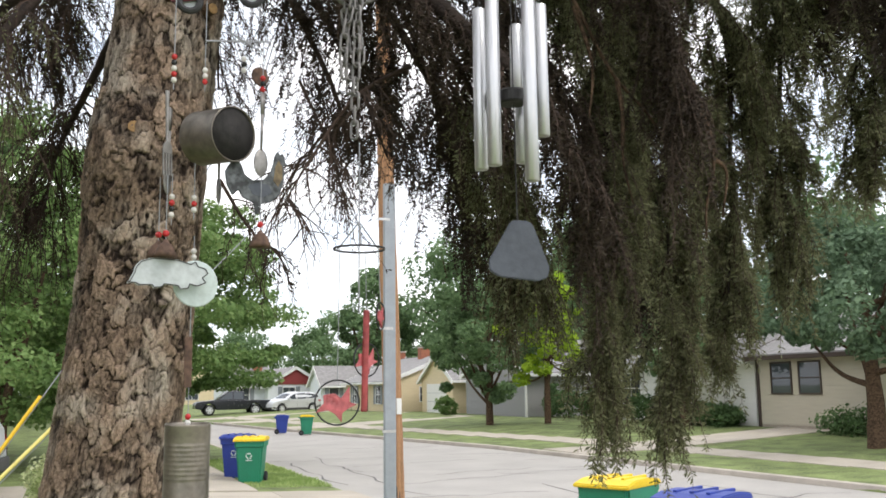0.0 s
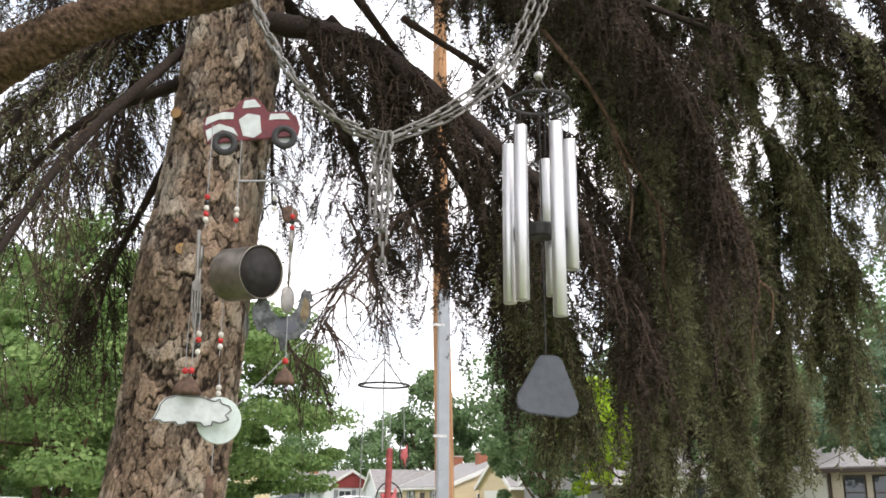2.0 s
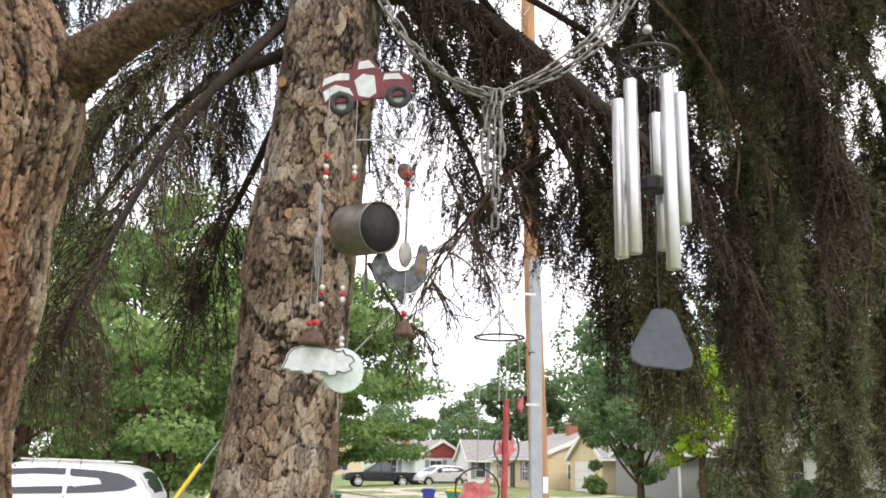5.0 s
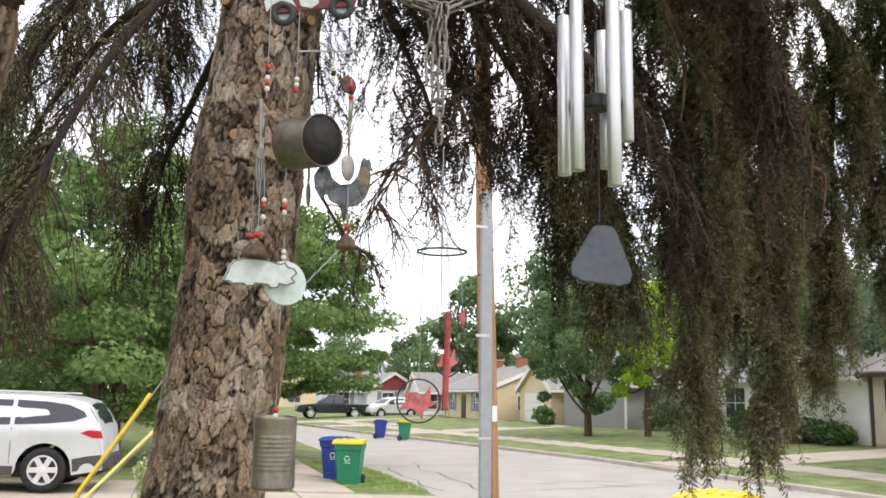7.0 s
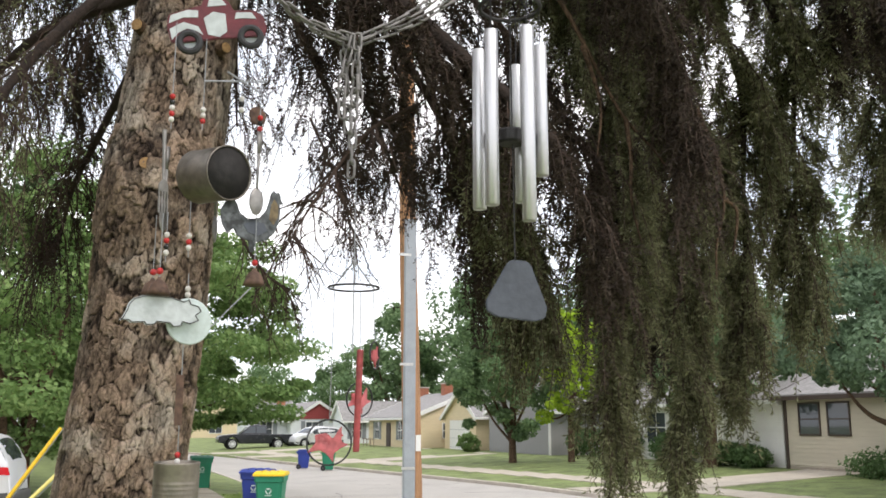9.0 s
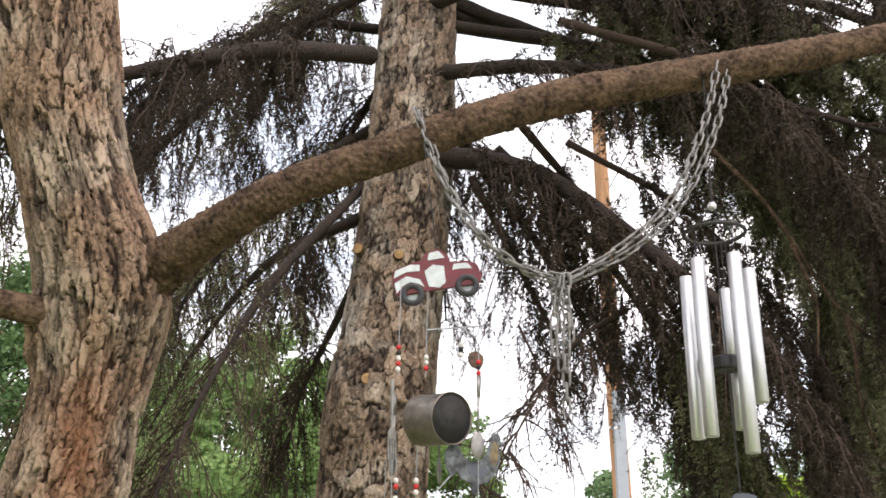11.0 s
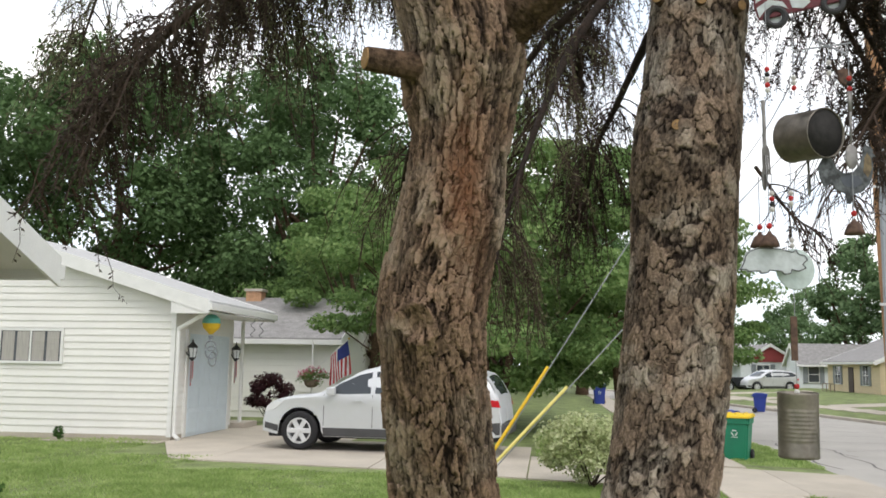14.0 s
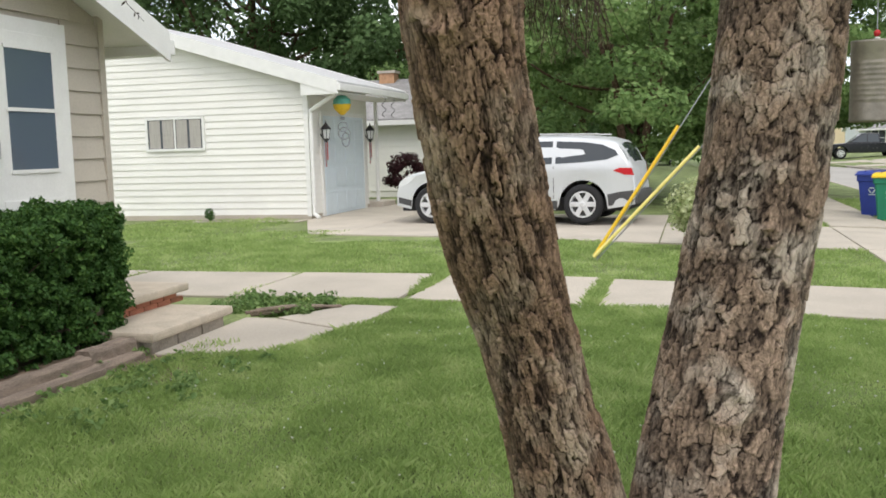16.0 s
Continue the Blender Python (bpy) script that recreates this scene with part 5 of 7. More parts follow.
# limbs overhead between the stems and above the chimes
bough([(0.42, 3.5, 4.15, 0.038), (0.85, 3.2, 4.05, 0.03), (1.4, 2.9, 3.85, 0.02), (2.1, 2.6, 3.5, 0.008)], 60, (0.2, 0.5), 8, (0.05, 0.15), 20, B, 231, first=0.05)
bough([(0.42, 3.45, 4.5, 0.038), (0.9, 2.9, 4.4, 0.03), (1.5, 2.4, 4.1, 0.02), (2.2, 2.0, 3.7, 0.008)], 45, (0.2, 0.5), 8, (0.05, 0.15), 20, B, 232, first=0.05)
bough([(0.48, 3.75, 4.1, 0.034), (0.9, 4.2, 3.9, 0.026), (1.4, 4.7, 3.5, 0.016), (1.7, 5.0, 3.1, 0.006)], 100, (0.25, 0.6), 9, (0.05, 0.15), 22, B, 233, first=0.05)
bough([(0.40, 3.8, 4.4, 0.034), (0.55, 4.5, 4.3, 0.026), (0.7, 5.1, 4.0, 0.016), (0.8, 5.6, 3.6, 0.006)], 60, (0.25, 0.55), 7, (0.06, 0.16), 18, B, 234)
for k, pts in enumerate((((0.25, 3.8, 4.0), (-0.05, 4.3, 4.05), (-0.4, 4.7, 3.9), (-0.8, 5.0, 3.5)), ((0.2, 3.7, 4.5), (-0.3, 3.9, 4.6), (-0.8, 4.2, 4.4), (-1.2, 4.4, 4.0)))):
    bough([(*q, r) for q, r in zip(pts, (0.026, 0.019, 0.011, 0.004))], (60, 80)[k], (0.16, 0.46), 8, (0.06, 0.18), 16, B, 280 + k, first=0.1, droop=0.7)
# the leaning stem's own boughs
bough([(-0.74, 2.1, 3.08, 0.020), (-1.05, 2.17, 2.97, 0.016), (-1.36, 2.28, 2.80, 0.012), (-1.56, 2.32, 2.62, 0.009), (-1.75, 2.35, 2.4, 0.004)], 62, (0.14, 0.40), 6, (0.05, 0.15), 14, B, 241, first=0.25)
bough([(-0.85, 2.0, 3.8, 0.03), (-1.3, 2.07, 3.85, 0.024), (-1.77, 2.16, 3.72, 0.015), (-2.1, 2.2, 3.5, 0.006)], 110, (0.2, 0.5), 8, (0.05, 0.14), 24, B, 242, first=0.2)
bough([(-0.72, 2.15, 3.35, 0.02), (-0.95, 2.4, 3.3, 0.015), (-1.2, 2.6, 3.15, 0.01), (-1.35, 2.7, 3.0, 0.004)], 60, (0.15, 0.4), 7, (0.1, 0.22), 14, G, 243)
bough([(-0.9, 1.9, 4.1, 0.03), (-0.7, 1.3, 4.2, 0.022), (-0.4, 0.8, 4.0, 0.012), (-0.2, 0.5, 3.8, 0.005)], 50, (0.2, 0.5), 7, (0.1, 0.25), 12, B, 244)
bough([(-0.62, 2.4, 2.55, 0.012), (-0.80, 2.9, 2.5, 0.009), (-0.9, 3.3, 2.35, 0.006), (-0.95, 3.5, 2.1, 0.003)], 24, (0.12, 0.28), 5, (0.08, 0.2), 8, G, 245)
bough([(-1.0, 1.9, 4.3, 0.02), (-1.6, 2.6, 4.0, 0.015), (-2.1, 3.2, 3.5, 0.009), (-2.4, 3.5, 3.1, 0.004)], 42, (0.2, 0.45), 7, (0.1, 0.25), 16, G, 246, hang=1.3)
bough([(-1.0, 1.9, 4.3, 0.02), (-1.8, 2.0, 4.2, 0.015), (-2.5, 2.3, 3.8, 0.009), (-2.9, 2.5, 3.4, 0.004)], 50, (0.2, 0.45), 7, (0.1, 0.25), 16, G, 247, hang=1.3)

# ---- broadleaved trees ----
def leaf_cloud(centres, radii, count, size, rng, flat=1.0):
    """Leaves as bent diamonds round clump centres."""
    c = rng.integers(0, len(centres), count)
    off = rng.standard_normal((count, 3))
    off = unit(off) * rng.uniform(0.15, 1.0, (count, 1)) ** 0.45
    p = centres[c] + off * radii[c][:, None] * np.array([1, 1, flat])
    nrm = unit(off * np.array([1, 1, 0.6]) + np.array([0, 0, 0.55]) + rng.standard_normal((count, 3)) * 0.55)
    a = unit(np.cross(nrm, rng.standard_normal((count, 3))))
    b = np.cross(nrm, a)
    L = size * rng.uniform(0.6, 1.35, (count, 1))
    v = np.stack([p - a * L * 0.5, p + b * L * 0.36 + nrm * L * 0.08, p + a * L * 0.55 - nrm * L * 0.06, p - b * L * 0.36 + nrm * L * 0.08], 1)
    return v.reshape(-1, 3), np.arange(count * 4).reshape(count, 4)

def tree(at, height, radius, base, leaf_material, count, size, label, seed, trunk_r=0.18, flat=0.75, stems=1, clumps=60, lift=0.0, bark=None, clump=0.2):
    """A tapered trunk, forking limbs and a crown of leaf clumps with gaps between them."""
    rng = np.random.default_rng(seed)
    t = thing("tree", at, label, "tree")
    mid = (height + base) / 2
    half = (height - base) / 2
    d = unit(rng.standard_normal((clumps, 3))) * (rng.uniform(0.2, 1.0, (clumps, 1)) ** 0.5)
    lump = 1 + 0.22 * np.sin(d[:, :1] * 5 + seed) * np.cos(d[:, 2:] * 4 + seed * 2)
    c = d * lump * np.array([radius, radius, half]) + np.array([0, 0, mid])
    taper = 1.0 - 0.35 * np.clip((c[:, 2:3] - mid) / half, -0.6, 1)
    c[:, :2] *= taper
    r = radius * clump * rng.uniform(0.6, 1.4, clumps)
    pieces = []
    for s in range(stems):
        a = math.tau * s / stems + seed
        spread = 0.0 if stems == 1 else 0.25 * radius
        top = np.array([math.cos(a) * spread, math.sin(a) * spread, mid])
        pieces.append(sweep(smooth_line([(0.12 * s * math.cos(a), 0.12 * s * math.sin(a), -0.15, trunk_r * 1.25), (*(top * 0.3 + rng.standard_normal(3) * 0.06), trunk_r),
                                         (*(top * 0.7), trunk_r * 0.7), (*top, trunk_r * 0.35)], 6), 9, 0.04, seed))
    trunk_ob = mesh_np("trunk", *joined(pieces), bark or M_LIMB, t)
    limbs = []
    for k in range(min(16, clumps)):
        e = c[k]
        s0 = np.array([0, 0, base * 0.7 + (mid - base * 0.7) * rng.uniform(0, 0.9)])
        m = (s0 + e) / 2 + np.array([0, 0, -0.12 * radius])
        limbs.append(sweep(smooth_line([(*s0, trunk_r * 0.45), (*m, trunk_r * 0.3), (*e, trunk_r * 0.1)], 5), 6, 0.04, seed + k))
    mesh_np("limb_work", *joined(limbs), bark or M_LIMB, t)
    crown = mesh_np("crown", *leaf_cloud(c, r, count, size, rng, flat), leaf_material, t, smooth=False)
    return t

M_LEAF_MAPLE = leaf_mat("maple_leaves", (0.090, 0.158, 0.058), (0.22, 0.33, 0.14), (0.032, 0.062, 0.022), 0.35, patch=0.55, share=0.6)
M_LEAF_LOCUST = leaf_mat("locust_leaves", (0.17, 0.275, 0.09), (0.38, 0.48, 0.20), (0.06, 0.105, 0.035), 0.45, patch=0.7, share=0.6)
M_LEAF_LIME = leaf_mat("lime_green_leaves", (0.40, 0.56, 0.05), (0.55, 0.70, 0.10), (0.24, 0.38, 0.035), 0.5)
M_LEAF_BLUE = leaf_mat("blue_green_leaves", (0.13, 0.20, 0.12), (0.21, 0.30, 0.18), (0.06, 0.10, 0.06), 0.35)
M_LEAF_FAR = leaf_mat("far_leaves", (0.15, 0.24, 0.11), (0.26, 0.36, 0.18), (0.065, 0.115, 0.05), 0.4)
M_LEAF_RED = leaf_mat("burgundy_leaves", (0.050, 0.016, 0.020), (0.10, 0.03, 0.035), (0.02, 0.008, 0.01), 0.2)
M_LEAF_VARI = leaf_mat("cream_edged_leaves", (0.48, 0.52, 0.28), (0.74, 0.74, 0.50), (0.20, 0.28, 0.09), 0.3)
M_LEAF_CLOVER = leaf_mat("clover_white", (0.72, 0.72, 0.66), (0.82, 0.82, 0.76), (0.55, 0.58, 0.45), 0.3)
M_LEAF_YEW = leaf_mat("yew_leaves", (0.045, 0.112, 0.024), (0.15, 0.27, 0.06), (0.016, 0.042, 0.012), 0.25, patch=5.0, share=0.6)

tree((-1.6, 24.2, 0.0), 8.2, 4.6, 1.0, M_LEAF_LOCUST, 52000, 0.13, "feathery green locust tree with several thin stems beside the drive", 1, trunk_r=0.11, flat=0.42, stems=4, clumps=130, clump=0.17)
tree((2.0, 28.5, -0.1), 8.8, 4.5, 0.9, M_LEAF_LOCUST, 56000, 0.14, "feathery green locust tree near the street", 2, trunk_r=0.12, flat=0.42, stems=3, clumps=120, clump=0.17)
tree((-6.6, 33.0, 0.0), 9.0, 4.0, 2.0, M_LEAF_LOCUST, 26000, 0.16, "green locust tree behind the white bungalow", 3, trunk_r=0.14, flat=0.5, stems=3, clumps=70)
for k, (x, y, h, r, n) in enumerate(((-11.5, 43, 18.0, 6.5, 42000), (-20.5, 41, 18.5, 6.5, 36000), (-30, 42, 18, 7, 24000), (-27, 34, 15, 5.5, 22000), (-4.5, 50, 14.5, 5.5, 22000), (-16, 52, 20, 7.5, 20000), (2.0, 60, 12, 5, 14000), (-38, 50, 19, 8, 14000))):
    tree((x, y, 0), h, r, 2.6, M_LEAF_MAPLE, n, 0.24, "tall dense maple behind the garage roofs", 10 + k, trunk_r=0.34, flat=0.7, clumps=110)
tree((18.6, 40.2, -0.1), 8.2, 2.9, 1.1, M_LEAF_FAR, 30000, 0.15, "grey-green street tree with a pale trunk", 31, trunk_r=0.16, clumps=80)
tree((20.6, 38.2, 0.0), 7.6, 1.9, 1.9, M_LEAF_LIME, 17000, 0.16, "bright lime-green young tree on the far lawn", 32, trunk_r=0.14, clumps=60)
tree((20.6, 19.4, 0.0), 6.6, 3.3, 2.3, M_LEAF_BLUE, 26000, 0.15, "blue-green street maple with a dark trunk", 33, trunk_r=0.22, clumps=85)
tree((22.8, 30.9, 0.1), 8.5, 3.2, 2.0, M_LEAF_FAR, 18000, 0.19, "green tree on the far lawn", 34, trunk_r=0.25, clumps=70)
for k, (x, y, h, r, n) in enumerate(((27, 84, 13.5, 4.8, 15000), (33, 76, 17.0, 6, 16000), (37, 62, 15, 6, 13000), (34, 50, 13, 5.5, 12000), (39, 38, 13, 6, 10000), (40, 26, 13, 6, 10000), (21, 121, 9.5, 6, 9000), (29, 112, 10.5, 5, 9000), (12, 128, 9, 7, 9000), (0, 125, 10, 7, 9000), (-12, 112, 11, 7, 9000), (-10, 85, 11, 6, 10000), (-8, 68, 10, 5, 10000), (36, 14, 12, 6, 8000))):
    tree((x, y, 0), h, r, 1.0, M_LEAF_FAR, n, 0.36, "distant green tree behind the houses", 40 + k, trunk_r=0.3, clumps=80, clump=0.24)

def shrub(name, at, size, leaf_material, count, leaf, label, seed, stems=7, category="shrub", box_like=False):
    rng = np.random.default_rng(seed)
    t = thing(name, at, label, category)
    w, d, h = size
    n = 60
    if box_like:
        m = n * 30
        c = np.stack([rng.uniform(-w, w, m), rng.uniform(-d, d, m), rng.uniform(0.05, h - 0.06, m)], 1)
        face = rng.integers(0, 4, m)
        c[face == 0, 0] = w
        c[face == 1, 1] = d
        c[face == 2, 2] = h - 0.05
        c += rng.standard_normal((m, 3)) * 0.036
        c[:, 2] += 0.05 * np.sin(9 * c[:, 1] + 4 * c[:, 0]) * np.sin(5 * c[:, 1] + 1) * (c[:, 2] > h - 0.25)
        r = np.full(m, 0.075)
    else:
        q = unit(rng.standard_normal((n, 3))) * rng.uniform(0.3, 1, (n, 1)) ** 0.5
        c = q * np.array([w, d, h * 0.42]) + np.array([0, 0, h * 0.58])
        r = np.full(n, 0.28 * max(w, d))
    limbs = [sweep(smooth_line([(0.04 * math.cos(k), 0.04 * math.sin(k), -0.05, 0.014), (*(c[k] * np.array([0.5, 0.5, 0.5])), 0.01), (*c[k], 0.004)], 5), 5, 0.03, k) for k in range(stems)]
    mesh_np("stems", *joined(limbs), M_TWIG, t)
    mesh_np("leaves", *leaf_cloud(c, r, count, leaf, rng, 0.8), leaf_material, t, smooth=False)
    return t

shrub("shrub", (0.35, 13.95, -0.07), (0.74, 0.65, 1.12), M_LEAF_VARI, 7000, 0.06, "cream-edged variegated shrub beside the drive", 61)
shrub("shrub", (-8.1, 25.4, 0.0), (0.62, 0.5, 1.35), M_LEAF_RED, 3600, 0.075, "dark burgundy shrub against the white house", 62)
shrub("shrub", (20.8, 51.2, -0.1), (0.65, 0.65, 1.35), M_LEAF_LOCUST, 2500, 0.12, "round clipped green bush by the far drive", 63)
shrub("shrub", (23.6, 38.5, 0.1), (1.2, 1.0, 1.5), M_LEAF_MAPLE, 3000, 0.14, "dark foundation shrub by the white house", 64)
for k, (y, s) in enumerate(((34.4, 1.0), (31.0, 0.8), (41.6, 1.1), (29.4, 0.7))):
    shrub("shrub", (23.5, y, 0.05), (0.8 * s, 1.3 * s, 1.3 * s), M_LEAF_MAPLE, 2600, 0.12, "dark foundation shrub against the white clapboard", 640 + k)
shrub("shrub", (23.4, 42.8, 0.0), (0.5, 0.5, 2.0), M_LEAF_MAPLE, 2200, 0.12, "narrow dark evergreen by the grey house", 65)
shrub("shrub", (23.2, 22.2, 0.1), (0.8, 1.8, 0.7), M_LEAF_MAPLE, 2600, 0.12, "low shrubs along the tan house's foundation", 66)
shrub("shrub", (-10.6, 18.6, 0.0), (0.12, 0.12, 0.3), M_LEAF_YEW, 500, 0.04, "tiny clipped bush at the garage foot", 67)
shrub("hedge", (-4.96, 4.55, 0.0), (0.46, 1.84, 1.10), M_LEAF_YEW, 190000, 0.034, "dense clipped dark green yew hedge under the house wall", 68, stems=30, category="hedge", box_like=True)

# ---- vehicles ----
def profile_solid(poly, half, bevel=0.03):
    """A body between two equal side outlines (x, z), whose half width depends on the height."""
    bm = bmesh.new()
    left = [bm.verts.new((x, half(z), z)) for x, z in poly]
    right = [bm.verts.new((x, -half(z), z)) for x, z in poly]
    bm.faces.new(left)
    bm.faces.new(right[::-1])
    n = len(poly)
    for i in range(n):
        j = (i + 1) % n
        bm.faces.new((left[i], right[i], right[j], left[j]))
    bmesh.ops.recalc_face_normals(bm, faces=bm.faces[:])
    if bevel:
        rim = [e for e in bm.edges if (e.verts[0].co.y > 0) == (e.verts[1].co.y > 0)]
        bmesh.ops.bevel(bm, geom=rim, offset=bevel, segments=3, affect="EDGES", profile=0.6)
    bmesh.ops.triangulate(bm, faces=[f for f in bm.faces if len(f.verts) > 4])
    return bm

def arch(cx, cz, r, z0, n=10):
    """Points over a wheel, from front to back."""
    a0 = math.asin(max(-1, min(1, (z0 - cz) / r)))
    return [(cx + r * math.cos(a0 + (math.pi - 2 * a0) * k / n), cz + r * math.sin(a0 + (math.pi - 2 * a0) * k / n)) for k in range(n + 1)]

def side_panel(poly, half, s, depth=0.012):
    bm = bmesh.new()
    out = [bm.verts.new((x, s * (half(z) + 0.006), z)) for x, z in poly]
    inn = [bm.verts.new((x, s * (half(z) + 0.006 - depth), z)) for x, z in poly]
    bm.faces.new(out)
    bm.faces.new(inn[::-1])
    for i in range(len(poly)):
        j = (i + 1) % len(poly)
        bm.faces.new((out[i], inn[i], inn[j], out[j]))
    bmesh.ops.recalc_face_normals(bm, faces=bm.faces[:])
    return bm

def wheel(parent, x, y, r, s, width=0.23):
    m = pose(x, y, r, 90 * s, 0, 0)
    w = part("wheel", lathe([(r * 0.62, -width * 0.2), (r * 0.62, -width / 2), (r * 0.9, -width / 2), (r, -width * 0.36), (r, width * 0.36), (r * 0.92, width / 2), (r * 0.66, width / 2), (r * 0.64, width * 0.3)], 32, m=m), M_TYRE, parent, "black tyre on a six-spoke alloy rim", smooth=True)
    rim = lathe([(r * 0.57, -width * 0.2), (r * 0.61, -width * 0.52), (r * 0.67, -width * 0.51), (r * 0.67, -width * 0.2)], 32, m=m)
    for k in range(6):
        a = math.tau * k / 6
        c, q = math.cos(a), math.sin(a)
        bm = box(r * 0.12, r * 0.62, -r * 0.125, r * 0.125, -width * 0.49, -width * 0.36, 0.012)
        bm.transform(m @ Matrix.Rotation(a, 4, "Z"))
        merged(rim, bm)
    lathe([(r * 0.17, -width * 0.34), (r * 0.17, -width * 0.50), (r * 0.1, -width * 0.54)], 16, rim, m)
    part("rim", rim, M_ALLOY, w)
    part("brake", lathe([(r * 0.56, -width * 0.1), (r * 0.56, -width * 0.25)], 24, m=m), M_PLASTIC, w)

def suv(at, rz, paint, label):
    """A family SUV: one shell lofted from side to side, with arches cut out, glass, lamps and wheels set on it."""
    car = thing("suv", at, label, "car", rz=rz)
    r = 0.37
    TOP = [(-2.46, 0.62), (-2.45, 0.98), (-2.40, 1.12), (-2.25, 1.40), (-2.12, 1.55), (-1.9, 1.61), (-1.2, 1.675), (-0.5, 1.69), (0.0, 1.66), (0.35, 1.57), (0.8, 1.33), (1.15, 1.12), (1.4, 1.085), (1.8, 1.04), (2.1, 0.97), (2.24, 0.88), (2.31, 0.74), (2.33, 0.60)]
    tx, tz = [q[0] for q in TOP], [q[1] for q in TOP]
    def top(x):
        return float(np.interp(x, tx, tz))
    def low(x):
        z = 0.27 + 0.10 * max(0.0, (abs(x) - 1.9) / 0.6)
        for c in (1.51, -1.51):
            if abs(x - c) < 0.45:
                z = max(z, r + math.sqrt(0.45 ** 2 - (x - c) ** 2))
        return z
    def half_at(x, z):
        plan = 1.0 - 0.16 * max(0.0, (x - 1.5) / 0.85) ** 2 - 0.10 * max(0.0, (-x - 1.9) / 0.56) ** 2
        w = 0.955 - 0.09 * max(0.0, 0.6 - z) + 0.012 * math.sin(6 * z)
        if z > 1.0:
            w -= 0.10 * min(0.1, z - 1.0) + 0.34 * max(0.0, z - 1.05)
        return w * plan
    xs = sorted(set([round(q, 3) for q in np.linspace(-2.46, 2.33, 70)] + [round(c + 0.45 * math.cos(a), 3) for c in (-1.51, 1.51) for a in np.linspace(0, math.pi, 15)]))
    rows = []
    for x in xs:
        lo, hi = low(x), top(x)
        lo = min(lo, hi - 0.05)
        crown = 0.10 if hi > 1.2 else 0.06
        side = [(half_at(x, lo + (hi - crown - lo) * k / 9), lo + (hi - crown - lo) * k / 9) for k in range(10)]
        w = side[-1][0]
        arc = [(w * math.cos(a), hi - crown + crown * math.sin(a) ** 0.8) for a in (0.35, 0.7, 1.0, 1.25)]
        ring = side + arc
        rows.append([(x, y, z) for y, z in ring] + [(x, 0.0, hi)] + [(x, -y, z) for y, z in reversed(ring)])
    v = [q for ring in rows for q in ring]
    n = len(rows[0])
    f = [(a * n + k, a * n + k + 1, (a + 1) * n + k + 1, (a + 1) * n + k) for a in range(len(rows) - 1) for k in range(n - 1)]
    f += [(e + k, e + k + 1, e + n - 2 - k, e + n - 1 - k) for e in (0, (len(rows) - 1) * n) for k in range(n // 2 - 1)]
    mesh_np("body", v, f, paint, car)
    mesh_np("underbody", [(x, y, z) for x in (-2.3, 2.2) for y in (-0.8, 0.8) for z in (0.24, 0.5)], [(0, 1, 3, 2), (4, 6, 7, 5), (0, 4, 5, 1), (2, 3, 7, 6), (1, 5, 7, 3), (0, 2, 6, 4)], M_TYRE, car, smooth=False)
    def inlay(name, poly, s, material, out=0.006):
        """A panel laid on the flank, following its curve."""
        bm = bmesh.new()
        a = [bm.verts.new((x, s * (half_at(x, z) + out), z)) for x, z in poly]
        b = [bm.verts.new((x, s * (half_at(x, z) - 0.02), z)) for x, z in poly]
        bm.faces.new(a)
        for q in range(len(a)):
            w = (q + 1) % len(a)
            bm.faces.new((a[q], b[q], b[w], a[w]))
        bmesh.ops.recalc_face_normals(bm, faces=bm.faces[:])
        bmesh.ops.triangulate(bm, faces=[g for g in bm.faces if len(g.verts) > 4])
        return part(name, bm, material, car)
    def over(name, x0, x1, z_in, material):
        """A pane laid on the shell across the car."""
        st = np.linspace(x0, x1, 7)
        vv = []
        for x in st:
            hi = top(x)
            w = half_at(x, hi - 0.1) - z_in
            vv += [(x, w * q, hi - (0.10 - 0.10 * (1 - abs(q) ** 2.4)) * 0.8 + 0.012) for q in (-1, -0.7, -0.35, 0, 0.35, 0.7, 1)]
        ff = [(a * 7 + k, a * 7 + k + 1, a * 7 + k + 8, a * 7 + k + 7) for a in range(6) for k in range(6)]
        mesh_np(name, vv, ff, material, car)
    for s in (-1, 1):
        inlay("side_window", [(0.08, 1.11), (0.62, 1.09), (0.98, 1.10), (0.72, 1.28), (0.34, 1.46), (0.08, 1.52)], s, M_CARGLASS)
        inlay("side_window", [(-0.92, 1.13), (-0.01, 1.11), (-0.01, 1.53), (-0.5, 1.555), (-0.92, 1.55)], s, M_CARGLASS)
        inlay("side_window", [(-0.99, 1.13), (-0.99, 1.548), (-1.5, 1.52), (-1.85, 1.47), (-2.10, 1.36), (-2.16, 1.27), (-1.95, 1.19), (-1.5, 1.15)], s, M_CARGLASS)
        inlay("sill_trim", [(-1.02, 0.28), (1.02, 0.28), (1.03, 0.44), (-1.03, 0.44)], s, M_PLASTIC, 0.012)
        inlay("bumper_side", [(-2.43, 0.40), (-1.99, 0.34), (-1.97, 0.55), (-2.2, 0.60), (-2.43, 0.62)], s, M_PLASTIC, 0.008)
        inlay("bumper_side", [(2.28, 0.40), (1.98, 0.34), (1.965, 0.46), (2.28, 0.52)], s, M_PLASTIC, 0.008)
        inlay("tail_lamp", [(-2.40, 1.03), (-2.44, 0.90), (-2.28, 0.91), (-2.08, 0.99), (-2.2, 1.04)], s, M_TAIL, 0.012)
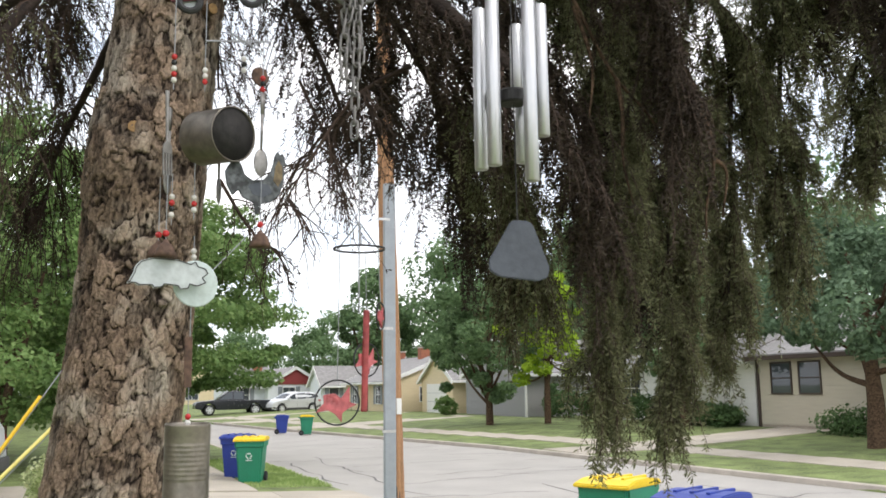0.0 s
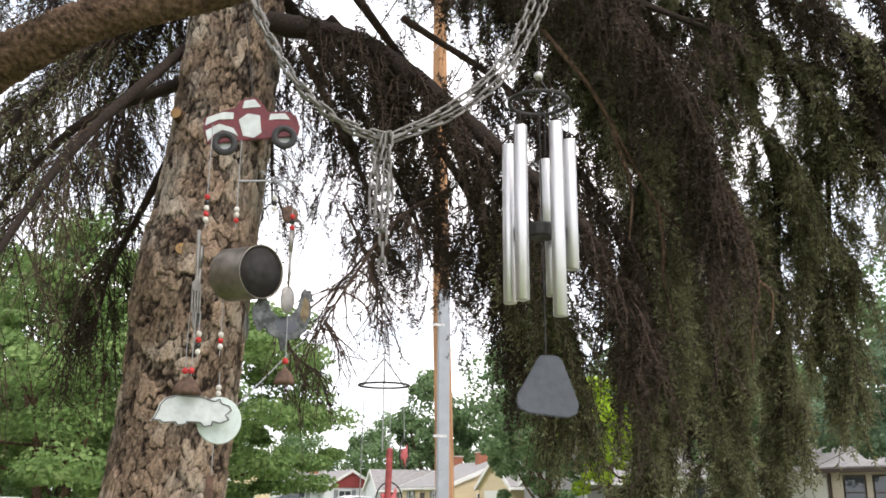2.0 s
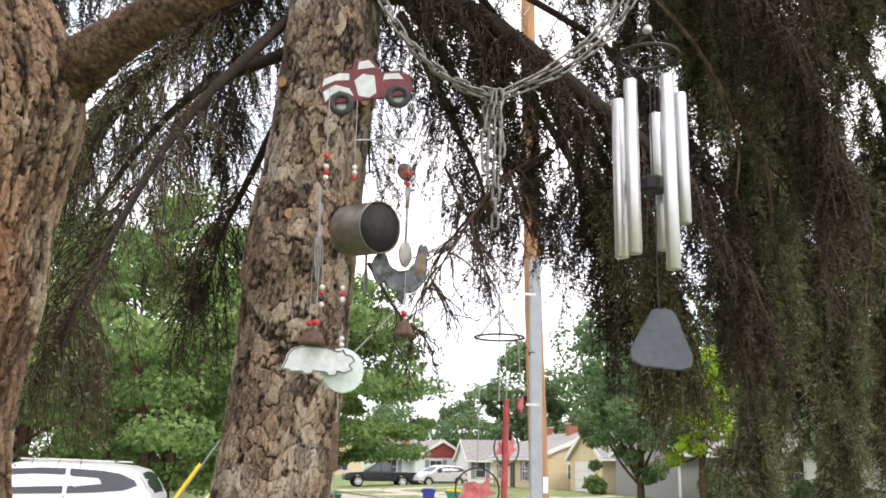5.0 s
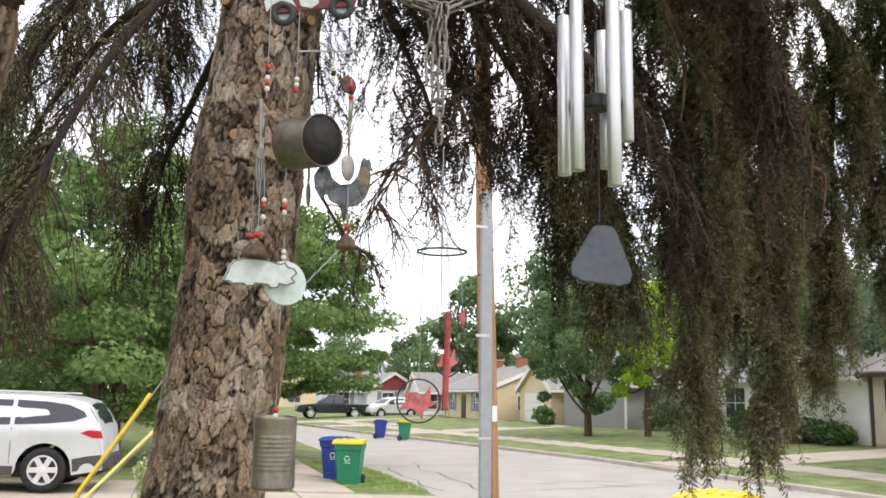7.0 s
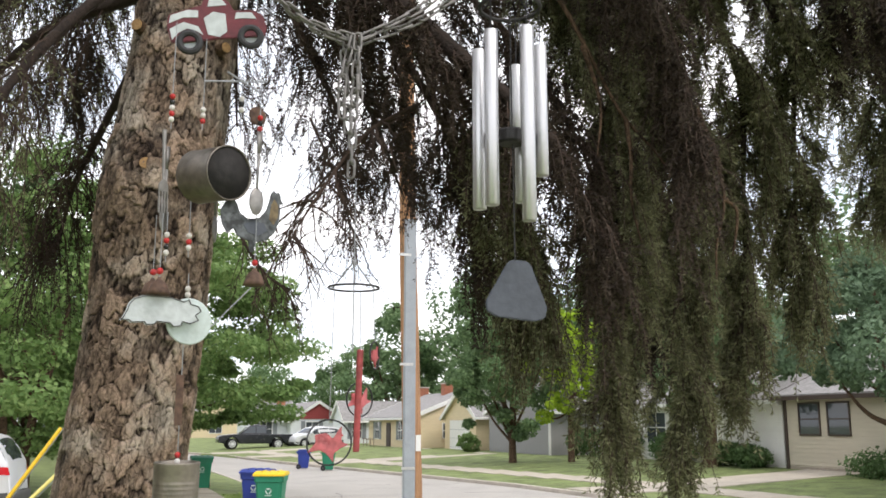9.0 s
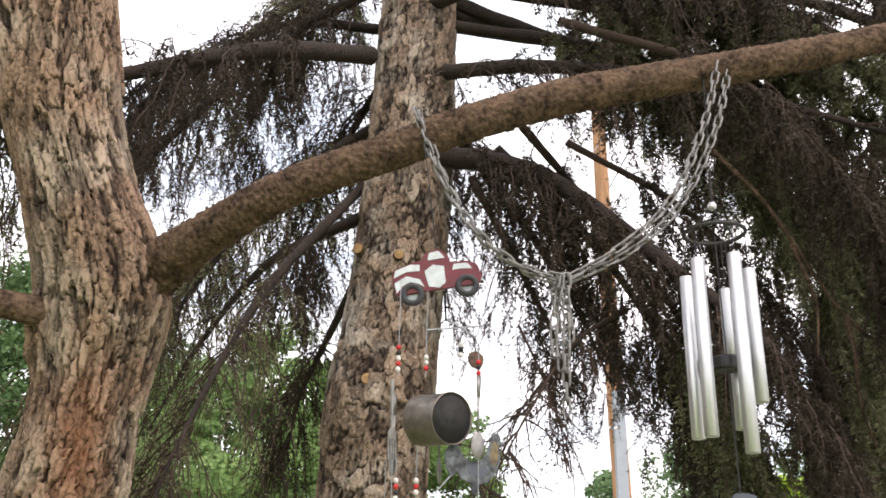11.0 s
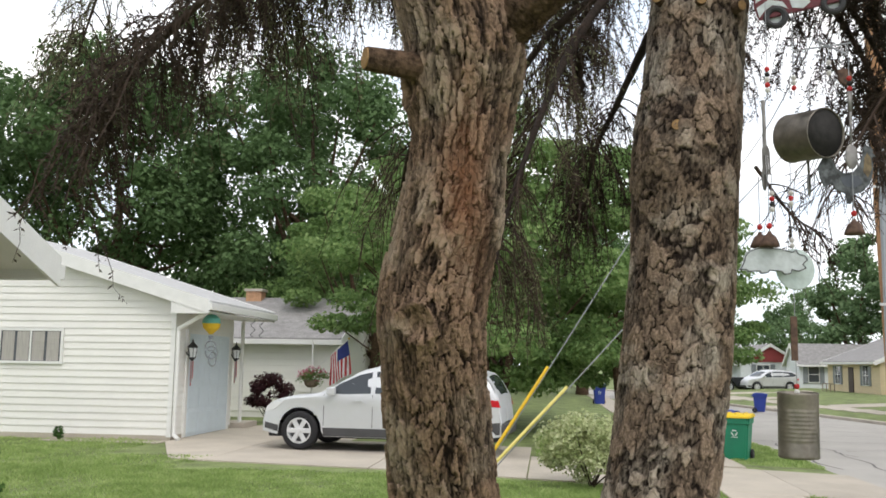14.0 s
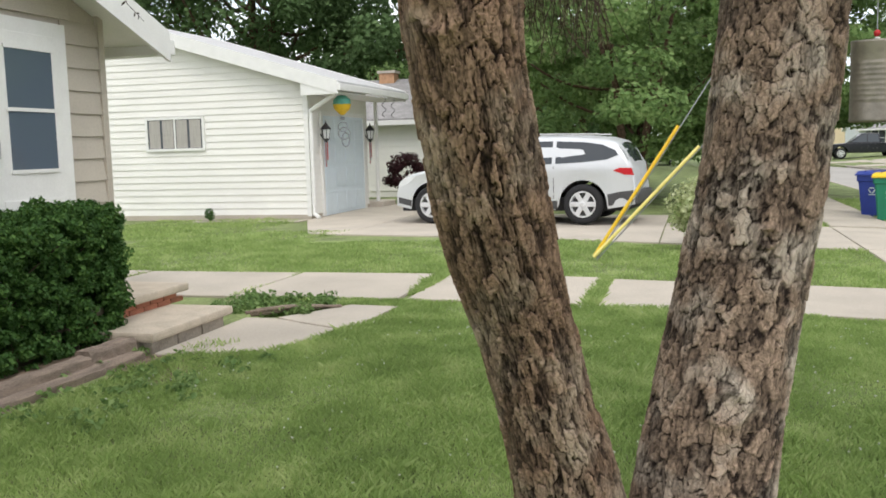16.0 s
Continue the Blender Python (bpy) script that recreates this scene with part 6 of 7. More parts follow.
        inlay("head_lamp", [(1.85, 0.93), (2.10, 0.92), (2.24, 0.82), (2.27, 0.72), (2.05, 0.78)], s, M_LAMPGLASS, 0.010)
        part("mirror", box(0.76, 0.94, s * 1.02 - 0.06, s * 1.02 + 0.06, 1.07, 1.22, 0.035), paint, car)
        part("roof_rail", rod((-1.75, s * 0.66, 1.66), (-0.1, s * 0.66, 1.70), 0.018, n=8), M_STEEL, car)
        for x0 in (-0.72, 0.24):
            inlay("door_handle", [(x0, 0.945), (x0 + 0.19, 0.945), (x0 + 0.19, 0.975), (x0, 0.975)], s, paint, 0.024)
        for x0 in (0.035, -0.955, 1.02):
            inlay("door_gap", [(x0 - 0.006, 0.47), (x0 + 0.006, 0.47), (x0 + 0.006, 1.08), (x0 - 0.006, 1.08)], s, M_PLASTIC, 0.0025)
        wheel(car, 1.51, s * 0.85, r, s)
        wheel(car, -1.51, s * 0.85, r, s)
    over("rear_window", -2.39, -2.17, 0.02, M_CARGLASS)
    over("windscreen", 0.42, 1.08, 0.03, M_CARGLASS)
    part("rear_bumper", box(-2.52, -2.3, -0.84, 0.84, 0.36, 0.60, 0.05), M_PLASTIC, car)
    part("front_bumper", box(2.2, 2.36, -0.74, 0.74, 0.34, 0.50, 0.05), M_PLASTIC, car)
    return car

suv((-3.50, 18.35, 0.03), 174, M_SILVER, "silver mid-size family SUV parked on the concrete drive")

def pickup(at, rz, paint, label):
    t = thing("pickup_truck", at, label, "car", rz=rz)
    lo = lambda z: 0.97 - 0.06 * max(0.0, 0.6 - z)
    hi = lambda z: 0.93 - 0.3 * (z - 1.1)
    body = [(-2.85, 0.55), (-2.88, 1.12), (1.0, 1.14), (1.2, 1.16), (2.5, 1.06), (2.78, 0.95), (2.82, 0.5)] + arch(1.75, 0.4, 0.5, 0.42) + [(1.0, 0.42), (-1.2, 0.42)] + arch(-1.75, 0.4, 0.5, 0.42)
    part("body", profile_solid(body, lo, 0.04), paint, t, smooth=True)
    part("cabin", profile_solid([(-0.95, 1.1), (-0.85, 1.80), (-0.2, 1.87), (0.35, 1.82), (1.2, 1.14)], hi, 0.05), paint, t, smooth=True)
    for s in (-1, 1):
        part("side_window", side_panel([(-0.82, 1.2), (-0.76, 1.74), (-0.08, 1.78), (-0.08, 1.2)], hi, s), M_GLASS, t)
        part("side_window", side_panel([(0.0, 1.2), (0.0, 1.78), (0.32, 1.74), (1.0, 1.2)], hi, s), M_GLASS, t)
        for x in (-1.75, 1.75):
            wheel(t, x, s * 0.86, 0.4, s)
    part("tailgate_lamp", box(-2.90, -2.84, -0.95, -0.75, 0.8, 1.05), M_TAIL, t)
    return t

pickup((11.9, 74.0, -0.1), 180, M_BLACKPAINT, "black pickup truck parked on a far driveway")
suv((16.6, 74.0, -0.05), 205, M_SILVER, "white SUV parked beside the red-gabled house")
suv((-2.6, 62.0, 0.0), 90, M_BLACKPAINT, "dark car parked beyond the locust trees")

# ---- wheeled refuse carts ----
def cart(at, rz, body_mat, lid_mat, label, scale=1.0):
    c = thing("refuse_cart", at, label, "refuse cart", "wheeled carts put out along the street", rz=rz)
    bm = bmesh.new()
    rings = []
    for w, d, y, z in ((0.22, 0.24, 0.02, 0.05), (0.235, 0.255, 0.02, 0.09), (0.285, 0.325, 0.0, 0.80), (0.31, 0.35, 0.0, 0.81), (0.315, 0.355, 0.0, 0.93)):
        rings.append([bm.verts.new((sx * w, y + sy * d, z)) for sx, sy in ((-1, -1), (1, -1), (1, 1), (-1, 1))])
    for a, b in zip(rings, rings[1:]):
        for k in range(4):
            bm.faces.new((a[k], a[(k + 1) % 4], b[(k + 1) % 4], b[k]))
    bm.faces.new(rings[0][::-1])
    bm.faces.new(rings[-1])
    bmesh.ops.bevel(bm, geom=[e for e in bm.edges if abs(e.verts[0].co.z - e.verts[1].co.z) > 0.05], offset=0.04, segments=3, affect="EDGES")
    part("bin_body", bm, body_mat, c)
    lid = bmesh.new()
    prof = [(-0.40, 0.925), (-0.39, 0.965), (-0.2, 1.01), (0.1, 1.02), (0.33, 0.995), (0.37, 0.935)]
    left = [lid.verts.new((-0.335, y, z)) for y, z in prof]
    right = [lid.verts.new((0.335, y, z)) for y, z in prof]
    lid.faces.new(left)
    lid.faces.new(right[::-1])
    for i in range(6):
        j = (i + 1) % 6
        lid.faces.new((left[i], right[i], right[j], left[j]))
    bmesh.ops.recalc_face_normals(lid, faces=lid.faces[:])
    bmesh.ops.bevel(lid, geom=lid.edges[:], offset=0.012, segments=2, affect="EDGES")
    lid_ob = part("lid", lid, lid_mat, c)
    for x in (-0.17, 0.0, 0.17):
        part("lid_rib", box(x - 0.02, x + 0.02, -0.2, 0.3, 1.0, 1.03, 0.008), lid_mat, lid_ob)
    part("handle", rod((-0.25, 0.42, 0.90), (0.25, 0.42, 0.90), 0.016, n=10), body_mat, c)
    for s in (-1, 1):
        part("handle_bracket", box(s * 0.25 - 0.02, s * 0.25 + 0.02, 0.33, 0.43, 0.86, 0.92, 0.008), body_mat, c)
        w = part("wheel", lathe([(0.05, -0.03), (0.12, -0.03), (0.13, -0.02), (0.13, 0.02), (0.12, 0.03), (0.05, 0.03)], 24, m=pose(s * 0.27, 0.27, 0.13, 0, 90, 0)), M_TYRE, c)
        part("hub", lathe([(0.05, -0.032), (0.045, 0.036)], 14, m=pose(s * 0.27, 0.27, 0.13, 0, 90, 0)), M_PLASTIC, w)
    part("axle", rod((-0.27, 0.27, 0.13), (0.27, 0.27, 0.13), 0.014, n=8), M_IRON, c)
    mark = bmesh.new()
    for k in range(3):
        m = pose(0, -0.334, 0.62, 7, 0, 0) @ Matrix.Rotation(math.tau * k / 3, 4, "Y")
        plate([(-0.055, 0.035), (0.055, 0.035), (0.035, 0.06), (-0.035, 0.06)], 0.004, m=m, bm=mark)
    plate([(-0.07, -0.10), (0.07, -0.10), (0.07, -0.085), (-0.07, -0.085)], 0.004, m=pose(0, -0.328, 0.62, 7, 0, 0), bm=mark)
    part("emblem", mark, M_MARK, c, "pale printed emblem and bar")
    c.scale = (scale, scale, scale)
    return c

cart((5.95, 9.35, -0.36), -62, M_GREENBIN, M_YELLOWLID, "green wheeled cart with yellow lid at the kerb", 1.06)
cart((5.90, 7.75, -0.36), -66, M_BLUEBIN, M_BLUEBIN, "blue wheeled recycling cart at the kerb", 1.06)
cart((3.74, 20.3, -0.235), -20, M_GREENBIN, M_YELLOWLID, "green wheeled cart with yellow lid beside the drive")
cart((3.64, 21.45, -0.235), -25, M_BLUEBIN, M_BLUEBIN, "blue wheeled cart behind the green one")
cart((9.85, 45.6, -0.36), 75, M_BLUEBIN, M_BLUEBIN, "blue wheeled cart at the far kerb", 0.9)
cart((10.6, 43.6, -0.36), 75, M_GREENBIN, M_YELLOWLID, "green wheeled cart with yellow lid at the far kerb", 0.92)
cart((2.3, 46.0, -0.15), 0, M_BLUEBIN, M_BLUEBIN, "blue wheeled cart far down the verge")
cart((3.3, 30.0, -0.20), 0, M_GREENBIN, M_GREENBIN, "green wheeled cart half hidden behind the trees")

# ---- utility pole and its guys ----
pole = thing("utility_pole", (4.70, 13.6, -0.25), "brown wooden utility pole with a grey cable guard", "utility pole")
line = np.array([(0, 0, 0, 0.150), (-0.02, 0, 0.9, 0.147), (-0.06, 0, 2.5, 0.142), (-0.13, 0, 5.0, 0.134), (-0.18, 0, 8.0, 0.122), (-0.2, 0, 10.5, 0.112)])
mesh_np("shaft", *sweep(smooth_line(line, 8), 20, 0.012, 9), M_POLE, pole)
mesh_np("shaft_foot", *sweep(np.array([(0, 0, -0.1, 0.154), (-0.02, 0, 0.55, 0.151)]), 20, 0.01, 4), M_POLEDARK, pole)
part("cable_guard", box(-0.225, -0.045, -0.19, -0.09, 0.1, 5.2, 0.02), M_CONDUIT, pole)
pole.children[-1].matrix_basis = Matrix.Shear("XY", 4, (-0.0255, 0.0))
for z in (1.35, 2.9, 4.6):
    part("strap", box(-0.232 - 0.0255 * z, -0.02 - 0.0255 * z, -0.197, -0.185, z, z + 0.04), M_STEEL, pole)
part("tag", box(-0.03, 0.05, -0.158, -0.15, 1.62, 1.86), M_TRIM, pole, "small pale tag plate")
for nm, foot, mid, top, gm in (("guy_wire", (-1.37, 12.25, 0.0), (-0.29, 12.45, 1.72), (4.5, 13.45, 9.3), M_YELLOW), ("guy_wire", (-1.37, 12.22, 0.0), (-0.03, 12.50, 1.45), (4.55, 13.5, 6.4), M_YELLOWPALE)):
    g = thing(nm, foot, "steel guy wire with a yellow plastic guard", "guy wire", "pole guys")
    f0 = Vector(foot)
    part("guard", rod((0, 0, 0.03), Vector(mid) - f0, 0.023, 0.022, 12), gm, g, "yellow plastic guard tube")
    part("strand", rod((0, 0, -0.05), Vector(top) - f0, 0.008, n=6), M_WIRE, g)
for k, (z, x) in enumerate(((9.6, 3.4), (9.6, 5.1), (6.3, 4.5))):
    w = thing("overhead_wire", (0, 0, 0), "thin dark overhead cable along the street", "cable", "overhead cables")
    pts = [(x, 13.5, z - 0.25, 0.012), (x + 0.5, -5, z - 1.0, 0.012), (x + 1.0, -30, z - 0.3, 0.012)]
    mesh_np("cable", *sweep(smooth_line(pts, 10), 6), M_IRON, w)
    pts = [(x, 13.5, z - 0.25, 0.012), (x + 1.2, 35, z - 1.0, 0.012), (x - 1, 62, z - 0.3, 0.012)]
    mesh_np("cable", *sweep(smooth_line(pts, 10), 6), M_IRON, w)

# ---- garage front: banner lamp, flag, flowers ----
balloon = thing("hanging_ornament", (-7.78, 19.75, 2.55), "teal and yellow balloon-shaped hanging ornament", "ornament")
part("balloon_top", lathe([(0.004, 0.17), (0.08, 0.16), (0.15, 0.09), (0.165, 0.0)], 16), mat("teal_ornament", (0.12, 0.42, 0.36), 0.5), balloon)
part("balloon_bottom", lathe([(0.165, 0.0), (0.14, -0.09), (0.07, -0.16), (0.03, -0.2)], 16), M_YELLOW, balloon)
part("basket", lathe([(0.035, -0.3), (0.045, -0.24), (0.045, -0.23)], 10), M_CONDUIT, balloon)
part("hanger", rod((0, 0, 0.16), (0, 0, 0.34), 0.005, n=6), M_WIRE, balloon)
balloon.scale = (1.25, 1.25, 1.2)
for k in range(3):
    part("streamer", torus(0.09 + 0.02 * k, 0.014, 20, 6, m=pose(0.0, 0.06 * k, -0.42 - 0.12 * k, 90, 0, 40 * k)), M_CONDUIT, balloon)
for k, yy in enumerate((22.0, 21.7)):
    hook = thing("shepherd_hook", (-7.55, yy + 1.0 * k, 2.79), "black wrought spiral hook hanging under the eave", "hook", "eave hooks")
    pts = [(0.05 * math.sin(q * 1.6), 0, -0.06 * q, 0.008) for q in np.linspace(0, 8, 26)]
    mesh_np("spiral", *sweep(pts, 6), M_IRON, hook)

flag = thing("flag", (-6.74, 25.3, 1.55), "striped flag on a white staff leaning from a porch post", "flag")
part("staff", rod((0, 0, 0), (0.92, -0.1, 0.82), 0.016, n=8), M_TRIM, flag)
part("finial", ball((0.94, -0.1, 0.84), 0.03), M_YELLOW, flag)
M_FLAGRED, M_FLAGWHITE, M_FLAGBLUE = mat("flag_red", (0.50, 0.03, 0.04), 0.8), mat("flag_white", (0.74, 0.74, 0.74), 0.8), mat("flag_blue", (0.03, 0.045, 0.20), 0.8)
def cloth(u, v):
    """A point of the hanging cloth; u along the staff side, v down the fly."""
    a = Vector((0.92, -0.1, 0.82)) * (0.98 - 0.55 * u)
    sag = Vector((0.03 * math.sin(7 * u + 2 * v), 0.07 * math.sin(9 * u + 3 * v) * v, -0.95 * v * (1 - 0.12 * u)))
    return a + sag + Vector((0.10 * v * (1 - u), 0, 0))
for k in range(13):
    bm = bmesh.new()
    rows = [[bm.verts.new(cloth(u, v)) for v in np.linspace(0.42 if k < 7 else 0.0, 1, 12)] for u in (k / 13, (k + 0.5) / 13, (k + 1) / 13)]
    for a, b in zip(rows, rows[1:]):
        for i in range(11):
            bm.faces.new((a[i], a[i + 1], b[i + 1], b[i]))
    part("stripe", bm, M_FLAGWHITE if k % 2 else M_FLAGRED, flag)
bm = bmesh.new()
rows = [[bm.verts.new(cloth(u, v)) for v in np.linspace(0, 0.42, 6)] for u in np.linspace(0, 7 / 13, 8)]
for a, b in zip(rows, rows[1:]):
    for i in range(5):
        bm.faces.new((a[i], a[i + 1], b[i + 1], b[i]))
part("canton", bm, M_FLAGBLUE, flag)

basket = thing("flower_basket", (-6.84, 25.2, 1.02), "hanging basket of pink and cream flowers", "flower basket")
part("pot", lathe([(0.10, 0.0), (0.18, 0.06), (0.21, 0.2), (0.2, 0.21)], 18), M_TIMBER, basket)
rng = np.random.default_rng(8)
cc = rng.standard_normal((22, 3)) * np.array([0.16, 0.16, 0.07]) + np.array([0, 0, 0.32])
mesh_np("foliage", *leaf_cloud(cc, np.full(22, 0.12), 900, 0.05, rng), M_LEAF_LOCUST, basket, smooth=False)["kind"] = "stuff"
M_FLOWER = leaf_mat("pink_petals", (0.60, 0.08, 0.22), (0.75, 0.45, 0.5), (0.5, 0.05, 0.1), 0.2)
mesh_np("blooms", *leaf_cloud(cc + np.array([0, -0.03, 0.08]), np.full(22, 0.1), 260, 0.055, rng), M_FLOWER, basket, smooth=False)["kind"] = "stuff"
part("post", rod((0, 0.05, -1.02), (0, 0.05, 1.3), 0.03, n=8), M_TRIM, basket)

# ---- hanging from the low limb ----
def link_mesh():
    pts = []
    for k in range(24):
        a = math.tau * k / 24
        pts.append((0.0085 * math.cos(a), 0, 0.0085 * math.sin(a) + (0.0125 if math.sin(a) >= 0 else -0.0125), 0.0031))
    pts.append(pts[0])
    pts.append(pts[1])
    v, f = sweep(pts, 6)
    me = mesh_np("chain_link", v, f, M_CHAIN)
    return me

link_ob = link_mesh()
LINK = link_ob.data
bpy.data.objects.remove(link_ob)

def chain(name, points, label, seed):
    """Links one by one along a curve, every second one turned."""
    c = thing(name, points[0], label, "chain")
    line = smooth_line([(*p, 0) for p in points], 60)[:, :3]
    s = np.concatenate([[0], np.cumsum(np.linalg.norm(np.diff(line, axis=0), axis=1))])
    rng = np.random.default_rng(seed)
    base = Vector(points[0])
    for k in range(int(s[-1] / 0.0335)):
        d = 0.0335 * (k + 0.5)
        p = Vector([float(np.interp(d, s, line[:, i])) for i in range(3)])
        q = Vector([float(np.interp(d + 0.01, s, line[:, i])) for i in range(3)])
        turn = (q - p).to_track_quat("Z", "Y").to_matrix().to_4x4() @ Matrix.Rotation(radians(90 * (k % 2) + rng.uniform(-18, 18) + 35), 4, "Z")
        shared("chain_link", LINK, c, Matrix.Translation(p - base) @ turn)
    return c

chain("chain", [(0.21, 1.90, 3.06), (0.27, 1.90, 2.90), (0.36, 1.90, 2.75), (0.47, 1.90, 2.66), (0.59, 1.90, 2.63)], "zinc chain looped over the low limb", 1)
chain("chain", [(0.225, 1.915, 3.06), (0.29, 1.915, 2.88), (0.38, 1.91, 2.73), (0.50, 1.91, 2.645), (0.60, 1.91, 2.62)], "zinc chain looped over the low limb", 2)
chain("chain", [(1.03, 1.90, 3.28), (0.98, 1.90, 3.10), (0.88, 1.90, 2.88), (0.75, 1.90, 2.74), (0.59, 1.90, 2.63)], "zinc chain looped over the low limb", 3)
chain("chain", [(1.07, 1.92, 3.28), (1.01, 1.91, 3.08), (0.90, 1.91, 2.86), (0.76, 1.91, 2.72), (0.60, 1.91, 2.63)], "zinc chain looped over the low limb", 4)
for k, (x, zb) in enumerate(((0.585, 2.30), (0.56, 2.42), (0.60, 2.46), (0.575, 2.40))):
    chain("chain", [(0.59 - 0.01 * k, 1.895 + 0.008 * k, 2.64), (x, 1.9 + 0.008 * k, (2.64 + zb) / 2), (x - 0.004, 1.9, zb)], "loose zinc chain end hanging down", 10 + k)

# tubular wind chime
chime = thing("wind_chime", (0.985, 1.92, 2.86), "large wind chime with satin aluminium tubes and slate-grey sail", "wind chime")
part("hanger_bead", ball((0, 0, 0.0), 0.012, 12), M_STEEL, chime)
part("hanger_cord", rod((0, 0, 0), (0.01, 0, 0.42), 0.0018, n=5), M_DARKWOOD, chime)
part("support_ring", torus(0.075, 0.005, 36, 8, m=pose(0, 0, -0.075)), M_DARKWOOD, chime)
for k in range(3):
    a = math.tau * k / 3 + 0.4
    part("ring_cord", rod((0, 0, 0), (0.075 * math.cos(a), 0.075 * math.sin(a), -0.075), 0.0015, n=5), M_IRON, chime)
for side, deep, zt, zb in ((-0.078, 0.0, 2.675, 2.27), (-0.044, -0.06, 2.70, 2.265), (-0.052, 0.055, 2.665, 2.30), (0.012, 0.05, 2.65, 2.475), (0.042, -0.06, 2.705, 2.225), (0.072, 0.025, 2.69, 2.355), (0.022, 0.068, 2.60, 2.30)):
    x, y = 0.891 * side + 0.454 * deep, -0.454 * side + 0.891 * deep
    tube = lathe([(0.0155, zb - 2.86), (0.0168, zb - 2.858), (0.0168, zt - 2.862), (0.0155, zt - 2.86), (0.0135, zt - 2.862), (0.0135, zb - 2.85)], 24, m=pose(x, y, 0))
    part("tube", tube, M_ALU, chime, smooth=True)
    part("tube_cord", rod((x, y, -0.075), (x, y, zt - 2.85), 0.0014, n=5), M_IRON, chime)
part("clapper", lathe([(0.03, -0.43), (0.034, -0.425), (0.034, -0.40), (0.03, -0.395)], 24), M_DARKWOOD, chime)
part("sail_cord", rod((0, 0, -0.08), (0.005, 0, -0.74), 0.0016, n=5), M_IRON, chime)
part("sail", plate([(-0.018, 0.0), (-0.03, -0.006), (-0.082, -0.105), (-0.078, -0.13), (-0.05, -0.142), (0.05, -0.146), (0.078, -0.136), (0.082, -0.11), (0.032, -0.008), (0.018, 0.0)], 0.009, 0.003, m=pose(0.015, 0, -0.715, 0, 4, -14) @ Matrix.Diagonal((0.9, 1, 0.98, 1))), M_SLATE, chime, "slate-grey rounded triangular wind catcher")

# ring mobile of painted birds
ring = thing("bird_mobile", (0.593, 1.9, 2.115), "wire ring mobile with faded red birds and a red tube", "mobile")
part("hook_cord", rod((0, 0, 0), (0.0, 0, 0.18), 0.0014, n=5), M_WIRE, ring)
part("hoop", torus(0.055, 0.0025, 40, 6, m=pose(0, 0, -0.06)), M_IRON, ring)
for k in range(3):
    a = math.tau * k / 3 + 0.3
    part("hoop_cord", rod((0, 0, 0), (0.055 * math.cos(a), 0.055 * math.sin(a), -0.06), 0.0018, n=5), M_WIRE, ring)
part("centre_cord", rod((0, 0, 0), (0, 0, -0.2), 0.0016, n=5), M_WIRE, ring)
part("red_tube", lathe([(0.0060, -0.41), (0.0070, -0.408), (0.0070, -0.196), (0.0060, -0.194)], 16, m=pose(0.022, 0, 0, 0, 1.5, 0)), M_REDPAINT, ring, "faded red painted tube")
def bird(m):
    """A bird in a hoop: body, two wings and a tail."""
    bm = plate([(-0.022, 0.006), (-0.006, 0.012), (0.004, 0.006), (0.012, 0.026), (0.017, 0.004), (0.028, 0.003), (0.018, -0.004), (0.010, -0.013), (0.012, -0.026), (0.0, -0.016), (-0.010, -0.013), (-0.027, -0.02), (-0.018, -0.004)], 0.004, 0.001, m=m)
    return bm
for x, z, R, rz in ((0.052, -0.205, 0.030, 55), (0.020, -0.30, 0.036, 25), (-0.045, -0.39, 0.047, -10)):
    h = part("bird_hoop", torus(R, 0.0018, 32, 6, m=pose(x, 0.01, z, 90, 0, rz)), M_IRON, ring)
    part("bird", bird(pose(x, 0.01, z, 0, 12, rz) @ Matrix.Scale(R / 0.031, 4)), M_PINK, h, "sun-bleached red bird cut-out")
    part("bird_cord", rod((x, 0.01, z + R), (x * 0.9, 0.01, -0.06), 0.001, n=5), M_WIRE, h)

# kitchen-ware mobile
kit = thing("kitchenware_mobile", (0.275, 1.9, 2.62), "homemade mobile of cans, cutlery, bells and painted animal plaques", "mobile")
tilt = pose(0.0, 0, 0.0, 0, -11, -8) @ Matrix.Scale(1.28, 4)
truck_shape = [(-0.080, -0.028), (-0.083, 0.0), (-0.078, 0.022), (-0.045, 0.030), (-0.022, 0.034), (-0.015, 0.046), (0.012, 0.05), (0.026, 0.034), (0.030, 0.020), (0.062, 0.018), (0.078, 0.008), (0.082, -0.014), (0.076, -0.03)]
tr = part("truck_plaque", plate(truck_shape, 0.006, 0.0015, m=tilt), mat("dark_red_enamel", (0.13, 0.02, 0.026), 0.45, var=0.2, scale=40), kit, "stamped tin plaque of an old pickup")
for pts in ([(-0.079, 0.006), (-0.074, 0.020), (-0.045, 0.027), (-0.028, 0.024), (-0.030, 0.012), (-0.055, 0.014)], [(-0.018, -0.020), (-0.021, 0.010), (-0.004, 0.020), (0.016, 0.014), (0.014, -0.018), (0.0, -0.026)], [(0.030, 0.004), (0.034, 0.015), (0.060, 0.013), (0.066, 0.001), (0.045, 0.004)], [(-0.012, 0.030), (-0.007, 0.044), (0.011, 0.045), (0.020, 0.030)], [(-0.078, -0.024), (-0.079, -0.004), (-0.055, 0.006), (-0.032, -0.004), (-0.026, -0.020), (-0.036, -0.012), (-0.050, -0.006), (-0.066, -0.012)]):
    part("pale_panel", plate(pts, 0.0085, m=tilt), M_ENAMEL, tr, "chipped pale paint")
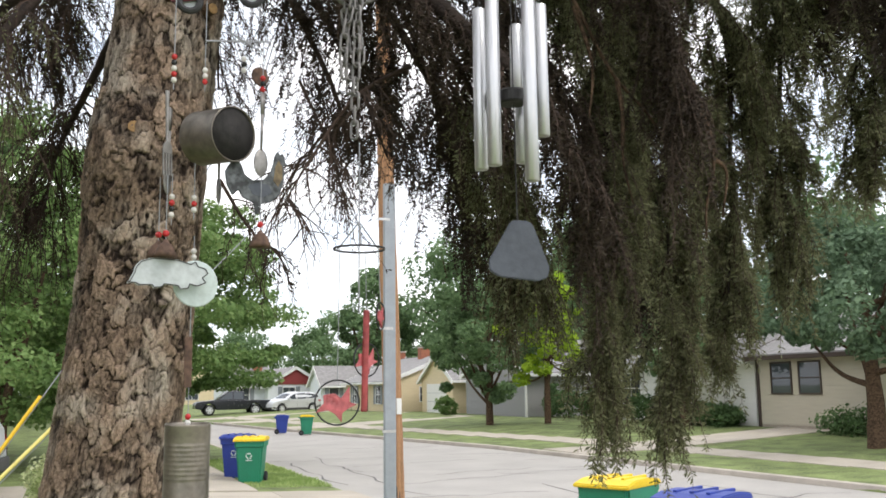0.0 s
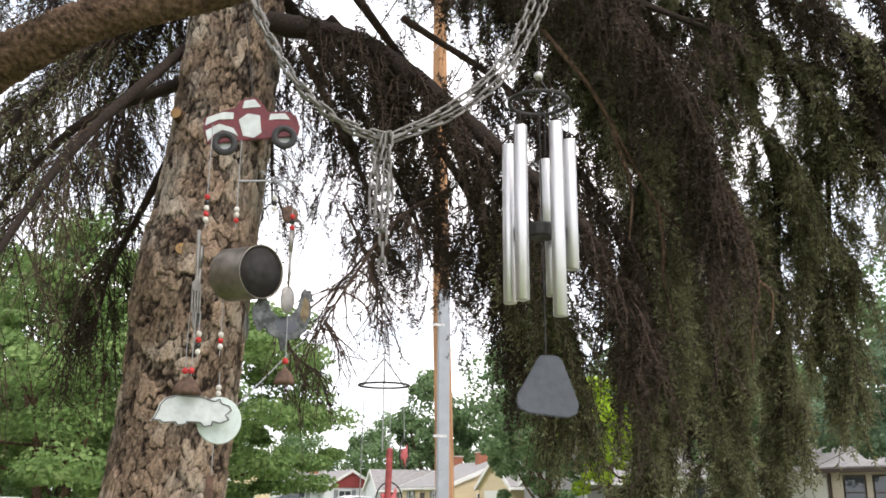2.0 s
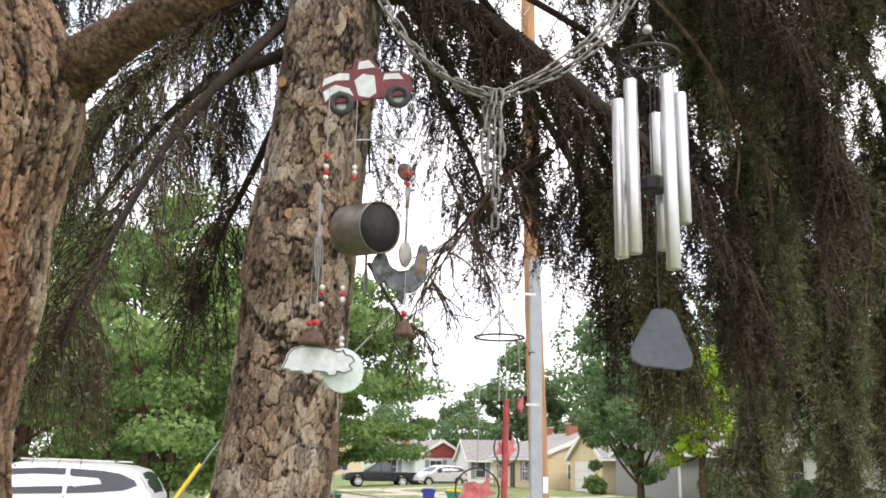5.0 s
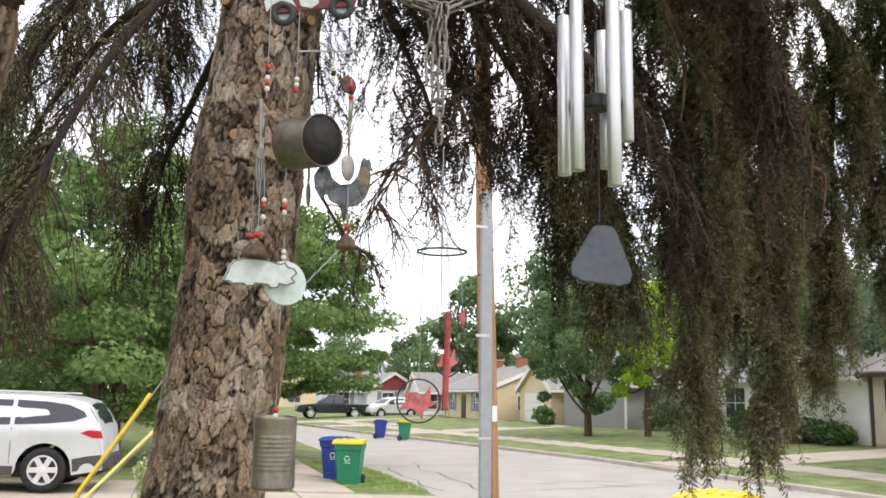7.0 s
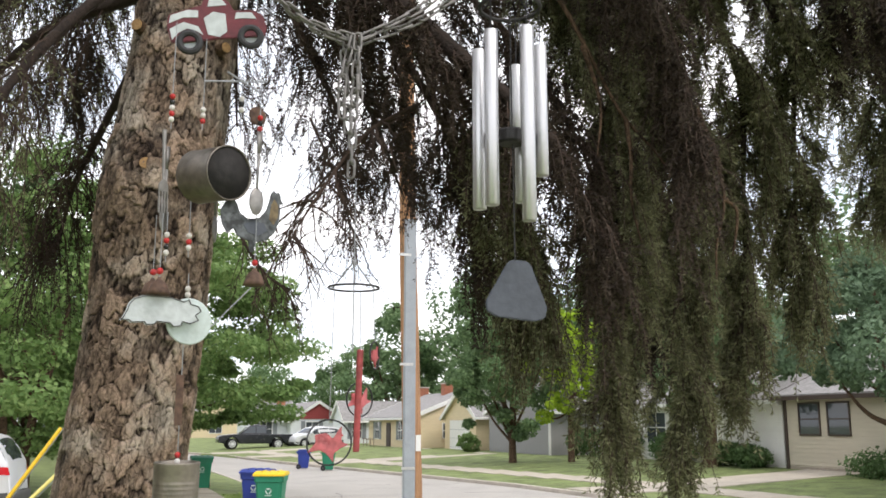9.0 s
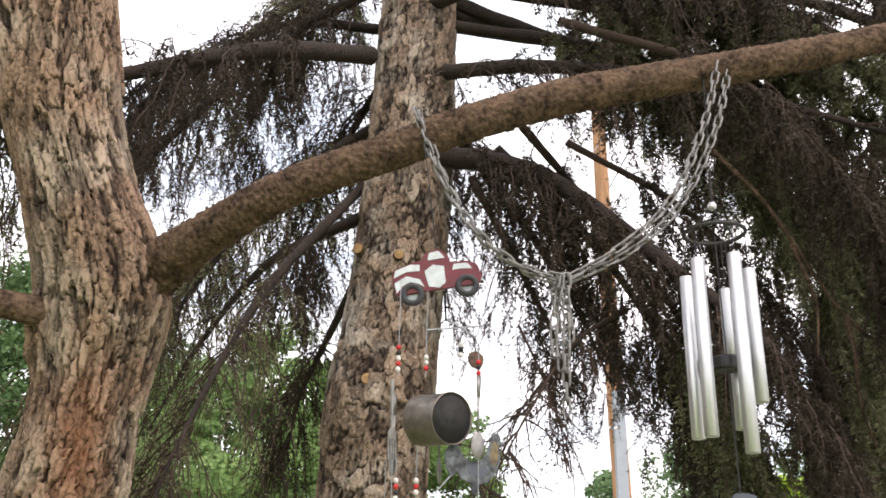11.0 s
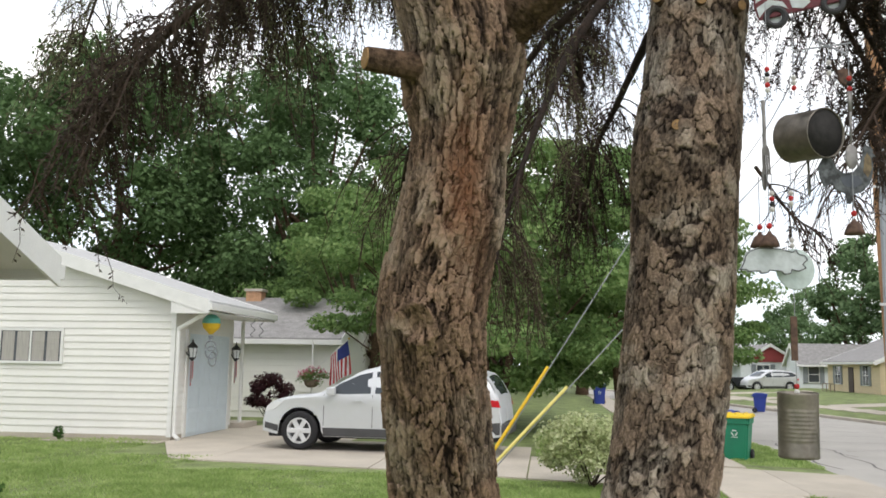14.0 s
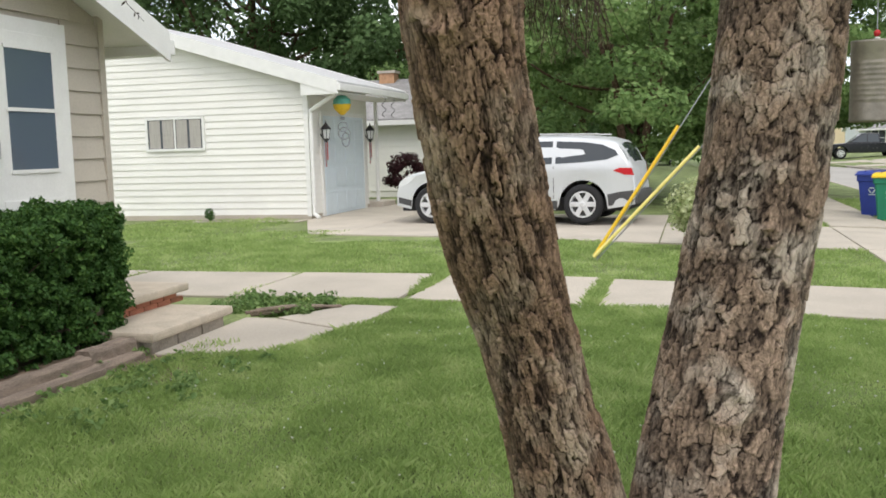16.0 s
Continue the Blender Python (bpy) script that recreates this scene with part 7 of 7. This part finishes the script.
for x in (-0.050, 0.052):
    part("truck_wheel", torus(0.0165, 0.006, 24, 8, m=tilt @ pose(x, -0.002, -0.030, 90, 0, 0)), M_IRON, tr)
    part("truck_hub", lathe([(0.011, -0.005), (0.006, -0.007)], 14, m=tilt @ pose(x, -0.001, -0.030, 90, 0, 0)), M_ENAMEL, tr)
part("hanging_cord", rod((0, 0, 0.05), (-0.05, 0, 0.44), 0.0014, n=5), M_IRON, kit)
part("cross_wire", rod((-0.02, 0, -0.135), (0.115, 0.01, -0.115), 0.0022, n=6), M_WIRE, kit)
part("cross_wire", rod((0.03, 0.02, -0.10), (0.09, -0.03, -0.155), 0.0022, n=6), M_WIRE, kit)
def can(m, R, H, name, label, ribs=0):
    prof = [(R * 0.97, 0.0), (R * 1.02, 0.002), (R, 0.006)]
    for k in range(ribs):
        z = H * (0.25 + 0.5 * k / max(1, ribs - 1))
        prof += [(R, z - 0.003), (R * 0.985, z), (R, z + 0.003)]
    prof += [(R, H - 0.005), (R * 1.02, H - 0.002), (R * 0.99, H), (R * 0.96, H - 0.002), (R * 0.955, 0.008)]
    return part(name, lathe(prof, 40, m=m), M_TIN, kit, label, smooth=True)
can_m = Matrix.Translation((-0.018, 0.05, -0.335)) @ Vector((0.50, -0.85, -0.08)).to_track_quat("Z", "Y").to_matrix().to_4x4()
# bottom disc and an added liner, coloured near black as the can's inner shade
part("can_bottom", lathe([(0.001, 0.004), (0.055, 0.004), (0.055, 0.001), (0.001, 0.001)], 32, m=can_m), M_CANSHADE, kit)
part("can_lining", lathe([(0.052, 0.006), (0.0535, 0.05), (0.0535, 0.104)], 32, m=can_m), M_CANSHADE, kit, "added near-black liner for the shade inside the can", smooth=True)
can(can_m, 0.057, 0.108, "tin_can", "dull open tin can hung on its side")
can(pose(-0.035, 0.0, -1.075, 2, 0, 0), 0.044, 0.145, "large_can", "ribbed brownish tin can at the mobile's foot", 9)
# rooster cut-out
roo = [(-0.062, 0.030), (-0.072, 0.012), (-0.068, -0.014), (-0.056, -0.034), (-0.044, -0.022), (-0.036, -0.036), (-0.014, -0.044), (-0.010, -0.066), (-0.002, -0.066), (0.0, -0.046), (0.022, -0.040), (0.040, -0.022), (0.048, 0.0), (0.050, 0.022), (0.047, 0.036), (0.057, 0.038), (0.050, 0.045), (0.050, 0.053), (0.045, 0.062), (0.040, 0.057), (0.035, 0.064), (0.029, 0.056), (0.026, 0.040), (0.020, 0.020), (0.006, 0.004), (-0.016, 0.0), (-0.032, 0.010), (-0.040, 0.030), (-0.050, 0.040)]
roo_m = pose(0.10, 0.0, -0.43, 0, 0, 10) @ Matrix.Scale(1.08, 4)
rr = part("rooster_plaque", plate(roo, 0.005, 0.0012, m=roo_m), M_ROOSTER, kit, "weathered painted metal rooster")
part("rooster_neck", plate([(0.026, 0.004), (0.030, 0.034), (0.036, 0.046), (0.044, 0.034), (0.045, 0.010), (0.036, -0.008)], 0.0065, m=roo_m), M_OCHRE, rr)
part("rooster_wing", plate([(-0.026, -0.012), (-0.008, -0.004), (0.016, -0.006), (0.024, -0.020), (0.006, -0.032), (-0.016, -0.028)], 0.0065, m=roo_m), M_SLATE, rr)
# pig plaque and spiral disc
pig = [(-0.075, 0.0), (-0.083, -0.018), (-0.088, -0.022), (-0.072, -0.021), (-0.066, -0.026), (-0.040, -0.024), (-0.036, -0.030), (-0.020, -0.028), (-0.016, -0.022), (0.012, -0.024), (0.018, -0.032), (0.034, -0.029), (0.036, -0.020), (0.052, -0.024), (0.070, -0.016), (0.062, -0.006), (0.074, 0.004), (0.068, 0.014), (0.052, 0.018), (0.048, 0.028), (0.038, 0.022), (0.010, 0.030), (-0.040, 0.031), (-0.062, 0.024), (-0.072, 0.012)]
pig_ob = part("pig_plaque", plate(pig, 0.005, 0.0012, m=pose(-0.075, -0.01, -0.635, 0, 0, 6)), M_ENAMEL, kit, "pale enamelled metal pig")
pig_m = pose(-0.075, -0.01, -0.635, 0, 0, 6)
ring = pig + pig[:1]
edge = bmesh.new()
for (x0, z0), (x1, z1) in zip(ring, ring[1:]):
    rod(pig_m @ Vector((x0 * 0.96, -0.0035, z0 * 0.94)), pig_m @ Vector((x1 * 0.96, -0.0035, z1 * 0.94)), 0.0011, n=5, bm=edge)
part("painted_outline", edge, M_PLASTIC, pig_ob, "dark painted outline")
M_DISC = mat("clouded_glass_disc", (0.52, 0.60, 0.58), 0.35, var=0.12, scale=20)
disc = part("spiral_disc", lathe([(0.046, -0.002), (0.048, 0.0), (0.046, 0.002)], 36, m=pose(-0.025, 0.02, -0.65, 90, 0, 14)), M_DISC, kit, "pale pressed disc with concentric rings")
for R in (0.012, 0.020, 0.028, 0.036, 0.043):
    part("disc_ring", torus(R, 0.0017, 32, 6, m=pose(-0.025, 0.02, -0.65, 90, 0, 14)), M_ENAMEL, disc)
# cutlery
def spoon(m, name="spoon"):
    bm = ball((0, 0, -0.105), 0.02, 16, scale=(0.85, 0.22, 1.5))
    rod((0, 0, -0.08), (0, 0, 0.0), 0.0025, 0.0035, 8, bm)
    plate([(-0.004, 0.0), (0.004, 0.0), (0.006, 0.05), (-0.006, 0.05)], 0.003, m=Matrix(), bm=bm)
    bm.transform(m)
    return part(name, bm, M_CUTLERY, kit, "", smooth=True)
def fork(m):
    bm = plate([(-0.011, -0.08), (0.011, -0.08), (0.010, -0.065), (0.003, -0.055), (-0.003, -0.055), (-0.010, -0.065)], 0.003)
    for k in range(4):
        x = -0.0095 + 0.0063 * k
        box(x - 0.0015, x + 0.0015, -0.0015, 0.0015, -0.125, -0.078, bm=bm)
    rod((0, 0, -0.058), (0, 0, 0.05), 0.003, 0.0045, 8, bm)
    bm.transform(m)
    return part("fork", bm, M_CUTLERY, kit)
spoon(pose(0.098, -0.02, -0.29, 0, 1, 20))
spoon(pose(0.02, 0.05, -0.34, 0, -3, 70))
spoon(pose(-0.085, 0.03, -0.33, 0, 2, 60), "serving_spoon")
fork(pose(-0.095, -0.02, -0.31, 0, -2, 30))
part("dark_ball", lathe([(0.019, -0.003), (0.021, 0), (0.019, 0.003)], 24, m=pose(0.095, 0.0, -0.20, 90, 0, 20)), M_RUST, kit, "flat rusty round disc")
def bead_string(x, y, z, colours, up):
    part("bead_cord", rod((x, y, z - 0.02), (x, y, up), 0.001, n=5), M_WIRE, kit)
    for k, mt in enumerate(colours):
        part("bead", ball((x, y, z + 0.0125 * k), 0.0060, 10, scale=(1, 1, 1.05)), mt, kit)
R_, W_, K_ = M_BEADR, M_BEADW, M_BEADK
bead_string(-0.085, -0.02, -0.235, (W_, R_, W_, K_, R_), -0.02)
bead_string(-0.02, 0.0, -0.225, (R_, W_, W_), -0.02)
bead_string(-0.08, -0.01, -0.515, (W_, K_, R_, W_), -0.43)
bead_string(-0.035, 0.0, -0.50, (W_, R_, W_), -0.40)
bead_string(0.098, -0.02, -0.235, (R_, K_, R_), -0.13)
bead_string(0.06, 0.0, -0.19, (W_, K_, W_), -0.12)
bead_string(-0.03, 0.02, -0.595, (W_, W_), -0.55)
bead_string(-0.035, 0.0, -0.93, (W_, R_), -0.70)
def bell(x, y, z):
    b = part("bell", lathe([(0.023, -0.028), (0.021, -0.02), (0.014, -0.004), (0.006, 0.002), (0.003, 0.008)], 18, m=pose(x, y, z)), M_RUST, kit, "small rusty iron bell", smooth=True)
    part("bell_bead", ball((x, y, z + 0.02), 0.007, 8), M_BEADR, b)
    part("bell_cord", rod((x, y, z), (x, y, z + 0.14), 0.001, n=5), M_WIRE, b)
bell(0.10, -0.01, -0.545)
bell(-0.09, -0.02, -0.575)
bell(-0.10, 0.03, -0.57)
part("rusty_strip", box(-0.045, -0.03, -0.002, 0.002, -0.86, -0.76, 0.001), M_RUST, kit)

# ---- turf ----
def blades(name, count, x0, x1, y0, y1, h, w, keep, seed, label):
    rng = np.random.default_rng(seed)
    x, y = rng.uniform(x0, x1, count), rng.uniform(y0, y1, count)
    ok = keep(x, y)
    x, y = x[ok], y[ok]
    n = len(x)
    patch = 0.75 + 0.35 * np.sin(1.7 * x + 0.6 * y) * np.sin(1.1 * y - 0.5 * x + 1) + 0.15 * np.sin(5 * x) * np.sin(4.3 * y)
    many = int(6 * (x1 - x0) * (y1 - y0)) if y1 - y0 > 1.5 else 0
    tuft = np.stack([rng.uniform(x0, x1, many), rng.uniform(y0, y1, many)], 1)
    reach, tall = rng.uniform(0.03, 0.09, many), rng.uniform(0.15, 0.6, many)
    for (tx, ty), q, extra in zip(tuft, reach, tall):
        patch = patch + extra * np.exp(-((x - tx) ** 2 + (y - ty) ** 2) / (q * q))
    H = h * np.minimum(patch, 1.7) * rng.uniform(0.6, 1.5, n)
    z = np.interp(x, [-2.0, 2.2, 5.3], [0.0, -0.12, -0.235])
    base = np.stack([x, y, z - 0.004], 1)
    a = rng.uniform(0, 2 * np.pi, n)
    side = np.stack([np.cos(a), np.sin(a), 0 * a], 1) * (w * rng.uniform(0.6, 1.4, n))[:, None]
    lean = rng.standard_normal((n, 3)) * 0.45
    lean[:, 2] = 1
    tip = base + lean * H[:, None]
    mid = base + lean * np.array([0.35, 0.35, 0.6]) * H[:, None]
    v = np.stack([base - side, base + side, mid + side * 0.8, tip], 1)
    v2 = v.reshape(-1, 3)
    ob = mesh_np(name, v2, np.arange(n * 4).reshape(n, 4), M_BLADE, smooth=False)
    return tagged(ob, label, "grass", kind="stuff")

def off_tree(x, y):
    return (np.hypot(x + 0.2, y - 3.35) > 0.42) & ~((x < -3.9) & (y < 6.4)) & ~((x < -4.1) & (y < 8.3)) & ~((x > -4.3) & (y > 6.1) & (y < 8.36) & (x < np.interp(y, [6.1, 6.2, 6.34, 6.78, 7.2, 7.6, 8.3], [-4.0, -3.5, -3.22, -3.03, -2.94, -2.86, -2.8])))
blades("grass", 300000, -4.4, 2.28, 2.2, 8.72, 0.055, 0.0032, off_tree, 1, "short mown green lawn grass under the spruce")
blades("grass", 60000, -9.5, 2.28, 10.6, 14.3, 0.06, 0.006, lambda x, y: ~((x < -6) & (y > 15)), 2, "mown grass strip between path and drive")
blades("grass", 26000, 3.55, 5.2, 2.0, 14.2, 0.06, 0.006, lambda x, y: x > 0, 3, "mown grass verge by the utility pole")
blades("grass", 16000, -12.0, -6.3, 14.3, 18.9, 0.06, 0.007, lambda x, y: (y < 16.1) | (x < -8.4), 4, "mown grass beside the garage")
blades("grass", 20000, -0.5, 2.28, 18.1, 26, 0.06, 0.009, lambda x, y: x > -9, 5, "mown grass under the locust trees")
blades("grass", 9000, 3.55, 5.2, 19.0, 27, 0.06, 0.009, lambda x, y: x > -9, 6, "mown verge grass past the drive")
rng = np.random.default_rng(12)
weeds = thing("weed_patch", (-4.12, 8.2, 0.0), "leafy weeds growing in a gap of the paving", "weeds", kind="stuff")
cc = np.stack([rng.uniform(-0.45, 0.62, 60), rng.uniform(-0.42, 0.42, 60), rng.uniform(0.01, 0.08, 60)], 1)
mesh_np("leaves", *leaf_cloud(cc, np.full(60, 0.1), 2600, 0.05, rng, 0.6), M_LEAF_LOCUST, weeds, smooth=False)
weeds2 = thing("weed_patch", (-3.6, 5.6, 0.0), "ragged weeds and dry leaves along the bed edging", "weeds", kind="stuff")
cc = np.stack([rng.uniform(-0.6, 0.5, 40), rng.uniform(-1.3, 0.6, 40), rng.uniform(0.0, 0.06, 40)], 1)
mesh_np("leaves", *leaf_cloud(cc, np.full(40, 0.09), 1100, 0.045, rng, 0.5), M_LEAF_LOCUST, weeds2, smooth=False)
for k, (x0, x1, y0, y1, n) in enumerate(((-2.97, -2.85, 9.1, 10.6, 600), (-1.11, -0.97, 8.7, 10.6, 800), (-4.80, -4.75, 8.7, 10.6, 90), (-6.9, -6.87, 8.7, 10.6, 60))):
    blades("joint_grass", n * 3, x0, x1, y0, y1, 0.07, 0.004, lambda x, y: x > -99, 30 + k, "grass growing in the path's open joints")
log = thing("dry_stick_bundle", (-3.68, 7.88, 0.04), "weathered grey sticks edging the weed bed", "stick")
for k, (dx, dy, r) in enumerate(((0, 0, 0.022), (0.02, 0.045, 0.018), (-0.03, -0.04, 0.016), (0.05, 0.01, 0.02))):
    mesh_np("stick", *sweep(smooth_line([(-0.34 + dx, -0.22 + dy, 0.012 * k, r), (-0.06 + dx, -0.02 + dy, 0.02 + 0.008 * k, r * 1.1), (0.30 + dx, 0.30 + dy, 0.0, r * 0.6)], 6), 8, 0.1, 2 + k), M_TIMBER, log)
dirt_m = mat("bare_soil", (0.20, 0.145, 0.10), 0.95, var=0.35, scale=9, fine=60, bump=0.6)
bm = bmesh.new()
ang = np.linspace(0, math.tau, 26, endpoint=False)
bm.faces.new([bm.verts.new((-3.75 + (0.42 + 0.1 * math.sin(3 * a)) * math.cos(a), 5.9 + (0.55 + 0.12 * math.sin(5 * a)) * math.sin(a), 0.004)) for a in ang])
tagged(part("soil_patch", bm, dirt_m), "bare brown soil beside the steps", "soil", kind="structure")
bm = box(-5.46, -4.3, 2.4, 6.25, 0.0, 0.09, 0.02)
tagged(part("hedge_bed", bm, dirt_m), "dark soil of the hedge bed", "soil", kind="structure")

# clover heads in the lawn and taller tufts along the path
clover = thing("clover_flowers", (0, 0, 0), "tiny white clover heads scattered in the lawn", "clover", kind="stuff")
rng = np.random.default_rng(77)
cx, cy = rng.uniform(-3.6, 2.1, 420), rng.uniform(2.6, 8.6, 420)
ok = off_tree(cx, cy) & (np.sin(2.1 * cx + 1) * np.sin(1.3 * cy) > -0.25)
cx, cy = cx[ok], cy[ok]
cz = np.interp(cx, [-2.0, 2.2, 5.3], [0.0, -0.12, -0.235]) + rng.uniform(0.035, 0.07, len(cx))
mesh_np("flower_heads", *leaf_cloud(np.stack([cx, cy, cz], 1), np.full(len(cx), 0.006), len(cx) * 9, 0.008, rng), M_LEAF_CLOVER, clover, smooth=False)
blades("edge_tuft", 9000, -2.1, 2.2, 8.5, 8.72, 0.07, 0.0035, lambda x, y: np.sin(3.1 * x) + np.sin(7.3 * x + 1) + 0.4 * np.sin(17 * x) > 0.35, 51, "taller uncut grass tufts along the path edge")
blades("edge_tuft", 5000, -3.9, -2.6, 3.2, 6.6, 0.07, 0.0035, lambda x, y: (np.abs(x + 3.85 - 0.15 * np.sin(4 * y)) < 0.16), 52, "uncut grass tufts along the hedge bed edging")
